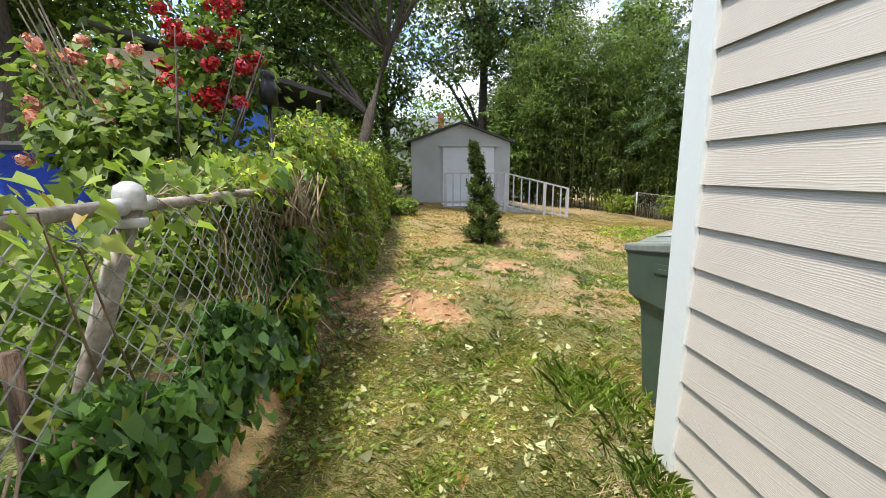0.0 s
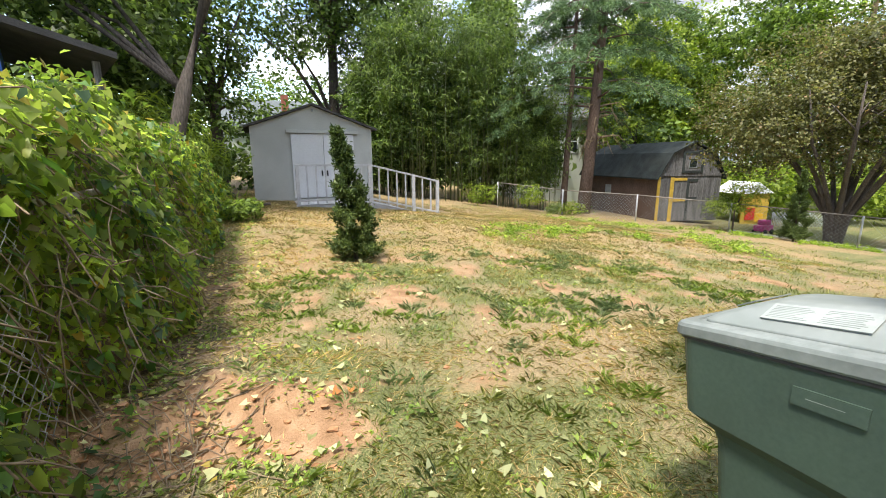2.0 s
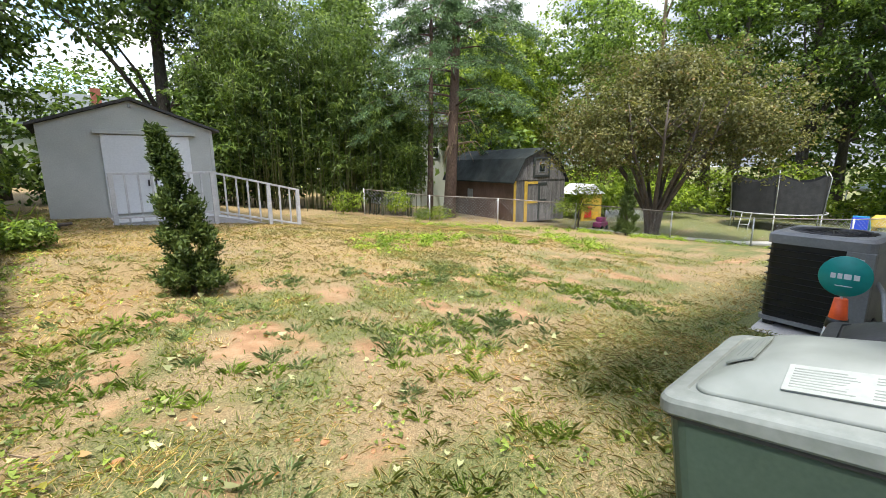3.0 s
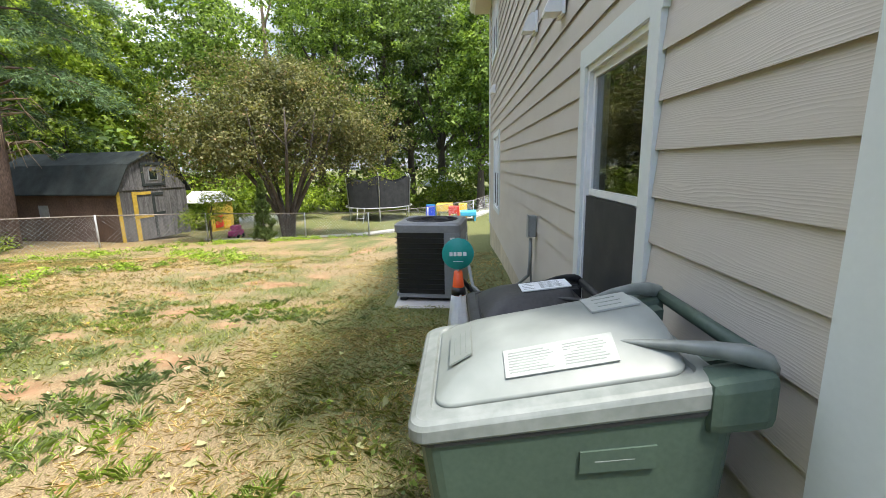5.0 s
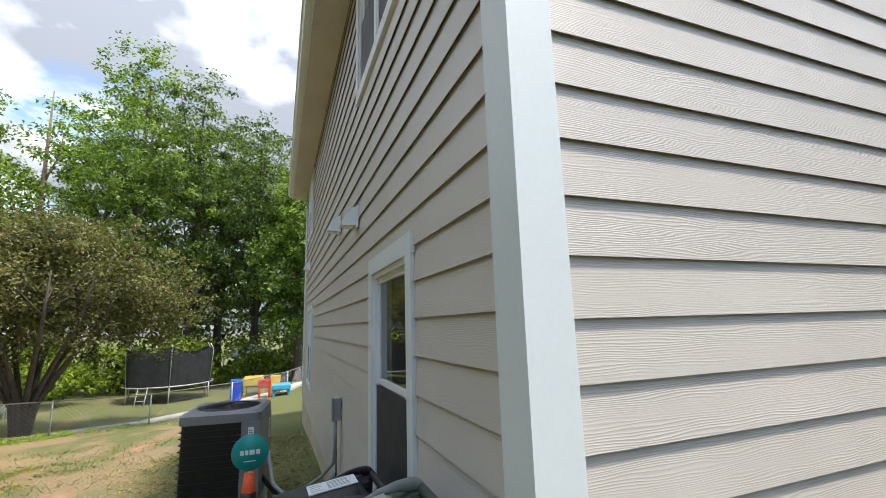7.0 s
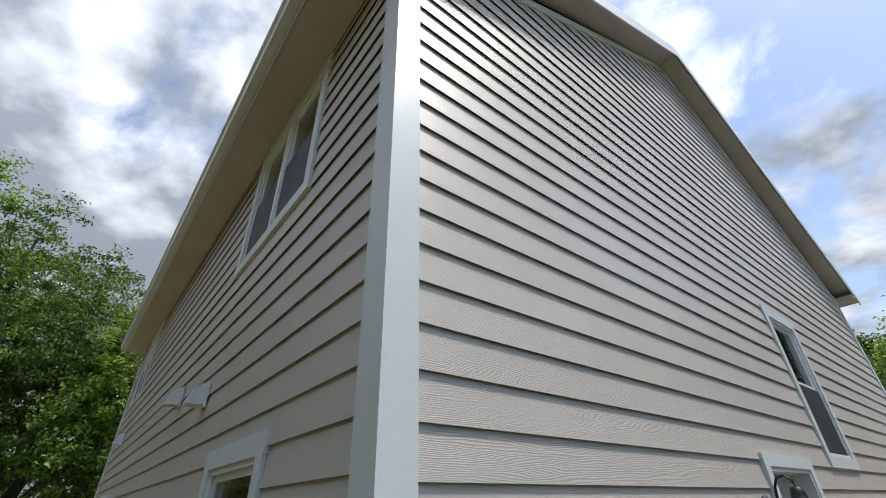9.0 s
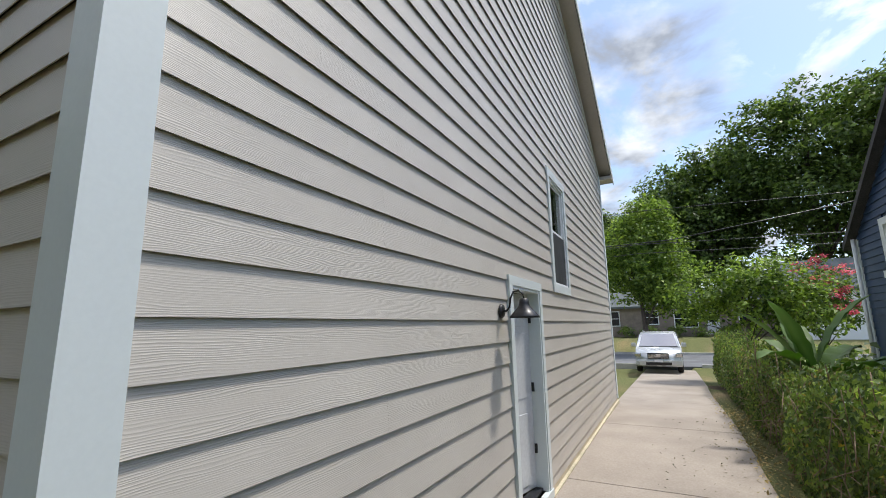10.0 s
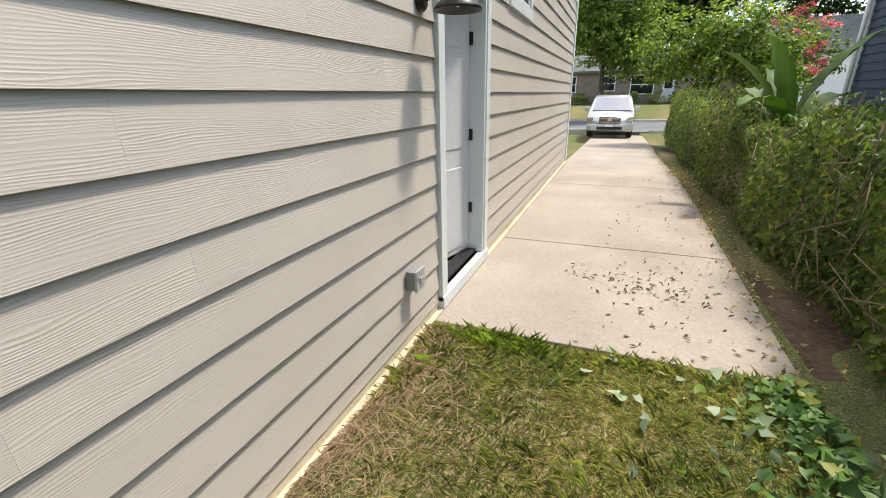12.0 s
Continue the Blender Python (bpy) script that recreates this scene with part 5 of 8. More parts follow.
def drive_top(y):
    return 1.16 + 0.16 * np.sin(y * 1.3) + 0.10 * np.sin(y * 3.7) + 0.06 * np.sin(y * 9.1) + 0.10 * ease(-9, -14, y) - 0.5 * ease(-3.2, -1.2, y)


def drive_place(r, n):
    y = -1.2 - 14.3 * r.uniform(size=n) ** 1.3
    t, f = drive_top(y), r.uniform(size=n)
    z = 0.05 + (t - 0.05) * f ** 0.8
    x = -2.22 + 0.12 * np.sin(y * 2.1) * np.sin(z * 3) - 0.14 * f - np.abs(r.normal(size=n)) * 0.10 - 0.10 * (1 - f) ** 2
    over = r.uniform(size=n) < 0.35
    x = np.where(over, r.uniform(-3.1, -2.28, n), x)
    z = np.where(over, t + np.abs(r.normal(size=n)) * 0.06 - np.abs(r.normal(size=n)) * 0.05, z)
    return np.stack([x, y, z], 1)


hedge2 = thing("driveway_hedge", "overgrown green hedge along the driveway edge", "hedge", kind="stuff")
leaf_wall("leaves", R, 7000, drive_place, 0.040, DRY_HEDGE, hedge2, 0.6, (0.7, 0.5, 0.6))
leaf_wall("leaves", R, 30000, drive_place, 0.046, HEDGE, hedge2, 0.75, (0.7, 0.5, 0.6))
leaf_wall("leaves", R, 6000, drive_place, 0.045, VINE, hedge2, 0.8, (0.6, 0.4, 0.8))
part("inner_growth", boxes((-3.0, -2.50, -15.2, -2.6, -0.2, 0.90), bevel=0.1), HEDGE, hedge2)
tw = []
for k in range(380):
    y = -1.3 - 9 * R.uniform() ** 1.3; z = R.uniform(0.1, float(drive_top(y)))
    p = Vector((-2.30 - 0.05 * R.uniform(), y, z)); q = Vector((R.normal() * 0.08, R.normal() * 0.22, R.normal() * 0.2))
    tw.append(([p, p + q * 0.6, p + q], 0.004))
tubes("twigs", tw, TWIG, hedge2, seg=4)
rail2 = thing("old_fence_rail", "weathered pipe rail poking out of the hedge", "fence")
tubes("pipe", [([(-2.2, -1.75, 0.95), (-2.32, -1.1, 0.78), (-2.42, -0.6, 0.60)], 0.02)], RUSTY, rail2, seg=8)

# neighbour's bushes over the fence
rose = thing("rose_bush", "tall flowering bush with red and pink blooms behind the fence", "bush")
foliage("leaves", R, [(-3.15, 1.7, 1.75, 0.6, 0.6, 0.55), (-2.9, 2.45, 2.5, 0.42, 0.4, 0.5), (-3.75, 2.0, 2.1, 0.55, 0.5, 0.5)], 300, 20, 0.13, 0.085, HEDGE, rose, 0.6)
canes = []
for k in range(22):
    a = R.uniform(0, 6.28)
    canes.append(([(-3.1, 1.8, 0.4), (-3.1 + 0.3 * math.cos(a), 1.8 + 0.3 * math.sin(a), 1.4), (-3.1 + 0.75 * math.cos(a), 1.8 + 0.75 * math.sin(a), 2.4 + 0.4 * R.uniform())], [0.015, 0.011, 0.005]))
tubes("cane", canes, BARK, rose, seg=5)
for k in range(52):
    red = k < 30
    c = np.array([-2.74, 1.92, 2.56]) + R.normal(size=3) * (0.26, 0.16, 0.24) if red else np.array([-3.70, 1.55, 2.22]) + R.normal(size=3) * (0.30, 0.14, 0.22)
    n = 46
    d = unit(R.normal(size=(n, 3)))
    co, q = leaf_arrays(R, c + d * R.uniform(0.02, 0.085 if red else 0.06, (n, 1)) * np.array([1, 1, 0.7]), d, R.uniform(0.03, 0.055, n), 0.8, 0.1)
    fast_mesh("blossom", co, q, RED_FL if red else PINK_FL, rose, "red flower head" if red else "pink flower head")
thicket = thing("neighbour_thicket", "leafy shrubs growing behind the chain-link fence", "shrub", kind="stuff")
foliage("leaves", R, [(-2.9, 0.6, 0.9, 0.5, 1.3, 0.45), (-2.8, 3.2, 1.15, 0.5, 1.2, 0.6), (-2.9, 5.5, 1.6, 0.7, 1.4, 0.5), (-3.0, 8.0, 1.7, 0.6, 1.4, 0.8), (-3.6, -0.8, 0.7, 0.9, 0.8, 0.4), (-2.6, 4.6, 2.05, 0.35, 0.6, 0.45)], 900, 22, 0.12, 0.075, MAPLE, thicket, 0.6)
lilies = thing("tall_bamboo_grass", "pale arching grass clump beside the shed", "grass clump", kind="stuff")
foliage("leaves", R, [(-3.4, 10.5, 1.9, 1.2, 1.2, 1.1), (-2.4, 11.8, 1.5, 0.7, 0.9, 0.9)], 260, 22, 0.2, 0.32, BRIGHT, lilies, 0.10, 0.4, 0.3, 0.5)


# ---- trees ----
def tree(label, category, base, spine, blobs, clumps, per, spread, size, leaf, bark, r0, seed, aspect=0.55, limbs=14, group="", shell=0.5, up=0.7, name="tree", droop=0.25):
    """A tapered trunk along a spine, limbs to the clumps, and a crown of leaves."""
    rng = np.random.default_rng(seed)
    t = thing(name, label, category, group)
    b = Vector(base)
    pts = [b + Vector((0, 0, -0.3))] + [b + Vector(s) for s in spine]
    n = len(pts)
    tv, tf = [], []
    rad = [r0 * (1.35 if i == 0 else (1 - 0.78 * i / (n - 1))) for i in range(n)]
    tube_into(tv, tf, pts, rad, 10)
    bl = [(b.x + c[0], b.y + c[1], b.z + c[2], *c[3:]) for c in blobs]
    crown, cen = foliage("crown", rng, bl, clumps, per, spread, size, leaf, t, aspect, up, shell, droop)
    pick = rng.choice(len(cen), size=min(limbs, len(cen)), replace=False)
    for k in pick:
        e = Vector(cen[k])
        i = min(range(1, n), key=lambda j: abs(pts[j].z - (e.z * 0.62 + b.z * 0.38)))
        s = pts[i]
        m = s.lerp(e, 0.5) + Vector((0, 0, 0.12 * (e - s).length))
        rr = max(0.02, rad[i] * 0.45)
        tube_into(tv, tf, [s, s.lerp(m, 0.6) , m, e.lerp(m, 0.4), e], [rr, rr * 0.8, rr * 0.6, rr * 0.35, rr * 0.15], 6)
    link_mesh("trunk", tv, tf, bark, t, "", True)
    return t


def at_ground(x, y):
    return (x, y, gz(x, y))


tree("tree with a leaning dark trunk beside the fence", "tree", at_ground(-2.75, 9.8), [(0.1, 0, 1), (0.45, 0, 2.4), (0.95, 0.1, 4), (1.6, 0.2, 5.8), (1.9, 0.3, 8)],
     [(0.2, 1, 7.2, 3.2, 2.6, 2.2), (-2.2, 1, 5.6, 2.4, 2.2, 2.0), (2.2, 1.5, 8.5, 2.4, 2.2, 2.0)], 420, 60, 0.34, 0.13, OAK, BARK, 0.19, 11, limbs=20, droop=0.4)
tree("tall dark oak standing behind the grey shed", "tree", at_ground(2.6, 22.5), [(0, 0, 3), (0.1, 0, 7), (0, 0, 12), (0.2, 0, 17)],
     [(-0.5, 0, 9.5, 4.2, 3.6, 4.5), (2.6, -0.8, 7.5, 2.6, 2.6, 2.4), (0, 0, 14.5, 4, 4, 4)], 520, 60, 0.55, 0.20, OAK, BARK, 0.34, 12, limbs=26)
tree("dark leafy tree behind the fence hedge", "tree", at_ground(-6.2, 17), [(0.1, 0, 3), (0.2, 0, 6), (0.2, 0, 10)],
     [(0, 0, 6.0, 3.4, 3.2, 4.4), (1.8, -1.5, 4.0, 2.2, 2.2, 2.4), (-1, 0, 10.5, 3.6, 3.4, 3.4)], 480, 60, 0.5, 0.19, OAK, BARK, 0.3, 13, limbs=22)
tree("dark leafy tree behind the fence hedge", "tree", at_ground(-2.6, 20.5), [(0.1, 0, 3), (0.0, 0, 6), (0.2, 0, 10)],
     [(-0.6, 0, 5.4, 2.0, 2.4, 3.4), (-1.5, 0, 9.5, 2.8, 2.8, 3.2)], 340, 60, 0.5, 0.19, OAK, BARK, 0.26, 14, limbs=18)
tree("big shade tree behind the flowering bush", "tree", at_ground(-9.0, 7.4), [(0.1, 0, 2), (0.1, 0, 4), (0.3, 0, 8)],
     [(0, 0, 6.6, 4.0, 3.6, 2.8), (-2.5, 1.5, 4.2, 2.4, 2.4, 2.0), (2.4, 2.5, 7.0, 2.2, 2.2, 2.0)], 420, 55, 0.4, 0.16, OAK, BARK, 0.36, 15, limbs=22)
tree("leafy tree over the neighbour's yard", "tree", at_ground(-12.5, 10.5), [(0.1, 0, 3), (0.2, 0, 6)],
     [(0, 0, 5.2, 4.0, 4, 3.6), (2.6, 2.8, 5.0, 2.8, 2.8, 3.0)], 320, 50, 0.5, 0.2, MAPLE, BARK, 0.3, 16)
tree("dark conifer wall behind the bamboo", "tree", at_ground(7.0, 24), [(0, 0, 4), (0, 0, 9), (0, 0, 15)],
     [(0, 0, 7.0, 3.2, 3, 5.6), (0, 0, 12.5, 2.4, 2.4, 3.4), (-2.8, 0, 4, 2.2, 2.2, 3)], 460, 55, 0.5, 0.2, PINE, BARK, 0.28, 17, aspect=0.3)
tree("dark conifer wall behind the bamboo", "tree", at_ground(11.5, 23), [(0, 0, 4), (0, 0, 8), (0, 0, 12)],
     [(0, 0, 6.0, 3.0, 3, 4.8), (0, 0, 9.5, 2.2, 2.2, 2.6)], 360, 55, 0.5, 0.2, OAK, BARK, 0.28, 18)


def pine(label, at, lean, h, r0, low, reach, seed, boughs=44):
    """A pine: a tall stem, whorls of long boughs that sag at their ends, each carrying brushes of needles."""
    rng = np.random.default_rng(seed)
    t = thing("pine_tree", label, "pine tree")
    b = Vector(at)
    tv, tf = [], []
    stem = [b + Vector((lean * f ** 0.7, 0, f * h - 0.3 * (f == 0))) for f in (0, 0.15, 0.35, 0.6, 0.85, 1.0)]
    tube_into(tv, tf, stem, [r0 * 1.25, r0, r0 * 0.85, r0 * 0.6, r0 * 0.3, 0.02], 12)
    cen, way = [], []
    for k in range(boughs):
        f = (k + rng.uniform(0, 0.8)) / boughs
        z = low + (h - low) * f
        a = k * 2.4 + rng.normal() * 0.3
        L = reach * (1 - 0.72 * f ** 1.3) * rng.uniform(0.75, 1.15)
        d = Vector((math.cos(a), math.sin(a), 0))
        root = b + Vector((lean * (z / h) ** 0.7, 0, z))
        rise = rng.uniform(0.05, 0.28)
        path = [root + d * (L * u) + Vector((0, 0, L * (rise * u - 0.42 * u * u * u))) for u in (0, 0.3, 0.55, 0.8, 1.0)]
        tube_into(tv, tf, path, [0.05 * L / reach + 0.012, 0.035, 0.024, 0.014, 0.005], 5)
        n = int(16 + 30 * L / reach)
        for j in range(n):
            u = 0.30 + 0.70 * (j + rng.uniform()) / n
            i = min(int(u * 4), 3)
            p = path[i].lerp(path[i + 1], u * 4 - i)
            off = (rng.uniform() - 0.5) * 2 * (0.10 + 0.34 * L * (1 - abs(u - 0.6)))
            side = Vector((-d.y, d.x, 0))
            c = p + side * off + Vector((0, 0, rng.normal() * 0.07 - 0.12 * abs(off)))
            cen.append((c.x, c.y, c.z))
            w = d * 0.8 + side * (0.9 if off > 0 else -0.9) + Vector((0, 0, -0.25))
            way.append((w.x, w.y, w.z))
    per = 38
    cen, way = np.array(cen), unit(np.array(way))
    p = np.repeat(cen, per, 0) + np.repeat(way, per, 0) * rng.uniform(-0.24, 0.24, (len(cen) * per, 1)) + rng.normal(size=(len(cen) * per, 3)) * 0.05
    nr = unit(np.array([0, 0, 0.8]) + rng.normal(size=p.shape) * 0.7)
    co, q = leaf_arrays(rng, p, nr, rng.uniform(0.14, 0.26, len(p)), 0.13, 0.25, np.repeat(way, per, 0) + rng.normal(size=p.shape) * 0.45)
    fast_mesh("crown", co, q, PINE, t)
    link_mesh("trunk", tv, tf, BARK_RED, t, "", True)
    return t


pine("tall pine with sagging needle boughs and a bare lower stem", at_ground(13.0, 16.2), 0.8, 16.0, 0.26, 4.6, 5.0, 19, 50)
pine("slender pine standing close beside the taller one", at_ground(12.3, 16.8), 0.3, 13.0, 0.14, 8.0, 2.2, 20, 22)
dead = thing("dead_branches", "tangle of dead grey branches on the pine trunk", "branches", kind="stuff")
db = []
for k in range(46):
    a = R.uniform(0, 6.28); z = R.uniform(3.0, 5.0)
    p = Vector((13.5, 16.1, z - 0.8))
    l1 = R.uniform(0.6, 1.7)
    db.append(([p, p + Vector((math.cos(a) * l1 * 0.6, math.sin(a) * l1 * 0.6, 0.15)), p + Vector((math.cos(a) * l1, math.sin(a) * l1, -0.35 - 0.4 * R.uniform()))], [0.03, 0.018, 0.006]))
tubes("branches", db, TWIG, dead, seg=5)
# many-stemmed dull tree in front of the far fence
bx, by = 18.0, 8.6
bz = gz(bx, by)
bush = thing("hawthorn_tree", "broad many-stemmed tree with dull small leaves", "tree")
stm = []
Rb = np.random.default_rng(31)
foliage("crown", Rb, [(bx - 0.3, by + 0.2, bz + 5.0, 3.6, 3.6, 2.4), (bx - 3.0, by + 1.2, bz + 4.2, 2.0, 2.0, 1.7), (bx + 0.6, by - 3.0, bz + 4.4, 2.4, 2.2, 2.0), (bx, by, bz + 6.6, 2.4, 2.4, 1.3)], 1350, 46, 0.30, 0.10, DULL, bush, 0.6, 0.7, 0.35)
for k in range(16):
    a = k * 0.42 + Rb.uniform(0, 0.3); s = Rb.uniform(1.6, 3.4)
    c, d = math.cos(a * 1.0), math.sin(a)
    stm.append(([(bx + 0.12 * c, by + 0.12 * d, bz - 0.2), (bx + 0.3 * c, by + 0.3 * d, bz + 1.0), (bx + 0.45 * s * c, by + 0.45 * s * d, bz + 2.4), (bx + 0.8 * s * c, by + 0.8 * s * d, bz + 3.6), (bx + s * c, by + s * d, bz + 5.2)], [0.13, 0.10, 0.075, 0.05, 0.02]))
    for j in range(4):
        e = Rb.uniform(0.5, 0.95); p = Vector((bx + e * s * c, by + e * s * d, bz + 2 + 2.6 * e))
        q = Vector((Rb.normal() * 0.7, Rb.normal() * 0.7, 0.3 + Rb.uniform() * 0.8))
        stm.append(([p, p + q * 0.6, p + q * 1.3], [0.03, 0.02, 0.008]))
tubes("trunk", stm, BARK, bush, seg=6)
# woodland to the east and north-east
for k, (x, y, h, m, sd) in enumerate(((22, 22, 13, BRIGHT, 41), (28, 17, 18, MAPLE, 42), (33, 10, 25, MAPLE, 43), (36, 7.0, 25, OAK, 83), (36, 2.5, 22, OAK, 44), (34, -4.5, 18, OAK, 45), (24, 28, 16, OAK, 46), (40, 14, 24, MAPLE, 47), (30, -0.5, 16, MAPLE, 81), (27, 23, 14, BRIGHT, 82), (44, 6, 25, OAK, 49), (40, -10, 14, MAPLE, 50))):
    w = h * 0.24
    tree("tall leafy woodland tree beyond the far fence", "tree", at_ground(x, y), [(0.1, 0, h * 0.2), (0.2, 0.1, h * 0.5), (0.1, 0, h * 0.85)],
         [(0, 0, h * 0.42, w, w, h * 0.26), (w * 0.5, 0.3, h * 0.68, w * 0.75, w * 0.75, h * 0.2), (-w * 0.5, -0.3, h * 0.62, w * 0.7, w * 0.7, h * 0.2), (0, 0, h * 0.86, w * 0.5, w * 0.5, h * 0.13)],
         440, 64, 0.42, 0.21, m, BARK, 0.016 * h, sd, limbs=18, group="woodland trees")
under_growth = thing("undergrowth", "sunlit low woodland shrubs beyond the fence", "shrubs", kind="stuff")
foliage("leaves", R, [(30 + 0.5 * k, 20 - 3.4 * k, -0.2, 2.0, 2.0, 1.9) for k in range(9)] + [(21.5, 17, 0.2, 1.8, 2, 1.8), (24, 14.5, 0, 1.8, 1.8, 1.6), (26.5, 11.5, -0.2, 1.6, 1.6, 1.4)], 800, 40, 0.4, 0.22, BRIGHT, under_growth)
woods = thing("far_woods", "distant green woods closing the view", "woods", kind="stuff")
wb = []
for k in range(64):
    a = radians(-75 + k * 3.15); d = 52 + 6 * math.sin(k * 2.7)
    wb.append((d * math.sin(a), d * math.cos(a), 4.5 + 2.5 * math.sin(k * 1.9), 4.2, 4.2, 6.0 + 1.8 * math.sin(k * 1.3)))
for k in range(26):
    a = radians(-48 + k * 3.8); d = 33 + 3 * math.sin(k * 1.7)
    wb.append((d * math.sin(a), d * math.cos(a), 1.8, 2.4, 2.4, 3.4))
foliage("leaves", R, wb, 4200, 34, 0.8, 0.45, OAK, woods)
snag = thing("dead_tree", "bare dead snag rising over the woods", "dead tree")
tubes("trunk", [([(31, 14.5, -1.5), (31.1, 14.5, 8), (30.8, 14.4, 14), (30.7, 14.4, 17)], [0.2, 0.14, 0.09, 0.03]), ([(31, 14.5, 11), (31.8, 14.2, 13), (31.6, 14, 14.6)], [0.12, 0.08, 0.02])], TWIG, snag, seg=8)

# bamboo grove
bam = thing("bamboo_grove", "dense green bamboo grove with thin bare culms", "bamboo", kind="stuff")
cul, tips = [], []
Rm = np.random.default_rng(77)
for k in range(170):
    f = Rm.uniform()
    x, y = 3.4 + 8.6 * f, 18.0 - 1.3 * f + Rm.uniform(0, 3.2)
    h = (Rm.uniform(4.6, 9.0) - 1.2 * (f < 0.12)) * (1 - 0.35 * (f > 0.78))
    z = gz(x, y)
    a, ln = Rm.uniform(0, 6.28), Rm.uniform(0.2, 1.1)
    path = [(x, y, z), (x, y, z + h * 0.45), (x + ln * 0.3 * math.cos(a), y + ln * 0.3 * math.sin(a), z + h * 0.8), (x + ln * math.cos(a), y + ln * math.sin(a) - 0.2, z + h)]
    cul.append((path, [0.017, 0.016, 0.011, 0.004]))
    for j in range(26):
        g = 0.22 + 0.78 * (j / 26) ** 0.8
        i = min(int(g * 3), 2)
        p = Vector(path[i]).lerp(Vector(path[i + 1]), g * 3 - i)
        tips.append((p.x, p.y, p.z))
tubes("culms", cul, CULM, bam, seg=5)
tips = np.array(tips)
p = np.repeat(tips + Rm.normal(size=tips.shape) * np.array([0.26, 0.26, 0.12]), 17, 0) + Rm.normal(size=(len(tips) * 17, 3)) * np.array([0.16, 0.16, 0.10])
nr = unit(np.array([-0.1, -0.3, 0.8]) + Rm.normal(size=p.shape) * 0.6)
co, q = leaf_arrays(Rm, p, nr, Rm.uniform(0.14, 0.30, len(p)), 0.2, 0.5)
fast_mesh("leaves", co, q, BAMBOO, bam)
backing = thing("dark_understory", "dark evergreen understory behind the shed and bamboo", "shrubs", kind="stuff")
foliage("leaves", R, [(3.4 + 1.3 * k, 20.6 - 0.25 * k, 2.4, 1.1, 1.0, 2.8) for k in range(8)] + [(-2.6, 15.2, 1.8, 0.9, 1.2, 1.7), (-3.6, 14.0, 1.5, 0.9, 1.2, 1.4), (-1.0, 18.2, 2.0, 1.6, 1.0, 2.1), (1.2, 18.6, 2.0, 1.6, 1.0, 1.9), (3.4, 18.8, 2.2, 1.4, 1.0, 2.4), (-5.0, 15.0, 2.4, 1.5, 1.5, 2.2), (-8.0, 17.0, 2.6, 2.0, 1.5, 2.6), (-11, 15.5, 2.6, 2, 1.5, 2.5)], 1100, 44, 0.3, 0.17, OAK, backing)
foot = thing("bamboo_undergrowth", "bright shrubs at the foot of the bamboo", "shrubs", kind="stuff")
foliage("leaves", R, [(7.6, 16.4, 0.25, 0.9, 0.6, 0.5), (9.6, 15.6, 0.15, 0.6, 0.5, 0.55), (11.5, 15.5, -0.5, 1.2, 0.9, 0.35)], 120, 30, 0.16, 0.10, BRIGHT, foot, 0.4)


def cedar(label, at, h, w, seed, lean):
    """A narrow conifer with a leaning leader."""
    rng = np.random.default_rng(seed)
    c = thing("cedar_tree", label, "conifer", "young cedars")
    b = Vector(at)
    n = 230
    f = rng.uniform(size=n) ** 1.15
    rad = w * (1 - f) ** 0.95 * (0.25 + 0.75 * rng.uniform(size=n) ** 0.6) * (0.85 + 0.25 * np.sin(f * 23 + 2))
    a = rng.uniform(0, 6.283, n)
    cen = np.stack([b.x + lean * f ** 1.6 + rad * np.cos(a) * 0.6, b.y + rad * np.sin(a) * 0.6, b.z + 0.05 + f * h * 0.93], 1)
    way = unit(np.stack([np.cos(a), np.sin(a), 0.75 + 1.2 * f + 0.2 * rng.normal(size=n)], 1))
    per = 90
    run = rng.uniform(0, 1, (n, per, 1)) * (0.07 + 0.5 * rad)[:, None, None]
    p = (cen[:, None] + way[:, None] * run).reshape(-1, 3) + rng.normal(size=(n * per, 3)) * 0.024
    out = np.repeat(way, per, 0)
    nr = unit(out * 0.3 + rng.normal(size=p.shape) * 0.8)
    co, q = leaf_arrays(rng, p, nr, rng.uniform(0.03, 0.075, len(p)), 0.35, 0.15, out)
    fast_mesh("crown", co, q, CEDAR, c)
    tubes("trunk", [([(b.x, b.y, b.z - 0.1), (b.x + lean * 0.3, b.y, b.z + h * 0.5), (b.x + lean, b.y, b.z + h)], [0.035, 0.022, 0.006])], BARK, c)


cedar("small young cedar with a leaning tip on the lawn", at_ground(0.06, 5.95), 1.80, 0.40, 51, -0.20)
cedar("young cedar standing near the far fence", at_ground(14.6, 8.1), 2.3, 0.5, 52, 0.05)
mim = thing("mimosa_sapling", "feathery light green sapling by the far fence", "sapling")
foliage("leaves", R, [(14.9, 10.6, -0.1, 0.9, 0.9, 0.35), (15.4, 10.2, 0.5, 0.7, 0.7, 0.3)], 90, 40, 0.18, 0.09, BRIGHT, mim, 0.3)
tubes("stem", [([(15.1, 10.4, -1.3), (15.1, 10.4, -0.2), (15.3, 10.3, 0.5)], [0.04, 0.03, 0.01])], BARK, mim)

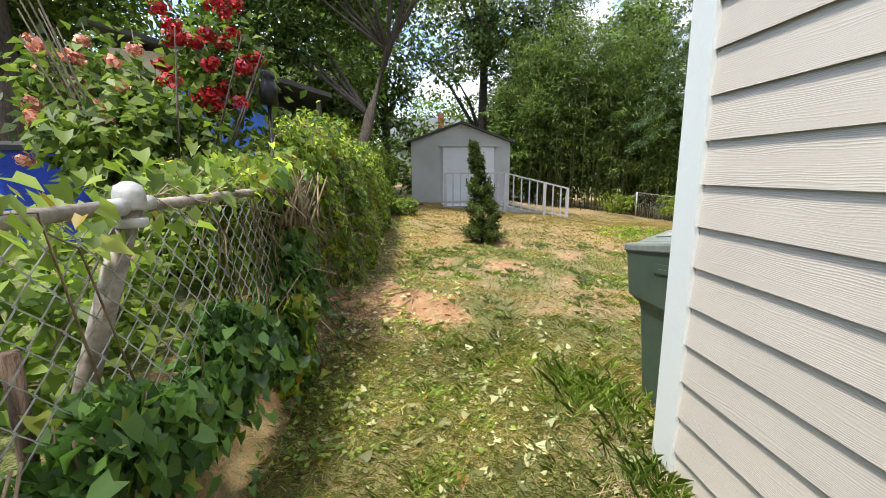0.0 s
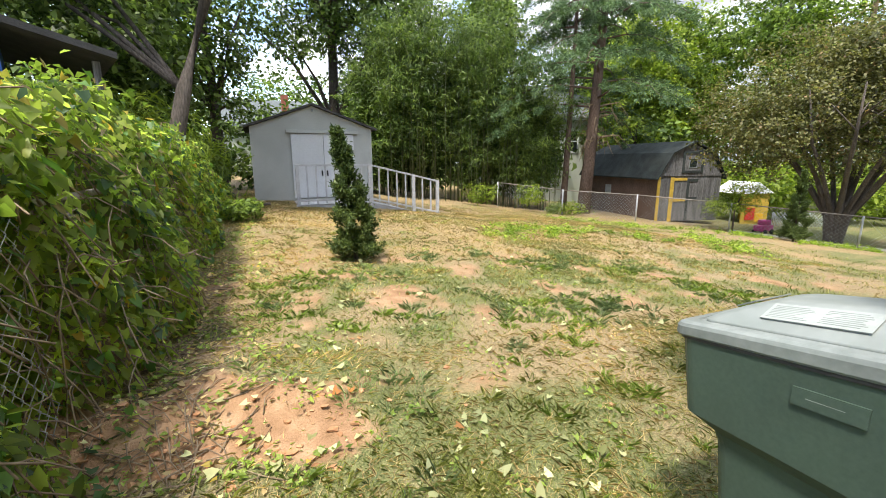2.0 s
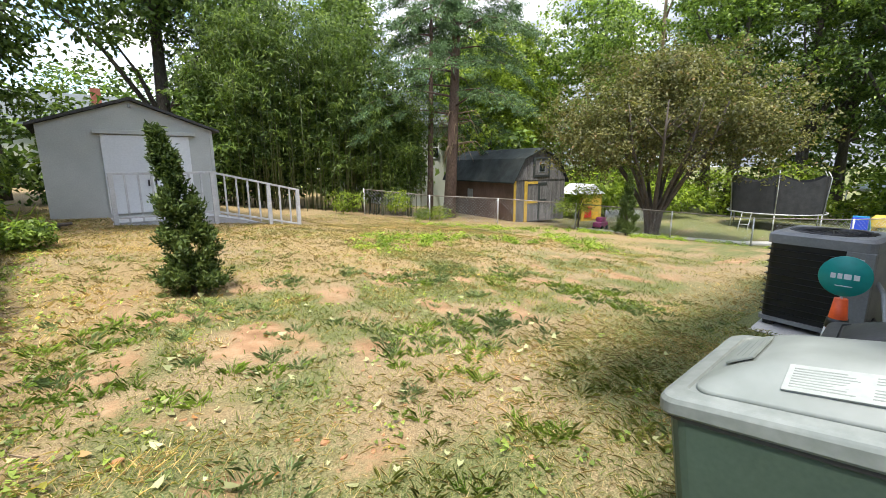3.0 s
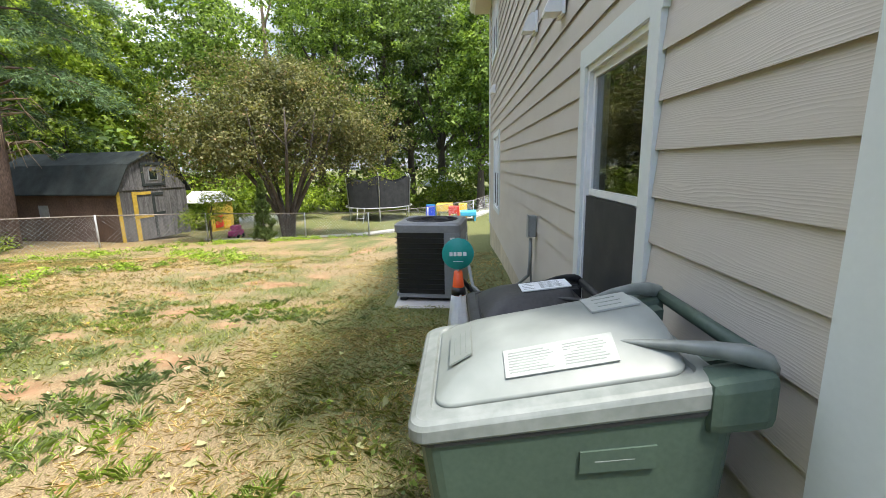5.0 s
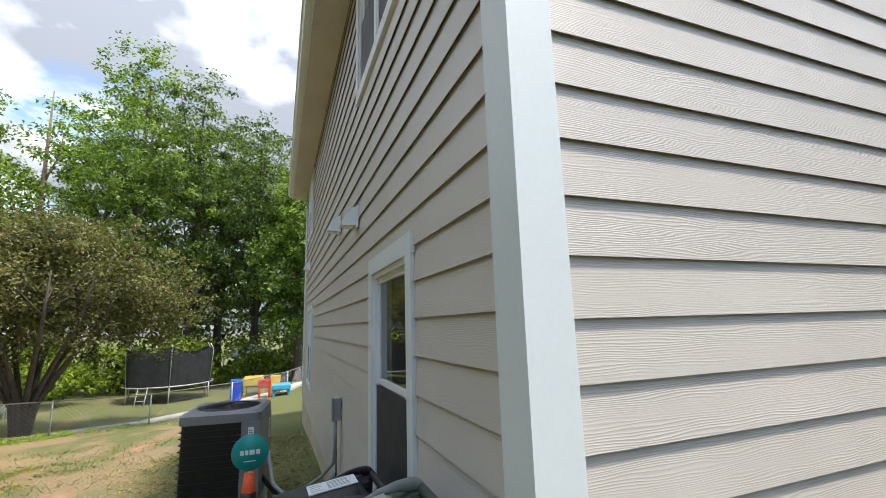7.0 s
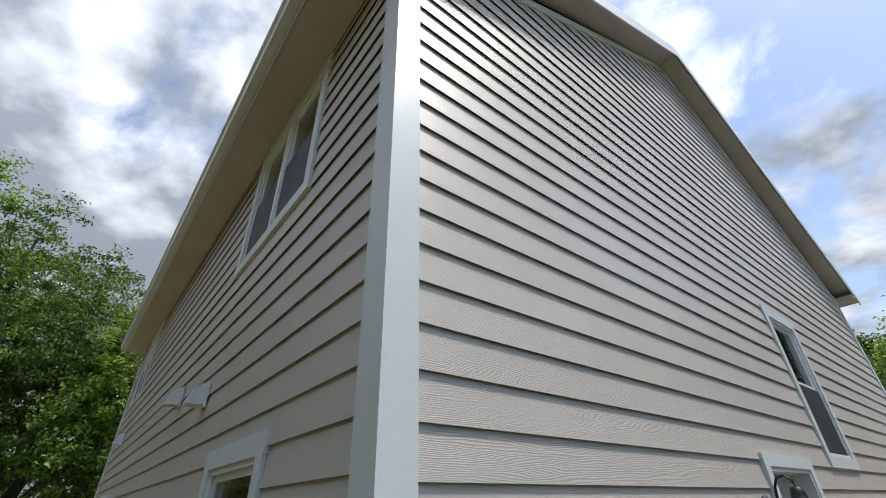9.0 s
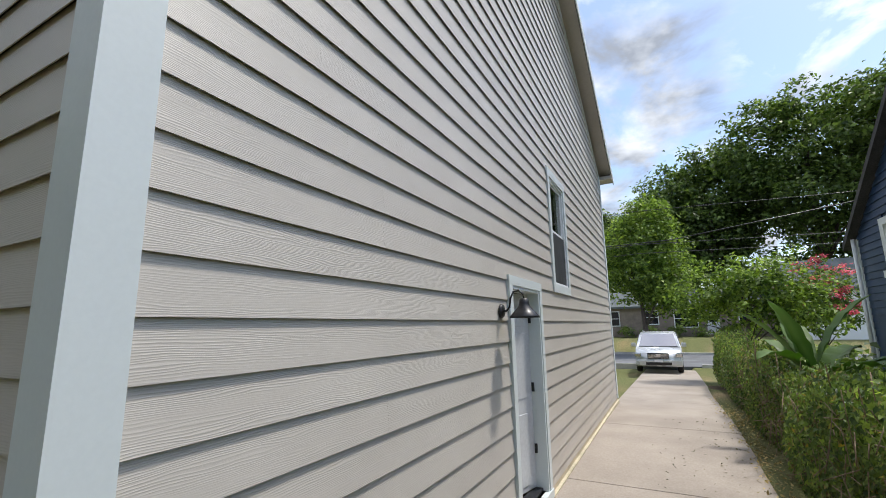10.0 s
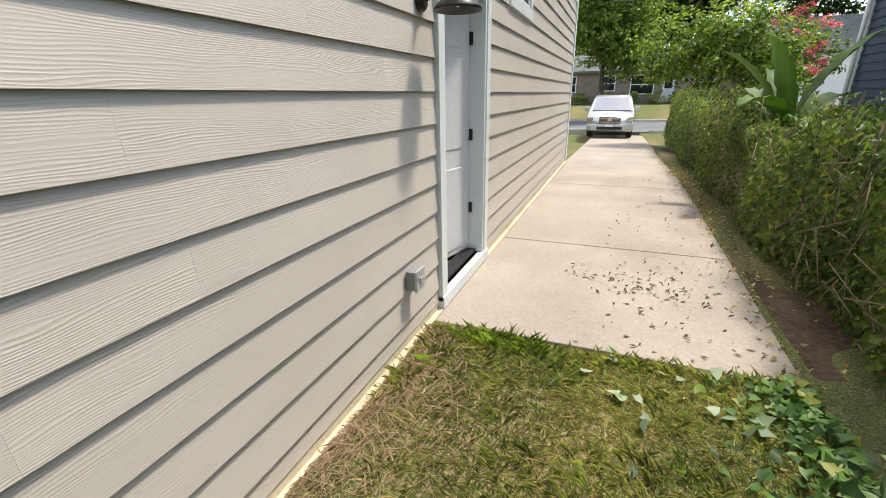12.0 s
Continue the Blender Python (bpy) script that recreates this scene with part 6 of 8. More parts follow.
# ---- the grey shed with its deck and ramp ----
SY, SX0, SX1 = 13.6, -1.25, 2.22
sb = 0.34
shed = thing("garden_shed", "grey painted gable shed with white double doors", "shed")
wall_b = bmesh.new()
mid = (SX0 + SX1) / 2
pr = [(SX0, sb - 0.3), (SX1, sb - 0.3), (SX1, 2.60), (mid, 3.22), (SX0, 2.60)]
f0 = [wall_b.verts.new((x, SY, z)) for x, z in pr]
f1 = [wall_b.verts.new((x, SY + 3.0, z)) for x, z in pr]
wall_b.faces.new(f0); wall_b.faces.new(list(reversed(f1)))
for k in range(5):
    wall_b.faces.new((f0[k], f1[k], f1[(k + 1) % 5], f0[(k + 1) % 5]))
part("wall", wall_b, SHED_GREY, shed)
for s in (-1, 1):
    xe = SX0 - 0.16 if s < 0 else SX1 + 0.16
    rb = bmesh.new()
    sl = (3.22 - 2.60) / (mid - SX0)
    ze = 2.60 - sl * 0.16
    vs = [rb.verts.new((x, y, z)) for y in (SY - 0.12, SY + 3.12) for x, z in ((xe, ze + 0.015), (mid, 3.235), (mid, 3.30), (xe, ze + 0.075))]
    for f in ((0, 1, 2, 3), (7, 6, 5, 4), (0, 4, 5, 1), (1, 5, 6, 2), (2, 6, 7, 3), (3, 7, 4, 0)):
        rb.faces.new([vs[k] for k in f])
    part("roof", rb, SHINGLE, shed)
for a, b in ((-0.165, 0.743), (0.757, 1.655)):
    dl = part("door", boxes((a, b, SY - 0.045, SY - 0.002, 0.56, 2.42), bevel=0.006), SHED_DOOR, shed, "white shed door")
    part("door_rail", boxes((a + 0.04, b - 0.04, SY - 0.056, SY - 0.046, 1.42, 1.50)), SHED_DOOR, dl)
    part("handle", boxes((b - 0.09 if a < 0 else a + 0.05, b - 0.05 if a < 0 else a + 0.09, SY - 0.08, SY - 0.046, 1.2, 1.36), bevel=0.005), BLACK_METAL, dl)
part("door_track", boxes((-0.30, 1.80, SY - 0.10, SY - 0.002, 2.44, 2.53), bevel=0.01), SHED_GREY, shed)
part("trim_board", boxes((SX0 - 0.005, SX0 + 0.07, SY - 0.012, SY - 0.001, sb, 2.58)), SHED_GREY, shed)
part("trim_board", boxes((SX1 - 0.07, SX1 + 0.005, SY - 0.012, SY - 0.001, sb, 2.58)), SHED_GREY, shed)
part("sill_beam", boxes((SX0 - 0.02, SX1 + 0.02, SY - 0.03, SY - 0.001, sb - 0.2, sb + 0.06)), SHED_GREY, shed)
part("bulkhead_lamp", boxes((mid - 0.03, mid + 0.03, SY - 0.05, SY - 0.002, 3.06, 3.14), bevel=0.01), BOX_GREY, shed)
deck = thing("deck_ramp", "grey timber deck and ramp with a baluster railing", "ramp")
DYF = SY - 1.35
for k in range(10):
    y = SY - 0.12 - k * 0.137
    part("deck_board", boxes((-0.20, 1.80, y - 0.13, y, 0.46, 0.49), bevel=0.004), DECK, deck)
part("rim_joist", boxes((-0.20, 1.80, DYF - 0.16, DYF - 0.12, 0.30, 0.455)), DECK, deck)
part("rim_joist", boxes((-0.24, -0.205, DYF - 0.16, SY - 0.1, 0.30, 0.455)), DECK, deck)
for x in (-0.1, 1.7):
    part("deck_post", boxes((x - 0.045, x + 0.045, DYF - 0.11, DYF - 0.02, 0.0, 0.299)), DECK, deck)
RX = 3.95


def rampz(x):
    return 0.46 - (x - 1.80) / (RX - 1.80) * 0.44 - 0.10 * (x - 1.8) / 2.75


for k in range(19):
    x = 1.82 + k * 0.144
    z = rampz(x)
    bm = boxes((x, x + 0.138, DYF - 0.10, SY - 0.12, z - 0.03, z))
    for v in bm.verts:
        v.co.z += rampz(v.co.x) - z
    part("ramp_board", bm, DECK, deck)
for y in (DYF - 0.15, SY - 0.11):
    bm = boxes((1.80, RX, y, y + 0.04, -0.16, 0.0))
    for v in bm.verts:
        v.co.z += rampz(v.co.x) + 0.02
    part("stringer", bm, DECK, deck)
for x0, x1, posts in ((-0.18, 1.76, (-0.18, 1.76)), (1.76, RX - 0.1, (3.05, RX - 0.14))):
    for x in posts:
        z = 0.30 if x < 1.8 else rampz(x) - 0.14
        part("rail_post", boxes((x - 0.045, x + 0.045, DYF - 0.245, DYF - 0.165, z, z + 1.26 if x < 1.8 else rampz(x) + 1.06), bevel=0.005), DECK, deck)
    for lo, nm in ((1.05, "top_rail"), (0.12, "bottom_rail")):
        bm = boxes((x0, x1, DYF - 0.235, DYF - 0.18, lo, lo + 0.05), bevel=0.004)
        if x0 > 1:
            for v in bm.verts:
                v.co.z += rampz(v.co.x) - 0.01
        else:
            for v in bm.verts:
                v.co.z += 0.46
        part(nm, bm, DECK, deck)
    n = int((x1 - x0) / 0.235)
    for k in range(1, n):
        x = x0 + (x1 - x0) * k / n
        if any(abs(x - p) < 0.06 for p in posts):
            continue
        z = 0.46 if x < 1.78 else rampz(x)
        part("baluster", boxes((x - 0.019, x + 0.019, DYF - 0.228, DYF - 0.19, z + 0.05, z + 1.06)), DECK, deck)

# ---- the old barn shed ----
barn = thing("old_barn", "weathered grey barn shed with yellow door frame and gambrel roof", "barn", at=(15.35, 14.05, -1.15), turn=-11)
BW, BL = 3.3, 6.6
gp = [(0, 0), (BW, 0), (BW, 2.05), (BW - 0.55, 2.98), (BW / 2, 3.50), (0.55, 2.98), (0, 2.05)]
side_b = bmesh.new()
fr = [side_b.verts.new((x, 0.05, z)) for x, z in gp]
bk = [side_b.verts.new((x, BL, z)) for x, z in gp]
side_b.faces.new(fr); side_b.faces.new(list(reversed(bk)))
for k in range(7):
    side_b.faces.new((fr[k], bk[k], bk[(k + 1) % 7], fr[(k + 1) % 7]))
part("wall", side_b, BARN_SIDE, barn, "brown panelled side wall")


def gamb(x):
    x = min(x, BW - x)
    return 2.05 + x / 0.55 * 0.93 if x < 0.55 else 2.98 + (x - 0.55) / (BW / 2 - 0.55) * 0.52


nb = 22
for k in range(nb):
    a, b = BW * k / nb + 0.002, BW * (k + 1) / nb - 0.004
    bm = bmesh.new()
    vs = [bm.verts.new((x, y, z)) for y in (0.02 + 0.006 * (k % 2), 0.049) for x, z in ((a, 0.0), (b, 0.0), (b, gamb(b)), (a, gamb(a)))]
    for f in ((0, 1, 2, 3), (7, 6, 5, 4), (0, 4, 5, 1), (1, 5, 6, 2), (2, 6, 7, 3), (3, 7, 4, 0)):
        bm.faces.new([vs[i] for i in f])
    part("board", bm, BARN_WOOD, barn)
edge = [(-0.15, 1.90), (0.52, 3.03), (BW / 2, 3.56), (BW - 0.52, 3.03), (BW + 0.15, 1.90)]
for p, q in zip(edge, edge[1:]):
    bm = bmesh.new()
    vs = [bm.verts.new((x, y, z + o)) for y in (-0.12, BL + 0.1) for x, z, o in ((*p, 0), (*q, 0), (*q, 0.06), (*p, 0.06))]
    for f in ((0, 1, 2, 3), (7, 6, 5, 4), (0, 4, 5, 1), (1, 5, 6, 2), (2, 6, 7, 3), (3, 7, 4, 0)):
        bm.faces.new([vs[i] for i in f])
    part("roof", bm, BARN_ROOF, barn)
bd = part("door", boxes((0.62, 2.0, -0.03, 0.012, 0.05, 1.98)), BARN_WOOD, barn, "grey plank door")
for r in ((0.56, 0.74, 0.0, 2.0), (0.74, 1.40, 1.86, 1.98), (0.74, 1.40, 0.92, 1.03)):
    part("yellow_frame", boxes((r[0], r[1], -0.06, -0.031, r[2], r[3])), YELLOW, bd, "yellow painted frame board")
part("dark_stile", boxes((1.44, 1.56, -0.055, -0.031, 0.05, 1.92)), BARN_ROOF, bd, "blackened door stile")
part("dark_rail", boxes((1.56, 2.0, -0.055, -0.031, 1.80, 1.92)), BARN_ROOF, bd)
part("dark_rail", boxes((1.56, 2.0, -0.055, -0.031, 1.0, 1.1)), BARN_ROOF, bd)
part("corner_board", boxes((-0.06, 0.06, -0.03, 0.018, 0.0, 2.03)), YELLOW, barn, "yellow corner board")
part("cross_board", boxes((0.05, BW - 0.05, -0.012, 0.018, 2.06, 2.18)), BARN_WOOD, barn)
lw = part("loft_hatch", boxes((1.14, 2.16, -0.02, 0.017, 2.24, 3.12)), BARN_WOOD, barn)
for r in ((1.10, 1.22, 2.20, 3.14), (2.08, 2.20, 2.20, 3.14), (1.22, 2.08, 2.20, 2.30), (1.22, 2.08, 3.04, 3.14)):
    part("hatch_frame", boxes((r[0], r[1], -0.05, -0.021, r[2], r[3]), bevel=0.006), BARN_ROOF, lw, "blackened hatch frame board")
part("loft_window", boxes((1.44, 1.86, -0.04, -0.021, 2.42, 2.86)), BOX_GREY, lw)
part("loft_pane", boxes((1.48, 1.82, -0.046, -0.041, 2.46, 2.82)), CAR_GLASS, lw)
part("side_window", boxes((-0.03, -0.001, 3.6, 4.1, 1.0, 1.5)), BOX_GREY, barn)

# ---- far chain-link fence, path and play things ----
ff = thing("far_fence", "galvanised chain-link fence across the far yard", "fence")
FP = [(8.8, 17.0), (11.0, 15.2), (13.1, 13.1), (15.2, 10.6), (17.4, 7.6), (19.0, 5.2), (21.2, 2.6), (24.0, 0.2), (27.5, -1.6)]
for k, (x, y) in enumerate(FP):
    z = gz(x, y)
    tubes("post", [([(x, y, z - 0.1), (x, y, z + 1.12)], 0.03)], GALV, ff, seg=8)
for p, q in zip(FP, FP[1:]):
    tubes("rail", [([(*p, gz(*p) + 1.09), (*q, gz(*q) + 1.09)], 0.022)], RUSTY, ff, seg=6)
    v, f = [], []
    L = math.dist(p, q)
    n = int(L / 0.14)
    for i in range(n):
        for sgn in (-1, 1):
            path = []
            for j in range(9):
                t = min(1, max(0, (i + sgn * j * 0.95) / n)) if sgn > 0 else min(1, max(0, (i + 8 * 0.95 - j * 0.95) / n))
                x, y = p[0] + (q[0] - p[0]) * t, p[1] + (q[1] - p[1]) * t
                path.append((x, y, gz(x, y) + 0.04 + 1.04 * j / 8))
            tube_into(v, f, [path[0], path[4], path[8]], 0.0028, 3)
    link_mesh("wire_mesh", v, f, GALV, ff)
walkway = tagged(new("garden_path"), "pale concrete path running along the far fence", "path", kind="structure")
for k, ((x0, y0), (x1, y1)) in enumerate(((p, q) for p, q in zip(FP[3:], FP[4:]))):
    bm = bmesh.new()
    w = Vector((y0 - y1, x1 - x0, 0)).normalized() * 0.5
    off = w * 1.6
    vs = []
    for x, y in ((x0, y0), (x1, y1)):
        for s in (-1, 1):
            p = Vector((x, y, 0)) + off + w * s
            for h in (-0.1, 0.05):
                vs.append(bm.verts.new((p.x, p.y, gz(p.x, p.y) + h)))
    for f in ((0, 1, 3, 2), (4, 6, 7, 5), (0, 4, 5, 1), (2, 3, 7, 6), (1, 5, 7, 3), (0, 2, 6, 4)):
        bm.faces.new([vs[i] for i in f])
    part("slab", bm, PALE_CONC, walkway)
tramp = thing("trampoline", "black trampoline with sagging safety net", "trampoline", at=(27.0, 6.2, gz(27, 6.2)))
TR = 2.1
cir = [(TR * math.cos(a * math.pi / 16), TR * math.sin(a * math.pi / 16)) for a in range(33)]
tubes("frame_ring", [([(x, y, 0.85) for x, y in cir], 0.035)], GALV, tramp, seg=6)
lathe("mat", [(0.0, 0.84), (TR - 0.1, 0.84), (TR - 0.1, 0.86), (0.0, 0.86)], NET, tramp, seg=32)
for k in range(6):
    a = k * math.pi / 3 + 0.2
    x, y = TR * math.cos(a), TR * math.sin(a)
    tubes("leg", [([(x, y, 0), (x, y, 0.85)], 0.03)], GALV, tramp, seg=6)
    tubes("net_pole", [([(x * 1.02, y * 1.02, 0.85), (x * 1.08, y * 1.08, 2.6), (x * 1.0, y * 1.0, 2.9)], 0.022)], GALV, tramp, seg=6)
nv, nf = [], []
for k in range(49):
    a = k * math.pi / 24
    sag = 0.35 * abs(math.sin(3 * (a - 0.2)))
    for z in (0.9, 1.7, 2.75 - sag):
        r = TR * (1.0 - 0.06 * math.sin(3 * (a - 0.2)) ** 2)
        nv.append((r * math.cos(a), r * math.sin(a), z))
for k in range(48):
    for j in range(2):
        nf.append((k * 3 + j, k * 3 + 3 + j, k * 3 + 4 + j, k * 3 + 1 + j))
net = link_mesh("safety_net", nv, nf, NET, tramp)
sol = net.modifiers.new("thick", "SOLIDIFY"); sol.thickness = 0.01
tubes("ladder", [([(-TR - 0.5, 0.5, 0), (-TR, 0.5, 0.9)], 0.02), ([(-TR - 0.5, 0.9, 0), (-TR, 0.9, 0.9)], 0.02), ([(-TR - 0.33, 0.5, 0.3), (-TR - 0.33, 0.9, 0.3)], 0.02), ([(-TR - 0.17, 0.5, 0.6), (-TR - 0.17, 0.9, 0.6)], 0.02)], GALV, tramp, seg=6)
tent = thing("canopy_tent", "small white pop-up canopy on the far lawn", "canopy", at=(34.0, 2.6, gz(34, 2.6)))
lathe("canopy", [(1.75, 1.75), (1.75, 1.95), (0.1, 2.6), (0.0, 2.62)], CANVAS, tent, seg=4)
for s, t in ((-1, 0), (1, 0), (0, 1), (0, -1)):
    tubes("leg", [([(s * 1.7, t * 1.7, 0), (s * 1.7, t * 1.7, 1.9)], 0.03)], GALV, tent, seg=6)
slide = thing("play_slide", "sky-blue plastic toddler slide", "slide", at=(23.4, 2.6, gz(23.4, 2.6)))
part("chute", loft([[(0, -0.25, 1.0), (0, 0.25, 1.0), (0, 0.25, 1.06), (0, -0.25, 1.06)], [(0.6, -0.25, 0.75), (0.6, 0.25, 0.75), (0.6, 0.25, 0.82), (0.6, -0.25, 0.82)], [(1.6, -0.25, 0.1), (1.6, 0.25, 0.1), (1.6, 0.25, 0.18), (1.6, -0.25, 0.18)]]), SKY_PL, slide)
part("ladder", boxes((-0.35, -0.05, -0.25, 0.25, 0.0, 1.0), bevel=0.03), BLUE_PL, slide)
for nm, lb, x, y, sx, sy, sz, mt in (("toy_table", "tan wooden play table", 25.4, 1.9, 0.8, 0.5, 0.9, YELLOW), ("toy_car", "red plastic ride-on toy", 23.2, 1.3, 0.28, 0.3, 0.9, RED_PL), ("toy_chair", "yellow plastic toy chair", 24.6, 0.8, 0.25, 0.25, 0.9, YELLOW_PL),
                                    ("water_table", "sky-blue and tan water play table", 23.6, 0.5, 0.6, 0.45, 0.55, SKY_PL), ("play_bench", "dark blue play bench", 26.2, 0.6, 1.5, 0.3, 0.6, BLACK_METAL)):
    t = thing(nm, lb, "toy", at=(x, y, gz(x, y)))
    part("top", boxes((-sx, sx, -sy, sy, sz * 0.55, sz), bevel=0.05), mt, t)
    for s, u in ((-1, -1), (-1, 1), (1, -1), (1, 1)):
        part("leg", boxes((s * sx * 0.8 - 0.05, s * sx * 0.8 + 0.05, u * sy * 0.8 - 0.05, u * sy * 0.8 + 0.05, 0, sz * 0.549)), mt, t)
playhouse = thing("playhouse", "small playhouse with a white roof and orange panels", "playhouse", at=(20.6, 13.6, gz(20.6, 13.6)), turn=-15)
part("roof", loft([[(-0.2, -0.1, 1.5), (1.6, -0.1, 1.5), (0.7, -0.1, 2.05)], [(-0.2, 1.8, 1.5), (1.6, 1.8, 1.5), (0.7, 1.8, 2.05)]]), CANVAS, playhouse)
part("panel", boxes((0, 1.4, 0, 0.06, 0.0, 1.5)), YELLOW, playhouse)
part("panel", boxes((0.2, 0.7, -0.05, -0.001, 0.2, 0.8), bevel=0.02), RED_PL, playhouse)
part("panel", boxes((0.75, 1.2, -0.05, -0.001, 0.1, 0.5), bevel=0.02), YELLOW_PL, playhouse)
part("side", boxes((1.4, 1.46, 0.0, 1.7, 0, 1.5)), YELLOW, playhouse)
lat = thing("lattice_panel", "white wooden lattice panel by the fence", "lattice", at=(20.4, 11.0, gz(20.4, 11)), turn=-40)
for k in range(16):
    for s in (-1, 1):
        x = -1.0 + k * 0.13
        tubes("slat", [([(x, 0.01 * s, 0.3), (min(1.0, max(-1.0, x + s * 0.5)), 0.01 * s, 0.9)], 0.018)], CANVAS, lat, seg=4)
pinkt = thing("pink_toy_car", "pink plastic toddler car by the fence", "toy car", at=(18.0, 11.0, gz(18, 11)))
part("body", boxes((-0.35, 0.35, -0.2, 0.2, 0.12, 0.36), (-0.15, 0.2, -0.18, 0.18, 0.36, 0.58), bevel=0.05), PINK_PL, pinkt)
for s, u in ((-1, -1), (-1, 1), (1, -1), (1, 1)):
    w = lathe("wheel", [(0.0, -0.03), (0.1, -0.03), (0.1, 0.03), (0.0, 0.03)], RUBBER, pinkt, seg=12)
    w.matrix_basis = pose(s * 0.22, u * 0.21, 0.1, 90, 0, 0)


# ---- houses round about ----
def simple_house(label, x0, x1, y0, y1, zb, ze, zr, along_x, wall_mat, roof_mat, wins, group="", chimney=None):
    """A plain gabled house with set-in windows. wins: side ('s' faces +y, 'n' faces -y, 'w' faces -x), u0, u1, z0, z1."""
    h = thing("house", label, "house", group)
    part("wall", boxes((x0, x1, y0, y1, zb - 0.6, ze)), wall_mat, h)
    o = 0.35
    bm = bmesh.new()
    if along_x:
        m = (y0 + y1) / 2
        tri = [[bm.verts.new((x, y, z)) for y, z in ((y0 - o, ze - 0.1), (y1 + o, ze - 0.1), (y1 + o, ze + 0.08), (m, zr), (y0 - o, ze + 0.08))] for x in (x0 - o, x1 + o)]
    else:
        m = (x0 + x1) / 2
        tri = [[bm.verts.new((x, y, z)) for x, z in ((x0 - o, ze - 0.1), (x1 + o, ze - 0.1), (x1 + o, ze + 0.08), (m, zr), (x0 - o, ze + 0.08))] for y in (y0 - o, y1 + o)]
    bm.faces.new(tri[0]); bm.faces.new(list(reversed(tri[1])))
    for k in range(5):
        bm.faces.new((tri[0][k], tri[1][k], tri[1][(k + 1) % 5], tri[0][(k + 1) % 5]))
    part("roof", bm, roof_mat, h)
    for sd, u0, u1, z0, z1 in wins:
        def bx(d0, d1, a, b, c, e):
            if sd == "s":
                return (a, b, y1 + d0, y1 + d1, c, e)
            if sd == "n":
                return (a, b, y0 - d1, y0 - d0, c, e)
            return (x0 - d1, x0 - d0, a, b, c, e)
        w = part("window", boxes(bx(0.001, 0.06, u0 - 0.08, u0, z0, z1), bx(0.001, 0.06, u1, u1 + 0.08, z0, z1), bx(0.001, 0.06, u0 - 0.08, u1 + 0.08, z1, z1 + 0.08), bx(0.001, 0.06, u0 - 0.08, u1 + 0.08, z0 - 0.08, z0), bx(0.001, 0.04, u0, u1, (z0 + z1) / 2 - 0.03, (z0 + z1) / 2 + 0.03)), VINYL, h)
        part("pane", boxes(bx(0.001, 0.02, u0, u1, z0, z1)), CAR_GLASS, w)
    if chimney:
        part("chimney", boxes(chimney, bevel=0.01), BRICK, h, "red brick chimney")
    return h


simple_house("low tan ranch house across the street", -13, 6, -52, -45, 0.7, 3.3, 5.0, True, HOUSE_TAN, GREY_ROOF,
             (("s", -0.2, 0.9, 1.7, 2.9), ("s", -3.4, -1.6, 1.4, 2.9), ("s", -8.0, -6.6, 1.6, 2.9), ("s", 3.2, 4.4, 1.6, 2.9)))
ranch_door = thing("front_door", "white panelled front door of the ranch house", "door", at=(-4.6, -44.99, 0.7))
part("leaf", boxes((-0.5, 0.5, 0.0, 0.05, 0.0, 2.1), bevel=0.01), SHED_DOOR, ranch_door)
part("pane", boxes((-0.3, 0.3, 0.051, 0.06, 1.1, 1.9)), CAR_GLASS, ranch_door)
simple_house("pale house with a dark grey roof down the street", -17, -10, -47, -41, 0.7, 4.0, 6.6, True, VINYL, GREY_ROOF, (("s", -12.4, -11.2, 2.0, 3.4),))
simple_house("pale green clapboard house behind the pines", 15.6, 23, 25.0, 32, -0.8, 4.4, 7.0, True, PALE_SIDE, GREY_ROOF, (("n", 16.6, 17.4, 2.2, 3.6), ("n", 19, 19.8, 2.2, 3.6)))
simple_house("distant house with a grey roof and brick chimney", -3.5, 3.2, 36, 40, 0.5, 4.2, 6.3, True, PALE_SIDE, GREY_ROOF, (), "", (1.0, 1.5, 36.2, 36.8, 4.4, 6.5))

# navy neighbour
NX, NY0, NY1 = -4.62, -10.4, -2.6
navy = thing("navy_house", "navy blue clapboard house with white trim", "house")
NRZ, NE = 6.0, 3.35
nm_ = (NY0 + NY1) / 2


def navy_top(y):
    return NE + (NRZ - NE) * (1 - abs(y - nm_) / (nm_ - NY0))


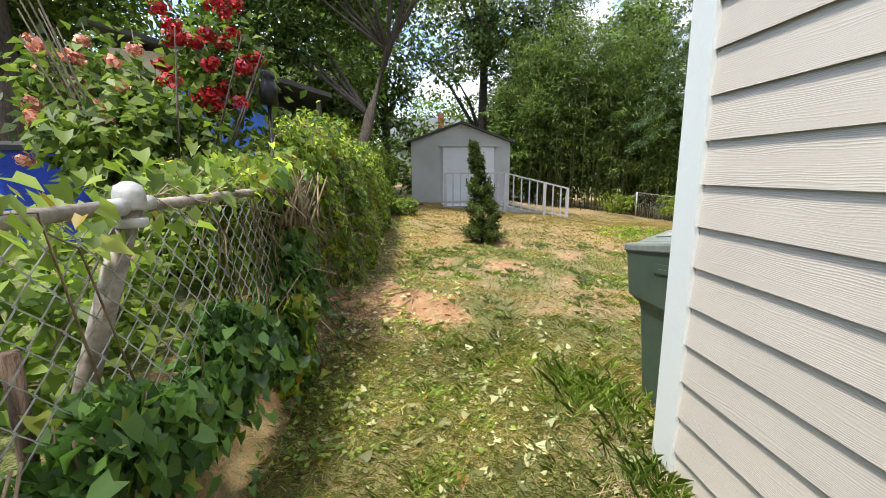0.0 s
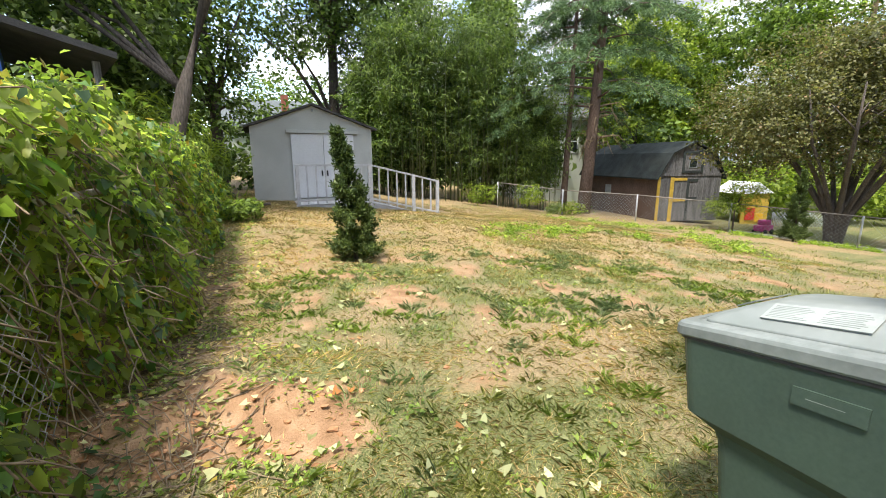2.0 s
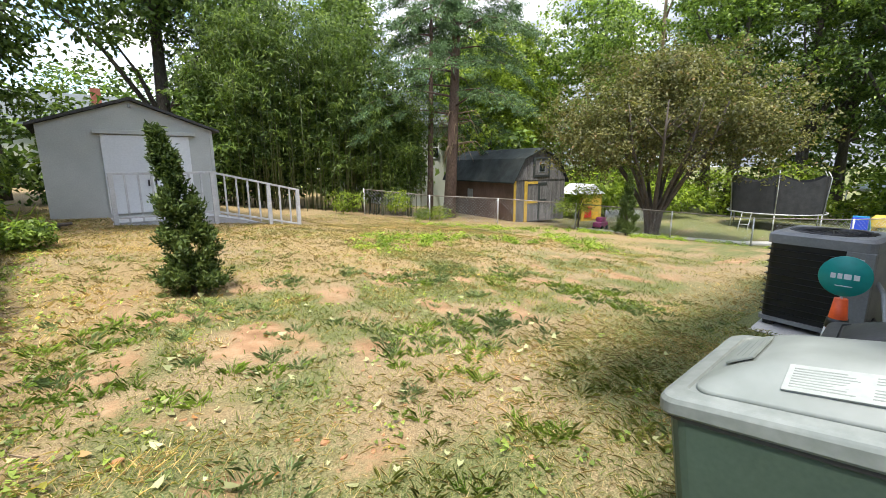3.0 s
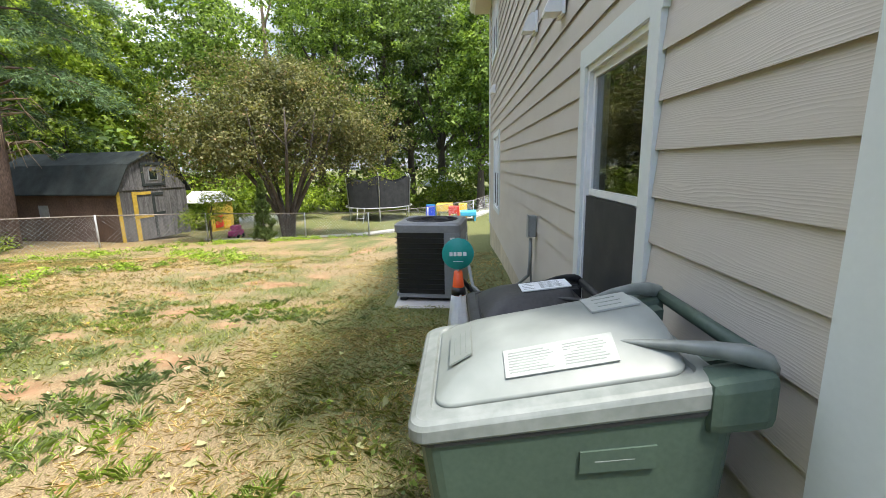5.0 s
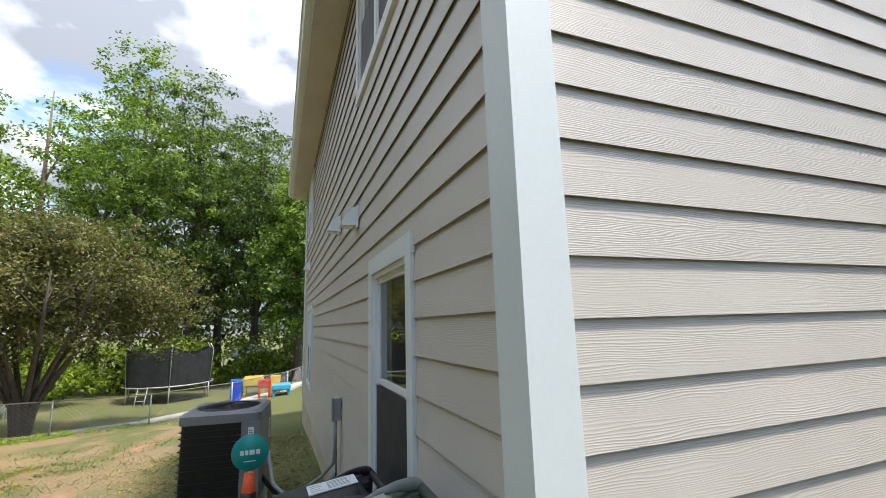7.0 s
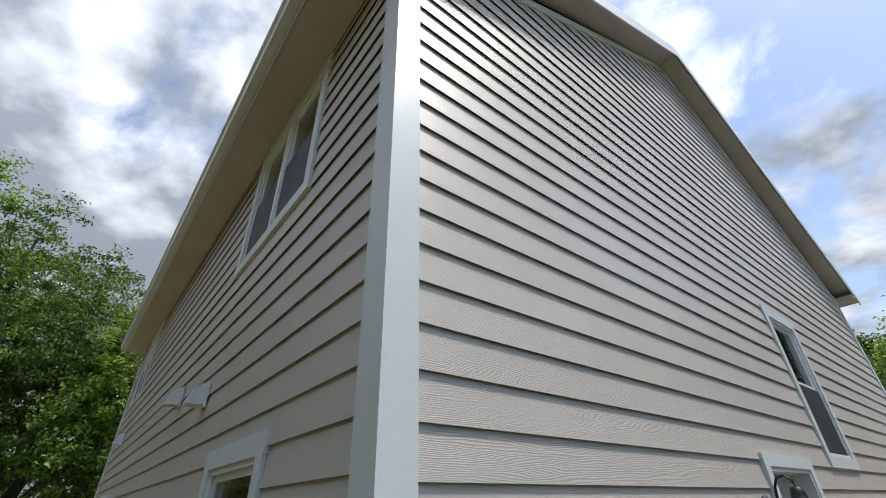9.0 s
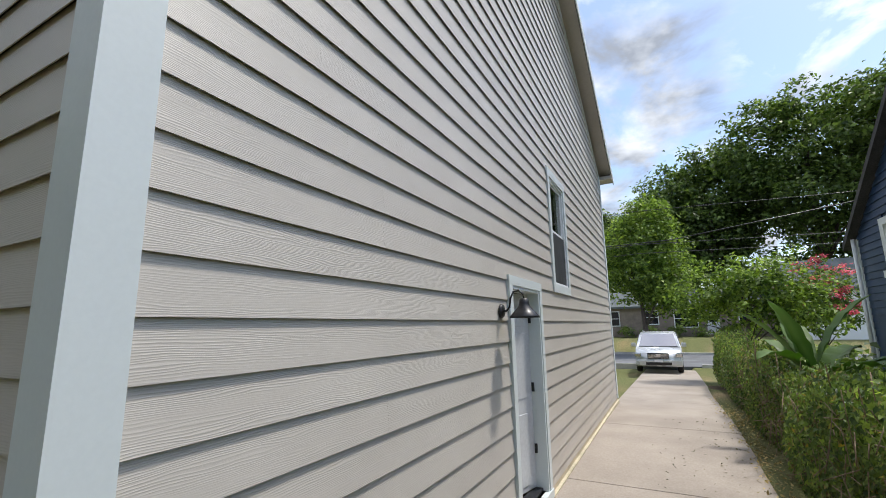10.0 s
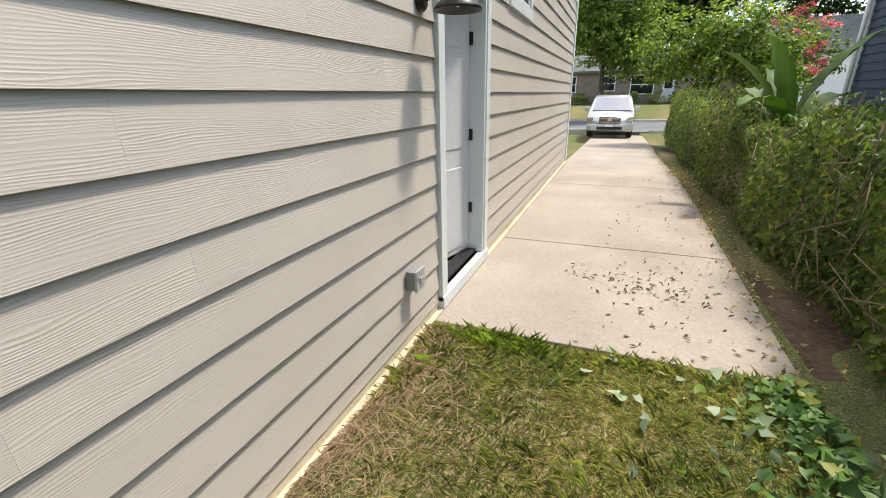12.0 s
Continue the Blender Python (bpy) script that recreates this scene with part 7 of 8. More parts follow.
cb = bmesh.new()
prof = [(NY0, -0.4), (NY1, -0.4), (NY1, NE), (nm_, NRZ), (NY0, NE)]
a0 = [cb.verts.new((NX - 0.02, y, z)) for y, z in prof]
a1 = [cb.verts.new((NX - 8, y, z)) for y, z in prof]
cb.faces.new(a0); cb.faces.new(list(reversed(a1)))
for k in range(5):
    cb.faces.new((a0[k], a1[k], a1[(k + 1) % 5], a0[(k + 1) % 5]))
nwall = part("wall", cb, NAVY, navy)
z = 0.2
while z < NRZ - 0.2:
    k0 = NY0 if z < NE else nm_ - (NRZ - z) / (NRZ - NE) * (nm_ - NY0)
    k1 = NY1 if z < NE else nm_ + (NRZ - z) / (NRZ - NE) * (nm_ - NY0)
    for u0, u1 in (((k0, -9.22), (-7.83, k1)) if 2.5 < z < 3.55 and k0 < -9.3 else ((k0, k1),)):
        if u1 - u0 < 0.1:
            continue
        link_mesh("clapboard", [(NX + 0.022, u0, z), (NX + 0.022, u1, z), (NX - 0.019, u1, z), (NX - 0.019, u0, z), (NX + 0.004, u0, z + 0.128), (NX + 0.004, u1, z + 0.128), (NX - 0.019, u1, z + 0.128), (NX - 0.019, u0, z + 0.128)],
                  ((0, 1, 5, 4), (1, 2, 6, 5), (2, 3, 7, 6), (3, 0, 4, 7), (0, 3, 2, 1), (4, 5, 6, 7)), NAVY, nwall)
    z += 0.13
part("corner_trim", boxes((NX - 0.05, NX + 0.03, NY0 - 0.03, NY0 + 0.05, -0.3, NE)), TRIM, navy)
for s in (0, 1):
    bm = bmesh.new()
    ye = NY0 - 0.3 if s == 0 else NY1 + 0.3
    zz_ = NE - 0.3 * (NRZ - NE) / (nm_ - NY0)
    vs = [bm.verts.new((x, y, zq)) for x in (NX - 8.3, NX + 0.16) for y, zq in ((ye, zz_ + 0.02), (nm_, NRZ + 0.02), (nm_, NRZ + 0.14), (ye, zz_ + 0.14))]
    for f in ((0, 1, 2, 3), (7, 6, 5, 4), (0, 4, 5, 1), (1, 5, 6, 2), (2, 6, 7, 3), (3, 7, 4, 0)):
        bm.faces.new([vs[i] for i in f])
    part("roof", bm, SHINGLE, navy)
nw = part("window", boxes((NX - 0.01, NX + 0.06, -9.22, -9.08, 2.62, 3.50), (NX - 0.01, NX + 0.06, -7.97, -7.83, 2.62, 3.50), (NX - 0.01, NX + 0.06, -9.08, -7.97, 3.38, 3.50), (NX - 0.01, NX + 0.10, -9.26, -7.79, 2.50, 2.62)), TRIM, navy)
part("sash", boxes((NX - 0.01, NX + 0.02, -9.08, -8.95, 2.62, 3.38), (NX - 0.01, NX + 0.02, -8.10, -7.97, 2.62, 3.38), (NX - 0.01, NX + 0.02, -8.56, -8.49, 2.62, 3.38), (NX - 0.01, NX + 0.02, -8.95, -8.10, 3.28, 3.38), (NX - 0.01, NX + 0.02, -8.95, -8.10, 2.62, 2.72)), VINYL, nw)
part("pane", boxes((NX - 0.015, NX - 0.002, -8.95, -8.10, 2.72, 3.28)), CAR_GLASS, nw)
mt_ = thing("meter_box", "grey electric meter box on the navy house", "meter box", at=(NX + 0.022, -7.7, 1.75))
part("box", boxes((0.0, 0.14, -0.16, 0.16, 0.0, 0.42), bevel=0.015), BOX_GREY, mt_)
lathe("dial", [(0.0, 0.0), (0.09, 0.0), (0.09, 0.04), (0.0, 0.06)], GALV, mt_, seg=14).matrix_basis = pose(0.14, 0.03, 0.24, 0, 90, 0)
tubes("cable", [([(0.06, -0.05, 0.0), (0.06, -0.08, -0.5), (0.05, 0.1, -1.1)], 0.012)], BOX_GREY, mt_)
dsp = thing("downspout", "white downspout at the corner of the navy house", "downspout")
tubes("pipe", [([(NX + 0.08, NY0 + 0.02, NE), (NX + 0.08, NY0 + 0.02, 0.1)], 0.035)], TRIM, dsp, seg=8)

# blue shed, bins and pole next door
bs = thing("blue_shed", "bright blue plank shed with a tan end wall", "shed", at=(-5.3, 8.2, 0.85), turn=20)
part("wall", boxes((-0.75, 0.95, -0.03, 3.0, 0, 3.0)), BLUE_PAINT, bs)
for k in range(9):
    part("plank", boxes((-0.75 + k * 0.19, -0.75 + k * 0.19 + 0.18, -0.05, -0.031, 0, 3.28 - 0.06 * k)), BLUE_PAINT, bs)
part("end_wall", boxes((-1.9, -0.76, -0.06, 2.9, 0, 3.1)), FOUND, bs, "tan end wall")
part("roof", loft([[(-2.1, -0.3, 3.45), (2.3, -0.3, 2.4), (2.3, -0.3, 2.5), (-2.1, -0.3, 3.55)], [(-2.1, 3.2, 3.45), (2.3, 3.2, 2.4), (2.3, 3.2, 2.5), (-2.1, 3.2, 3.55)]]), SHINGLE, bs)
part("lean_to_post", boxes((2.0, 2.1, 0.0, 0.1, 0, 2.38)), BARN_WOOD, bs)
for x, y in ((-4.95, 3.05), (-5.95, 3.35)):
    b = thing("blue_bin", "bright blue plastic bin with a black lid", "bin", "blue bins next door", at=(x, y, 0.5), turn=25)
    part("body", loft([rounded_loop(-0.30, 0.30, -0.25, 0.25, 0.0), rounded_loop(-0.38, 0.38, -0.33, 0.33, 1.28)]), BLUE_PL, b)
    part("lid", loft([rounded_loop(-0.40, 0.40, -0.35, 0.35, 1.281), rounded_loop(-0.40, 0.40, -0.35, 0.35, 1.33), rounded_loop(-0.3, 0.3, -0.25, 0.25, 1.37)]), CART_BLACK, b)
pole = thing("feeder_pole", "black pole with a lantern-shaped bird feeder", "bird feeder", at=(-2.42, 2.15, 0.08))
tubes("pole", [([(0, 0, 0.4), (0, 0, 2.05)], 0.018)], BLACK_METAL, pole, seg=8)
lathe("lantern", [(0.05, 2.05), (0.075, 2.06), (0.075, 2.22), (0.05, 2.25), (0.06, 2.27), (0.055, 2.32), (0.0, 2.34)], BLACK_METAL, pole, seg=12)
wf = thing("wood_fence", "grey board fence at the back of the next yard", "fence")
for k in range(44):
    x = -18 + k * 0.24
    part("board", boxes((x, x + 0.22, 14.0 + 0.01 * (k % 2), 14.03 + 0.01 * (k % 2), 0.4, 2.3)), BARN_WOOD, wf)

# ---- the street side ----
car = thing("parked_suv", "silver sport utility vehicle parked facing the driveway", "car", at=(-0.62, -20.4, -0.335), turn=0)
prof = [(0.0, 0.42), (0.02, 0.62), (0.10, 0.86), (0.9, 1.02), (1.15, 1.06), (1.95, 1.62), (2.4, 1.74), (4.2, 1.72), (4.65, 1.05), (4.72, 0.5), (4.6, 0.32), (0.15, 0.30)]


def car_loop(s, top):
    out = []
    for y, z in prof:
        k = 1 - 0.19 * max(0, min(1, (z - 1.0) / 0.7)) - (0.06 if y < 0.12 else 0)
        out.append((s * 0.93 * k, -y, z))
    return out


bm = bmesh.new()
lo_ = [bm.verts.new(p) for p in car_loop(-1, 0)]
hi_ = [bm.verts.new(p) for p in car_loop(1, 0)]
bm.faces.new(lo_); bm.faces.new(list(reversed(hi_)))
for k in range(len(prof)):
    q = (k + 1) % len(prof)
    bm.faces.new((lo_[k], hi_[k], hi_[q], lo_[q]))
bmesh.ops.bevel(bm, geom=list(bm.edges), offset=0.05, segments=2, affect="EDGES")
part("body", bm, CAR_PAINT, car, smooth=True)
part("windshield", loft([[(-0.78, -1.18, 1.09), (0.78, -1.18, 1.09), (0.78, -1.16, 1.12), (-0.78, -1.16, 1.12)], [(-0.66, -1.90, 1.61), (0.66, -1.90, 1.61), (0.66, -1.88, 1.635), (-0.66, -1.88, 1.635)]]), SCREEN_GLASS, car)
for s in (-1, 1):
    part("side_glass", loft([[(s * 0.895, -1.6, 1.10), (s * 0.895, -4.2, 1.10), (s * 0.925, -4.2, 1.10), (s * 0.925, -1.6, 1.10)], [(s * 0.79, -2.2, 1.6), (s * 0.79, -4.0, 1.6), (s * 0.82, -4.0, 1.6), (s * 0.82, -2.2, 1.6)]]), CAR_GLASS, car)
    part("headlight", boxes((s * 0.80 - 0.13, s * 0.80 + 0.13, -0.10, 0.015, 0.72, 0.88), bevel=0.03), CHROME, car)
    part("fog_light", boxes((s * 0.62 - 0.07, s * 0.62 + 0.07, -0.03, 0.025, 0.44, 0.52), bevel=0.02), CHROME, car)
    part("mirror", boxes((s * 1.04 - 0.10, s * 1.04 + 0.10, -1.50, -1.36, 1.08, 1.26), bevel=0.04), CAR_PAINT, car)
    part("roof_rail", boxes((s * 0.62 - 0.02, s * 0.62 + 0.02, -4.0, -2.3, 1.78, 1.82), bevel=0.01), CHROME, car)
    for y in (-0.95, -3.7):
        w = lathe("wheel", [(0.0, -0.12), (0.24, -0.12), (0.36, -0.11), (0.385, -0.06), (0.385, 0.06), (0.36, 0.11), (0.24, 0.12), (0.0, 0.12)], RUBBER, car, seg=24)
        w.matrix_basis = pose(s * 0.81, y, 0.385, 0, 90, 0)
        lathe("rim", [(0.0, -0.125), (0.2, -0.125), (0.23, -0.122), (0.23, 0.122), (0.2, 0.125), (0.0, 0.125)], CHROME, w, seg=20)
gr = part("grille", boxes((-0.42, 0.42, -0.05, 0.012, 0.64, 0.88), bevel=0.02), BLACK_METAL, car)
for k in range(4):
    part("grille_bar", boxes((-0.40, 0.40, 0.013, 0.026, 0.67 + 0.05 * k, 0.69 + 0.05 * k)), CHROME, gr)
part("emblem", boxes((-0.09, 0.09, 0.027, 0.036, 0.73, 0.83), bevel=0.004), CHROME, gr)
part("bumper", boxes((-0.90, 0.90, -0.2, 0.04, 0.36, 0.60), bevel=0.05), CAR_PAINT, car)
part("lower_intake", boxes((-0.5, 0.5, -0.02, 0.046, 0.38, 0.50), bevel=0.01), BLACK_METAL, car)
part("number_plate", boxes((-0.16, 0.16, 0.041, 0.052, 0.50, 0.60)), WHITE_LABEL, car)
tree("bright round maple in front of the ranch house", "tree", at_ground(0.4, -33.8), [(0, 0, 2), (0.1, 0, 4), (0, 0, 8)],
     [(0, 0, 6.6, 3.4, 3.2, 3.6), (-0.6, 0, 9.4, 2.2, 2.2, 2.0), (-1.4, 0.5, 4.6, 2.0, 2, 1.6)], 420, 55, 0.42, 0.22, MAPLE, BARK, 0.24, 61)
for x, y, h, sd in ((-7, -60, 23, 62), (-16, -56, 27, 63), (-25, -50, 27, 64), (-33, -44, 25, 65), (-2, -64, 19, 66), (9, -62, 19, 67)):
    w = h * 0.27
    tree("large dark oak towering beyond the street", "tree", at_ground(x, y), [(0.1, 0, h * 0.25), (0.2, 0, h * 0.55), (0.1, 0, h * 0.8)],
         [(0, 0, h * 0.52, w, w, h * 0.25), (w * 0.6, 0, h * 0.72, w * 0.7, w * 0.7, h * 0.18), (-w * 0.6, 0, h * 0.68, w * 0.7, w * 0.7, h * 0.2), (0, 0, h * 0.86, w * 0.55, w * 0.55, h * 0.12)],
         680, 46, 0.8, 0.42, OAK, BARK, 0.02 * h, sd, group="street oaks")
tree("small open-crowned tree at the end of the hedge", "tree", at_ground(-3.6, -17.4), [(0.1, 0, 1.2), (0, 0, 2.4), (0.2, 0, 3.6)],
     [(0, 0, 3.1, 2.1, 1.8, 1.4), (1.2, 0.4, 3.0, 1.2, 1.2, 0.9), (-1.4, 0, 2.6, 1.3, 1.2, 1.0)], 260, 40, 0.22, 0.13, MAPLE, BARK, 0.09, 68, limbs=18, shell=0.3)
crape = tree("pink-flowered crape myrtle beside the navy house", "tree", at_ground(-6.4, -20.5), [(0.1, 0, 1.2), (0, 0, 2.4)], [(0, 0, 3.0, 1.4, 1.2, 1.4)], 120, 40, 0.2, 0.12, HEDGE, BARK, 0.08, 69)
foliage("blossom", R, [(-6.2, -20.2, gz(-6.4, -20.5) + 3.2, 1.3, 1.2, 1.4)], 60, 36, 0.12, 0.09, leaf_mat("rose-pink blossom", (0.42, 0.05, 0.14), (0.6, 0.12, 0.24)), crape)
ban = thing("banana_plant", "broad-leaved banana plant behind the hedge", "banana plant")
Rn = np.random.default_rng(5)
for k in range(10):
    a = k * 2.4 + 0.5
    L, w = Rn.uniform(1.05, 1.5), Rn.uniform(0.12, 0.17)
    steep = (1.35, 0.7, 0.95, 0.55, 0.8, 1.1, 0.5, 0.85, 0.6, 1.15)[k]
    b = Vector((-2.95, -7.3, 0.80 + 0.03 * k))
    dirv = Vector((math.cos(a), math.sin(a), 0))
    sidev = Vector((-math.sin(a), math.cos(a), 0))
    v, f = [], []
    for i in range(17):
        t = i / 16
        e = steep - (1.9 - steep) * t * t * 0.75
        c = (v[-2] if v else b) + (dirv * math.cos(e) + Vector((0, 0, math.sin(e)))) * (L / 16 if i else 0)
        ww = 0.018 if t < 0.18 else w * math.sin(math.pi * min(1, 0.10 + 0.90 * (t - 0.18) / 0.82)) ** 0.6 if i < 16 else 0.01
        up_ = (Vector((0, 0, math.cos(e))) - dirv * math.sin(e)) * (ww * (0.30 + 0.10 * (i % 3)))
        v += [c + sidev * ww + up_, c, c - sidev * ww + up_]
    for i in range(16):
        f += [(i * 3, i * 3 + 3, i * 3 + 4, i * 3 + 1), (i * 3 + 1, i * 3 + 4, i * 3 + 5, i * 3 + 2)]
    lf_ = link_mesh("leaf", v, f, BANANA, ban, "", True)
    so = lf_.modifiers.new("thick", "SOLIDIFY"); so.thickness = 0.003
tubes("stalk", [([(-2.95, -7.3, -0.1), (-2.95, -7.3, 1.0)], [0.08, 0.04])], CULM, ban, seg=8)
for k, (z0, z1, yy) in enumerate(((6.4, 5.8, -25.2), (5.9, 5.3, -25.2), (8.2, 7.9, -25.4))):
    wire = thing("power_line", "thin power line strung above the street", "power line", "power lines")
    tubes("cable", [([(-40 + 8 * i, yy, z0 + (z1 - z0) * i / 10 - 0.6 * math.sin(math.pi * ((i % 5) / 5))) for i in range(11)], 0.014)], BLACK_METAL, wire, seg=4)
drop = thing("service_drop", "service cable running to the navy house", "power line", "power lines")
tubes("cable", [([(20, -25.3, 6.8), (8, -19, 5.0), (-1.5, -14, 4.3), (NX - 0.1, -10.3, 4.1)], 0.014)], BLACK_METAL, drop, seg=4)
street_woods = thing("street_woods", "dense dark trees filling the view beyond the street", "woods", kind="stuff")
foliage("leaves", R, [(14 - 5.0 * k, -58 + 1.5 * math.sin(k * 2.1), 5.0 + 1.5 * math.sin(k * 1.4), 3.6, 2.6, 5.0) for k in range(13)], 900, 40, 0.8, 0.45, OAK, street_woods)
shrubs = thing("street_shrubs", "clipped green shrubs below the ranch house", "shrubs", kind="stuff")
foliage("leaves", R, [(2.4 - 2.0 * k, -44.2, 1.0, 0.8, 0.6, 0.6) for k in range(7)] + [(-4.5, -13.5, 0.7, 0.9, 2.0, 0.7), (-3.9, -9.0, 0.6, 0.8, 1.8, 0.6)], 260, 34, 0.22, 0.14, HEDGE, shrubs)

# ---- grass, weeds and litter on the ground ----
RG = np.random.default_rng(99)


def free(x, y):
    ok = ~((x > -2.1) & (x < 0.1) & (y < -2.8)) & ~((x > -0.02) & (x < 11) & (y < 0.17)) & (x > -2.08)
    ok &= ~((x > -0.25) & (x < 4.6) & (y > SY - 1.5)) & ~((x > SX0) & (x < SX1) & (y > SY - 0.1))
    ok &= ~((x > 4.40) & (x < 5.55) & (y > 0.75) & (y < 1.86))
    return ok


def blades(name, n, xr, yr, h, w, mat, want, parent, lean=0.5, power=1.0):
    x = RG.uniform(*xr, n)
    y = yr[0] + (yr[1] - yr[0]) * RG.uniform(size=n) ** power
    g, c, s = cover_of(x, y)
    keep = free(x, y) & (RG.uniform(size=n) < want(x, y, g, c, s))
    x, y = x[keep], y[keep]
    m = len(x)
    z = lay(x, y) - 0.004
    a = RG.uniform(0, 6.283, m)
    hh = h * RG.uniform(0.4, 1.3, m)
    ln = lean * hh * RG.uniform(0.2, 1.3, m)
    side = np.stack([-np.sin(a), np.cos(a), 0 * a], 1) * (w * RG.uniform(0.6, 1.3, m))[:, None] * 0.5
    root = np.stack([x, y, z], 1)
    midp = root + np.stack([np.cos(a) * ln * 0.4, np.sin(a) * ln * 0.4, hh * 0.6], 1)
    tip = root + np.stack([np.cos(a) * ln, np.sin(a) * ln, hh * 0.9], 1)
    co = np.stack([root - side, root + side, midp + side * 0.7, tip, midp - side * 0.7], 1).reshape(-1, 3)
    b = np.arange(m)[:, None] * 5
    return fast_mesh(name, co, b + [[0, 1, 2, 3, 4]], mat, parent)


def tufts(name, n, xr, yr, h, w, mat, want, parent, per=26, spread=0.05, power=1.0):
    """Clumps of grass whose blades lean outwards from each crown."""
    x = RG.uniform(*xr, n)
    y = yr[0] + (yr[1] - yr[0]) * RG.uniform(size=n) ** power
    keep = free(x, y) & (RG.uniform(size=n) < want(x, y, *cover_of(x, y)))
    x, y = x[keep], y[keep]
    m = len(x)
    big = RG.uniform(0.45, 1.35, m)
    a = RG.uniform(0, 6.283, (m, per))
    r = RG.uniform(0, 1, (m, per)) ** 0.7 * spread * big[:, None]
    px, py = (x[:, None] + r * np.cos(a)).ravel(), (y[:, None] + r * np.sin(a)).ravel()
    a = (a + RG.normal(size=a.shape) * 0.6).ravel()
    hh = (h * big[:, None] * RG.uniform(0.45, 1.25, (m, per))).ravel()
    ln = hh * RG.uniform(0.3, 1.5, m * per)
    root = np.stack([px, py, lay(px, py) - 0.004], 1)
    side = np.stack([-np.sin(a), np.cos(a), 0 * a], 1) * (w * RG.uniform(0.6, 1.3, m * per))[:, None] * 0.5
    ok = free(px, py)
    midp = root + np.stack([np.cos(a) * ln * 0.35, np.sin(a) * ln * 0.35, hh * 0.65], 1)
    tip = root + np.stack([np.cos(a) * ln, np.sin(a) * ln, hh * 0.85], 1)
    co = np.stack([root - side, root + side, midp + side * 0.8, tip, midp - side * 0.8], 1)[ok].reshape(-1, 3)
    k = np.arange(len(co) // 5)[:, None] * 5
    me = fast_mesh(name, co, k + [[0, 1, 2, 3, 4]], mat, parent)
    return me


lawn = thing("grass", "short patchy green and dry lawn grass", "grass", kind="stuff")
near = lambda x, y, g, c, s: np.clip(0.20 + g * 0.9 - c * 1.2, 0.02, 1)
blades("blades", 120000, (-2.0, 5.0), (-2.9, 7.0), 0.030, 0.0042, GRASS, near, lawn, 1.4, 1.25)
blades("blades", 50000, (-2.0, 12.0), (3.0, 16.0), 0.05, 0.010, GRASS, lambda x, y, g, c, s: np.clip(0.1 + g - c, 0.03, 1), lawn, 0.8, 1.1)
blades("blades", 110000, (-2.0, 9.0), (-0.5, 15.0), 0.035, 0.006, STRAW_M, lambda x, y, g, c, s: np.clip(0.15 + 0.8 * s - 0.8 * c, 0.05, 1), lawn, 2.0, 1.2)
blades("blades", 52000, (-2.0, 0.0), (-2.85, 1.6), 0.034, 0.0040, GRASS, lambda x, y, g, c, s: np.clip(0.15 + g - c, 0.0, 1) * (x < -0.25 - 0.12 * np.sin(y * 7)), lawn, 1.6)
blades("blades", 46000, (-2.0, 3.5), (-2.8, 3.0), 0.032, 0.0036, STRAW_M, lambda x, y, g, c, s: np.clip(0.6 - c, 0.0, 1), lawn, 2.6)
# tufts: fresh green near, blue-green in the middle, dry and dull green further off
tufts("tufts", 1500, (-1.9, 2.5), (-2.75, 2.3), 0.045, 0.0034, GRASS, lambda x, y, g, c, s: np.clip(0.25 + 0.9 * wob(x, y, 2.6, 0.3) - 0.8 * c, 0.04, 1), lawn, 26, 0.06)
tufts("tufts", 520, (-1.9, 1.5), (-2.75, 2.2), 0.055, 0.0038, TUFT, lambda x, y, g, c, s: (wob(x, y, 3.1, 2.0) > 0.35) * np.clip(1 - 1.5 * c, 0, 1), lawn, 30, 0.06)
tufts("tufts", 2300, (-1.6, 5.0), (1.4, 6.4), 0.048, 0.0042, GRASS_BLUE, lambda x, y, g, c, s: ((wob(x, y, 2.1, 0.9) + 0.5 * wob(x, y, 6.0, 0.2)) > 0.38) * np.clip(0.9 - 0.6 * (c > 0.8), 0, 1) * (0.15 + 0.85 * ease(2.2, 2.8, y)), lawn, 26, 0.06)
tufts("tufts", 900, (-1.6, 4.5), (2.4, 5.4), 0.048, 0.0042, TUFT, lambda x, y, g, c, s: (wob(x, y, 1.7, 3.4) > 0.42) * 0.8, lawn, 26, 0.06)
tufts("tufts", 1500, (-1.8, 10.0), (4.5, 13.0), 0.040, 0.006, GRASS, lambda x, y, g, c, s: np.clip(0.20 + 0.7 * wob(x, y, 1.3, 1.4), 0.03, 0.8), lawn, 16, 0.07, 1.2)
tufts("tufts", 2200, (-1.8, 9.0), (4.0, 13.0), 0.038, 0.006, STRAW_M, lambda x, y, g, c, s: np.clip(0.4 + 0.6 * s - c, 0.05, 1), lawn, 18, 0.08, 1.2)
tall = thing("tall_grass", "longer grass tufts at the foot of the house wall", "grass", kind="stuff")
blades("blades", 5200, (-0.6, 0.5), (-0.4, 1.3), 0.115, 0.0055, TUFT, lambda x, y, g, c, s: np.exp(-((x + 0.08) / 0.22) ** 2) * (0.12 + 0.88 * (wob(x, y, 5, 0) > 0.1)), tall, 0.9)
blades("blades", 500, (-0.75, -0.30), (-2.86, -2.65), 0.085, 0.005, TUFT, lambda x, y, g, c, s: 0 * x + 1, tall, 0.9)
blades("blades", 2600, (-2.0, -0.1), (-2.86, -2.72), 0.065, 0.006, GRASS, lambda x, y, g, c, s: 0.25 + 0.75 * (np.sin(x * 9) > -0.2), tall, 0.9)
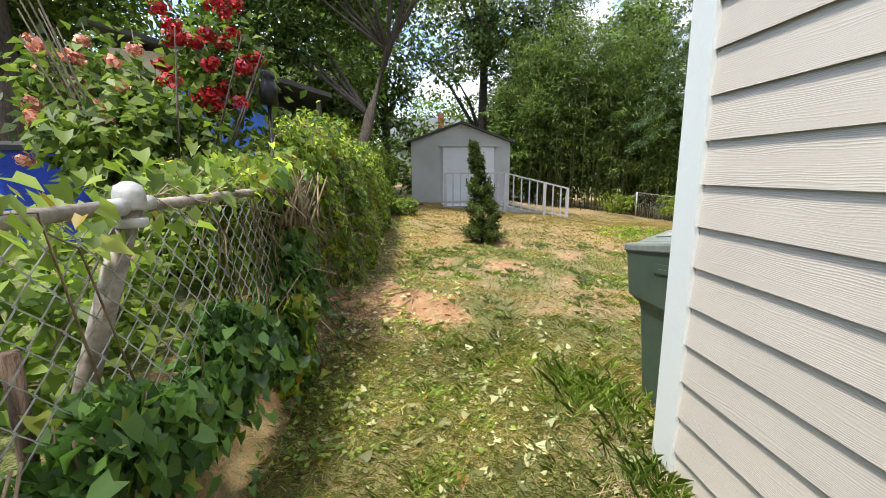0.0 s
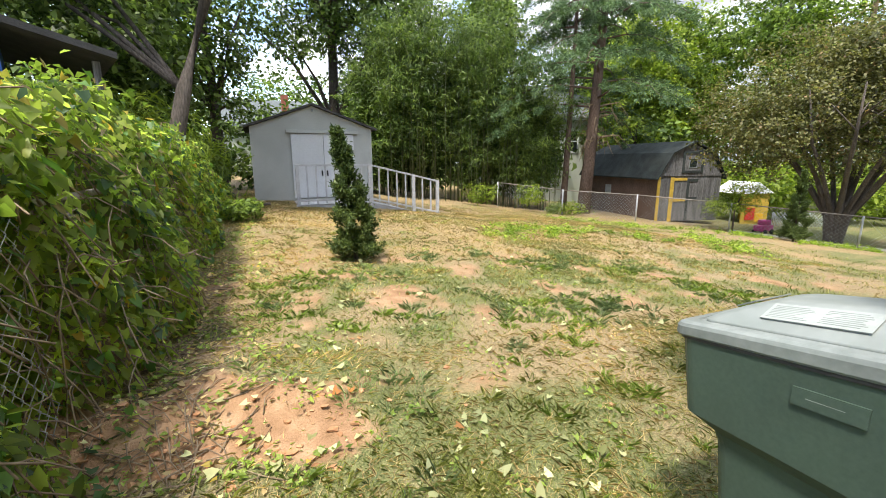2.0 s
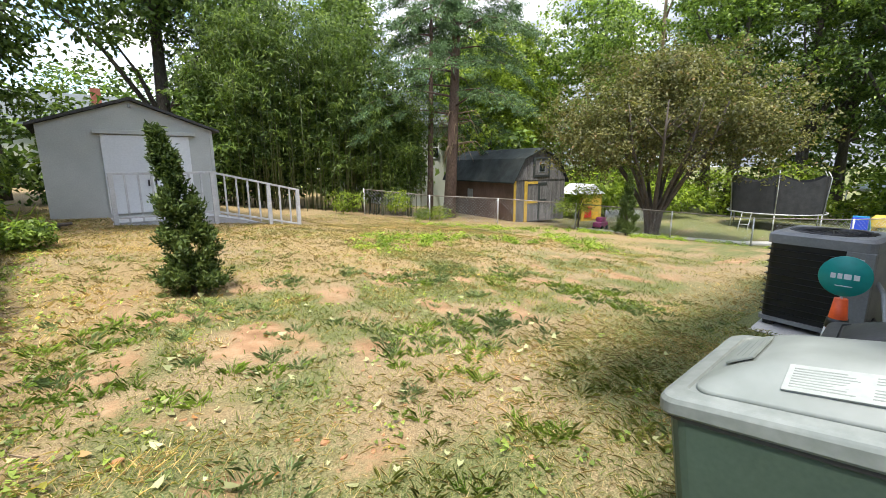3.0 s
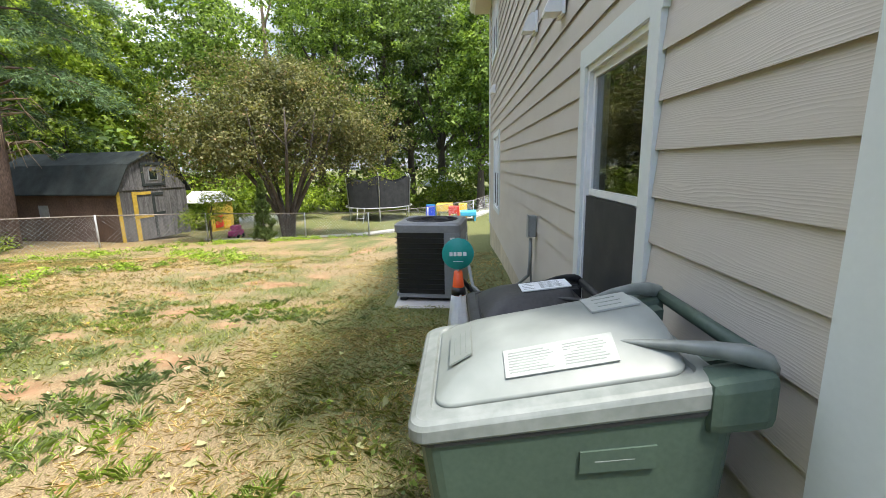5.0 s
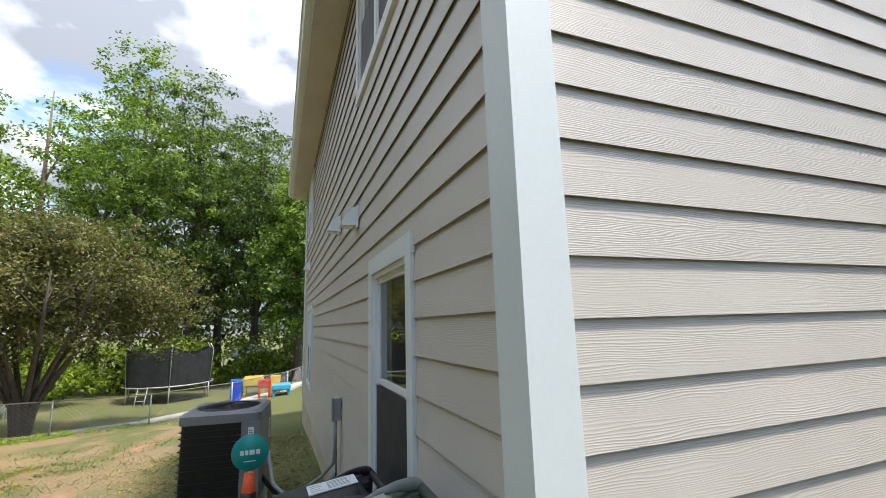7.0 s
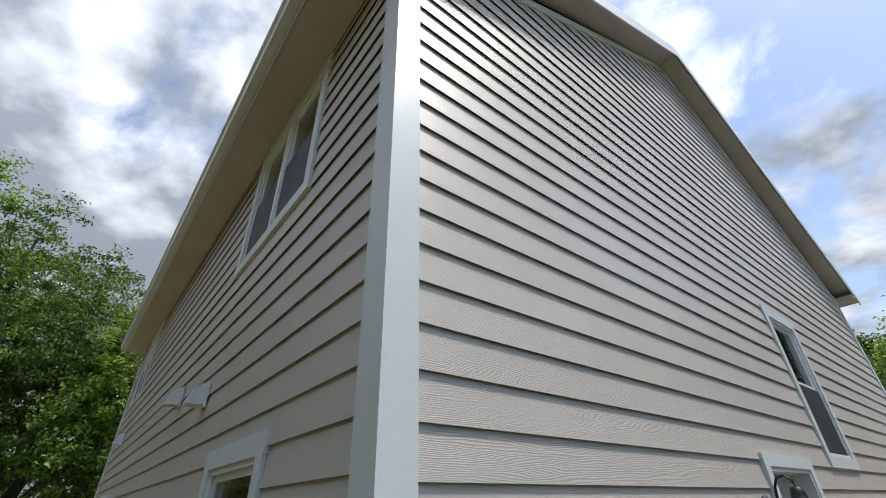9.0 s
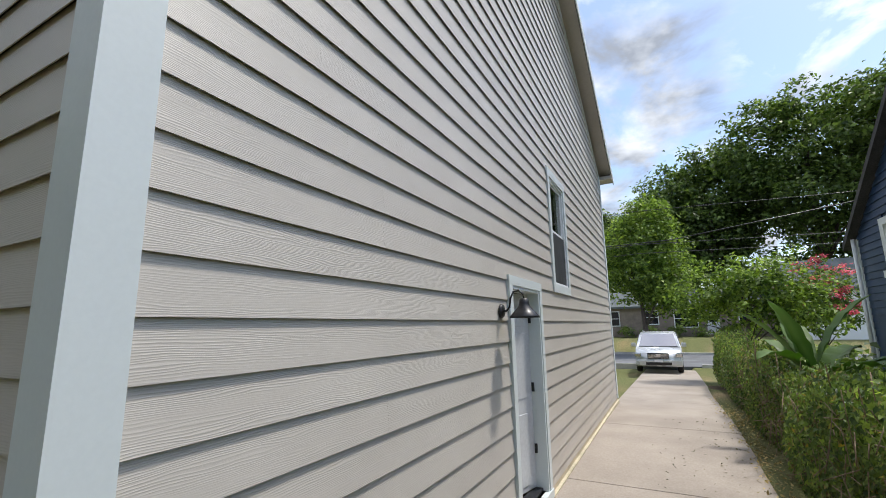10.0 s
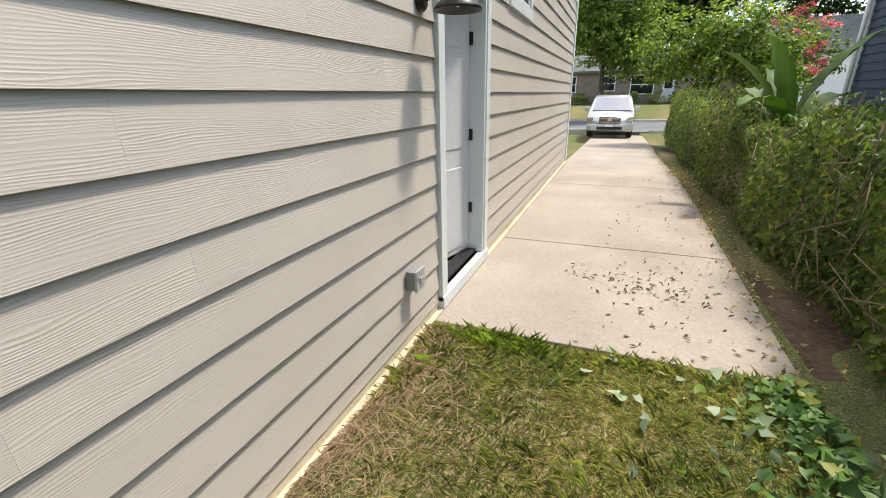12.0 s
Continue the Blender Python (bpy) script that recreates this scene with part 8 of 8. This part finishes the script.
mulch = thing("straw_mulch", "loose pale straw lying along the foot of the siding", "straw", kind="stuff")
mv, mf = [], []
for k in range(1500):
    y = RG.uniform(-2.75, 0.0); x = -0.03 - abs(RG.normal()) * 0.17 - 0.06 * math.sin(y * 5)
    a, L = RG.normal() * 0.9 + 1.3, RG.uniform(0.04, 0.17)
    z = gz(x, y) + 0.012 + 0.02 * RG.uniform()
    d = Vector((math.cos(a), math.sin(a), RG.normal() * 0.08)) * (L / 2)
    p = Vector((min(x, -0.02 - abs(d.x)), y, z))
    tube_into(mv, mf, [p - d, p + d], RG.uniform(0.0013, 0.0026), 3)
link_mesh("stalks", mv, mf, surface("loose pale straw", (0.30, 0.20, 0.11), (0.50, 0.38, 0.23), 0.8, 30, 4, relief=0.1), mulch)
far_grass = thing("far_weeds", "bright green weeds in lines on the dry lawn", "weeds", kind="stuff")
wx, wy = [], []
for k in range(230):
    t = RG.uniform()
    if t < 0.55:
        u = RG.uniform(); x, y = 9.0 + 9.5 * u + RG.normal() * 0.6, 13.0 - 7.6 * u + RG.normal() * 0.5
    else:
        u = RG.uniform(); x, y = 3.0 + 8 * u + RG.normal() * 0.3, 7.0 + 0.8 * u + 1.2 * math.sin(u * 7) + RG.normal() * 0.5
    wx.append(x); wy.append(y)
cen = np.stack([np.array(wx), np.array(wy), lay(np.array(wx), np.array(wy)) + 0.04], 1)
p = np.repeat(cen, 44, 0) + RG.normal(size=(len(cen) * 44, 3)) * np.repeat(RG.uniform(0.5, 1.3, (len(cen), 1)), 44, 0) * np.array([0.085, 0.085, 0.05])
p[:, 2] = np.maximum(p[:, 2], lay(p[:, 0], p[:, 1]) + 0.005)
co, q = leaf_arrays(RG, p, unit(np.array([0, 0, 1.0]) + RG.normal(size=p.shape) * 0.5), RG.uniform(0.05, 0.11, len(p)), 0.35, 0.2)
fast_mesh("leaves", co, q, WEED, far_grass)
broad = thing("lawn_weeds", "low broad-leaved weeds in the lawn", "weeds", kind="stuff")
n = 340
x = RG.uniform(-1.9, 3.5, n); y = 0.2 + 9 * RG.uniform(size=n) ** 1.3
x = np.where(RG.uniform(size=n) < 0.5, -1.9 + np.abs(RG.normal(size=n)) * 0.6, x)
cen = np.stack([x, y, lay(x, y) + 0.02], 1)
p = np.repeat(cen, 14, 0) + RG.normal(size=(n * 14, 3)) * np.array([0.05, 0.05, 0.012])
p[:, 2] = np.maximum(p[:, 2], lay(p[:, 0], p[:, 1]) + 0.004)
co, q = lobed_arrays(RG, p, unit(np.array([0, 0, 1.0]) + RG.normal(size=p.shape) * 0.4), RG.uniform(0.018, 0.045, len(p)), 0.8, 0.15)
fast_mesh("leaves", co, q, VINE, broad)
sb_ = thing("small_shrub", "low green shrub at the foot of the hedge", "shrub")
foliage("leaves", R, [(-1.45, 9.6, gz(-1.45, 9.6) + 0.22, 0.34, 0.34, 0.26)], 60, 30, 0.08, 0.06, MAPLE, sb_, 0.5)
litter = thing("fallen_leaves", "scattered dry and green fallen leaves on the lawn", "leaves", kind="stuff")
n = 1500
x = RG.uniform(-1.9, 3.0, n); y = -0.9 + 6.9 * RG.uniform(size=n) ** 1.2
x = np.where(RG.uniform(size=n) < 0.5, -0.75 + RG.normal(size=n) * 0.55, x)
y = np.where((x < 0.3) & (RG.uniform(size=n) < 0.45), 0.7 + RG.normal(size=n) * 0.8, y)
y = np.where(RG.uniform(size=n) < 0.03, -2.6 + 2.0 * RG.uniform(size=n), y)
ok = free(x, y)
x, y = x[ok], y[ok]
p = np.stack([x, y, lay(x, y) + 0.02], 1)
co, q = lobed_arrays(RG, p, unit(np.array([0, 0, 1.0]) + RG.normal(size=p.shape) * 0.4), 0.016 + 0.060 * RG.uniform(size=len(p)) ** 2.0, 0.8, -0.15)
fast_mesh("leaves", co, q, DRY_LEAF, litter)
pale = thing("torn_leaves", "torn pale green leaves lying on the grass by the driveway", "leaves", kind="stuff")
n = 22
x = -1.40 + RG.normal(size=n) * 0.26; y = -2.45 + RG.normal(size=n) * 0.2
p = np.stack([x, y, lay(x, y) + 0.04], 1)
co, q = lobed_arrays(RG, p, unit(np.array([0, 0, 1.0]) + RG.normal(size=p.shape) * 0.35), RG.uniform(0.03, 0.09, n), 0.85, -0.1)
fast_mesh("leaves", co, q, leaf_mat("pale leaf undersides", (0.17, 0.23, 0.17), (0.28, 0.34, 0.24), 0.3, 0.2), pale)
creep = thing("creeping_ivy", "ivy creeping over the grass below the hedge", "ivy", kind="stuff")
n = 800
x = -2.0 + np.abs(RG.normal(size=n)) * 0.16; y = -2.75 + 2.2 * RG.uniform(size=n)
p = np.stack([x, y, lay(x, y) + 0.03 + 0.04 * RG.uniform(size=n)], 1)
co, q = lobed_arrays(RG, p, unit(np.array([0.3, 0, 1.0]) + RG.normal(size=p.shape) * 0.4), RG.uniform(0.03, 0.065, n), 0.95, 0.15)
fast_mesh("leaves", co, q, IVY, creep)
earth = tagged(part("earth_strip", boxes((-2.55, -2.055, -15.2, -2.9, -0.6, 0.135), bevel=0.03), surface("brown leaf mould", (0.05, 0.03, 0.018), (0.15, 0.095, 0.055), 0.95, 22, 3, relief=0.7, depth=0.02)), "strip of bare brown earth under the hedge", "earth", kind="structure")
for v in earth.data.vertices:
    v.co.z -= 0.036 * max(0.0, -9.0 - v.co.y)
dl_ = thing("driveway_litter", "dry twigs and leaves scattered on the driveway", "leaves", kind="stuff")
n = 330
x = -0.75 - 1.25 * RG.uniform(size=n) ** 0.6; y = -2.9 - 6 * RG.uniform(size=n) ** 1.5
k = RG.uniform(size=n) < 0.35
x, y = np.where(k, -1.3 + RG.normal(size=n) * 0.3, x), np.where(k, -3.9 + RG.normal(size=n) * 0.22, y)
p = np.stack([np.clip(x, -2.03, -0.1), y, 0.106 - 0.036 * np.maximum(0, -9 - y)], 1)
co, q = leaf_arrays(RG, p, unit(np.array([0, 0, 1.0]) + RG.normal(size=p.shape) * 0.25), RG.uniform(0.02, 0.06, n), 0.35, -0.1)
fast_mesh("leaves", co, q, leaf_mat("dead brown leaves", (0.035, 0.03, 0.015), (0.12, 0.10, 0.05)), dl_)
edge = thing("driveway_edge_litter", "brown leaf mould along the hedge edge", "leaves", kind="stuff")
n = 2600
y = -2.2 - 11 * RG.uniform(size=n) ** 1.3
x = -2.12 + RG.normal(size=n) * 0.10
p = np.stack([x, y, 0.085 + 0.03 * RG.uniform(size=n) - 0.036 * np.maximum(0, -9 - y)], 1)
co, q = leaf_arrays(RG, p, unit(np.array([0, 0, 1.0]) + RG.normal(size=p.shape) * 0.5), RG.uniform(0.02, 0.06, n), 0.5, -0.1)
fast_mesh("leaves", co, q, STRAW_M, edge)
debris = thing("hedge_debris", "dry brown twigs strewn along the foot of the hedge", "twigs", kind="stuff")
tw_ = []
for k in range(800):
    y = 1.3 + 5.2 * RG.uniform() ** 1.2; x = -1.78 + RG.normal() * 0.24
    a, L = RG.uniform(0, 6.28), RG.uniform(0.06, 0.32)
    p0, p1 = (x, y), (x + L * math.cos(a), y + L * math.sin(a))
    m0 = ((p0[0] + p1[0]) / 2 + 0.02 * RG.normal(), (p0[1] + p1[1]) / 2 + 0.02 * RG.normal())
    tw_.append(([(*p, gz(*p) + h) for p, h in ((p0, 0.006), (m0, 0.018), (p1, 0.008))], [0.004, 0.0035, 0.002]))
tubes("twigs", tw_, TWIG, debris, seg=4)
n = 1500
y = 1.2 + 5.5 * RG.uniform(size=n) ** 1.2; x = -1.80 + RG.normal(size=n) * 0.22
p = np.stack([x, y, lay(x, y) + 0.012], 1)
co, q = lobed_arrays(RG, p, unit(np.array([0, 0, 1.0]) + RG.normal(size=p.shape) * 0.5), RG.uniform(0.02, 0.055, n), 0.7, -0.15)
fast_mesh("leaves", co, q, STRAW_M, debris)
clods = thing("clay_clods", "broken clods of orange clay on the lawn", "clods", kind="stuff")
v, f = [], []
for k in range(150):
    x, y = -1.3 + RG.normal() * 0.45, 2.15 + RG.normal() * 0.2
    if RG.uniform() < 0.35:
        x, y = 0.5 + RG.normal() * 0.8, 3.2 + RG.normal() * 0.5
    r = RG.uniform(0.005, 0.022)
    bm = bmesh.new()
    bmesh.ops.create_icosphere(bm, subdivisions=1, radius=r)
    o = len(v)
    for w in bm.verts:
        d = 1 + 0.35 * RG.normal()
        v.append((x + w.co.x * d * 1.3, y + w.co.y * d, gz(x, y) + w.co.z * 0.6 * d + r * 0.25))
    f += [tuple(o + w.index for w in q_.verts) for q_ in bm.faces]
    bm.free()
link_mesh("clods", v, f, CLAY, clods)
logs = thing("wood_scraps", "small pile of grey wood scraps by the shed", "wood pile")
for k in range(6):
    tubes("stick", [([(-1.75 + 0.05 * k, 11.4 + 0.1 * (k % 3), gz(-1.7, 11.4) + 0.05 + 0.04 * (k // 3)), (-1.2 + 0.06 * k, 11.6 + 0.1 * (k % 2), gz(-1.3, 11.6) + 0.06 + 0.04 * (k // 3))], 0.035)], BARK, logs)
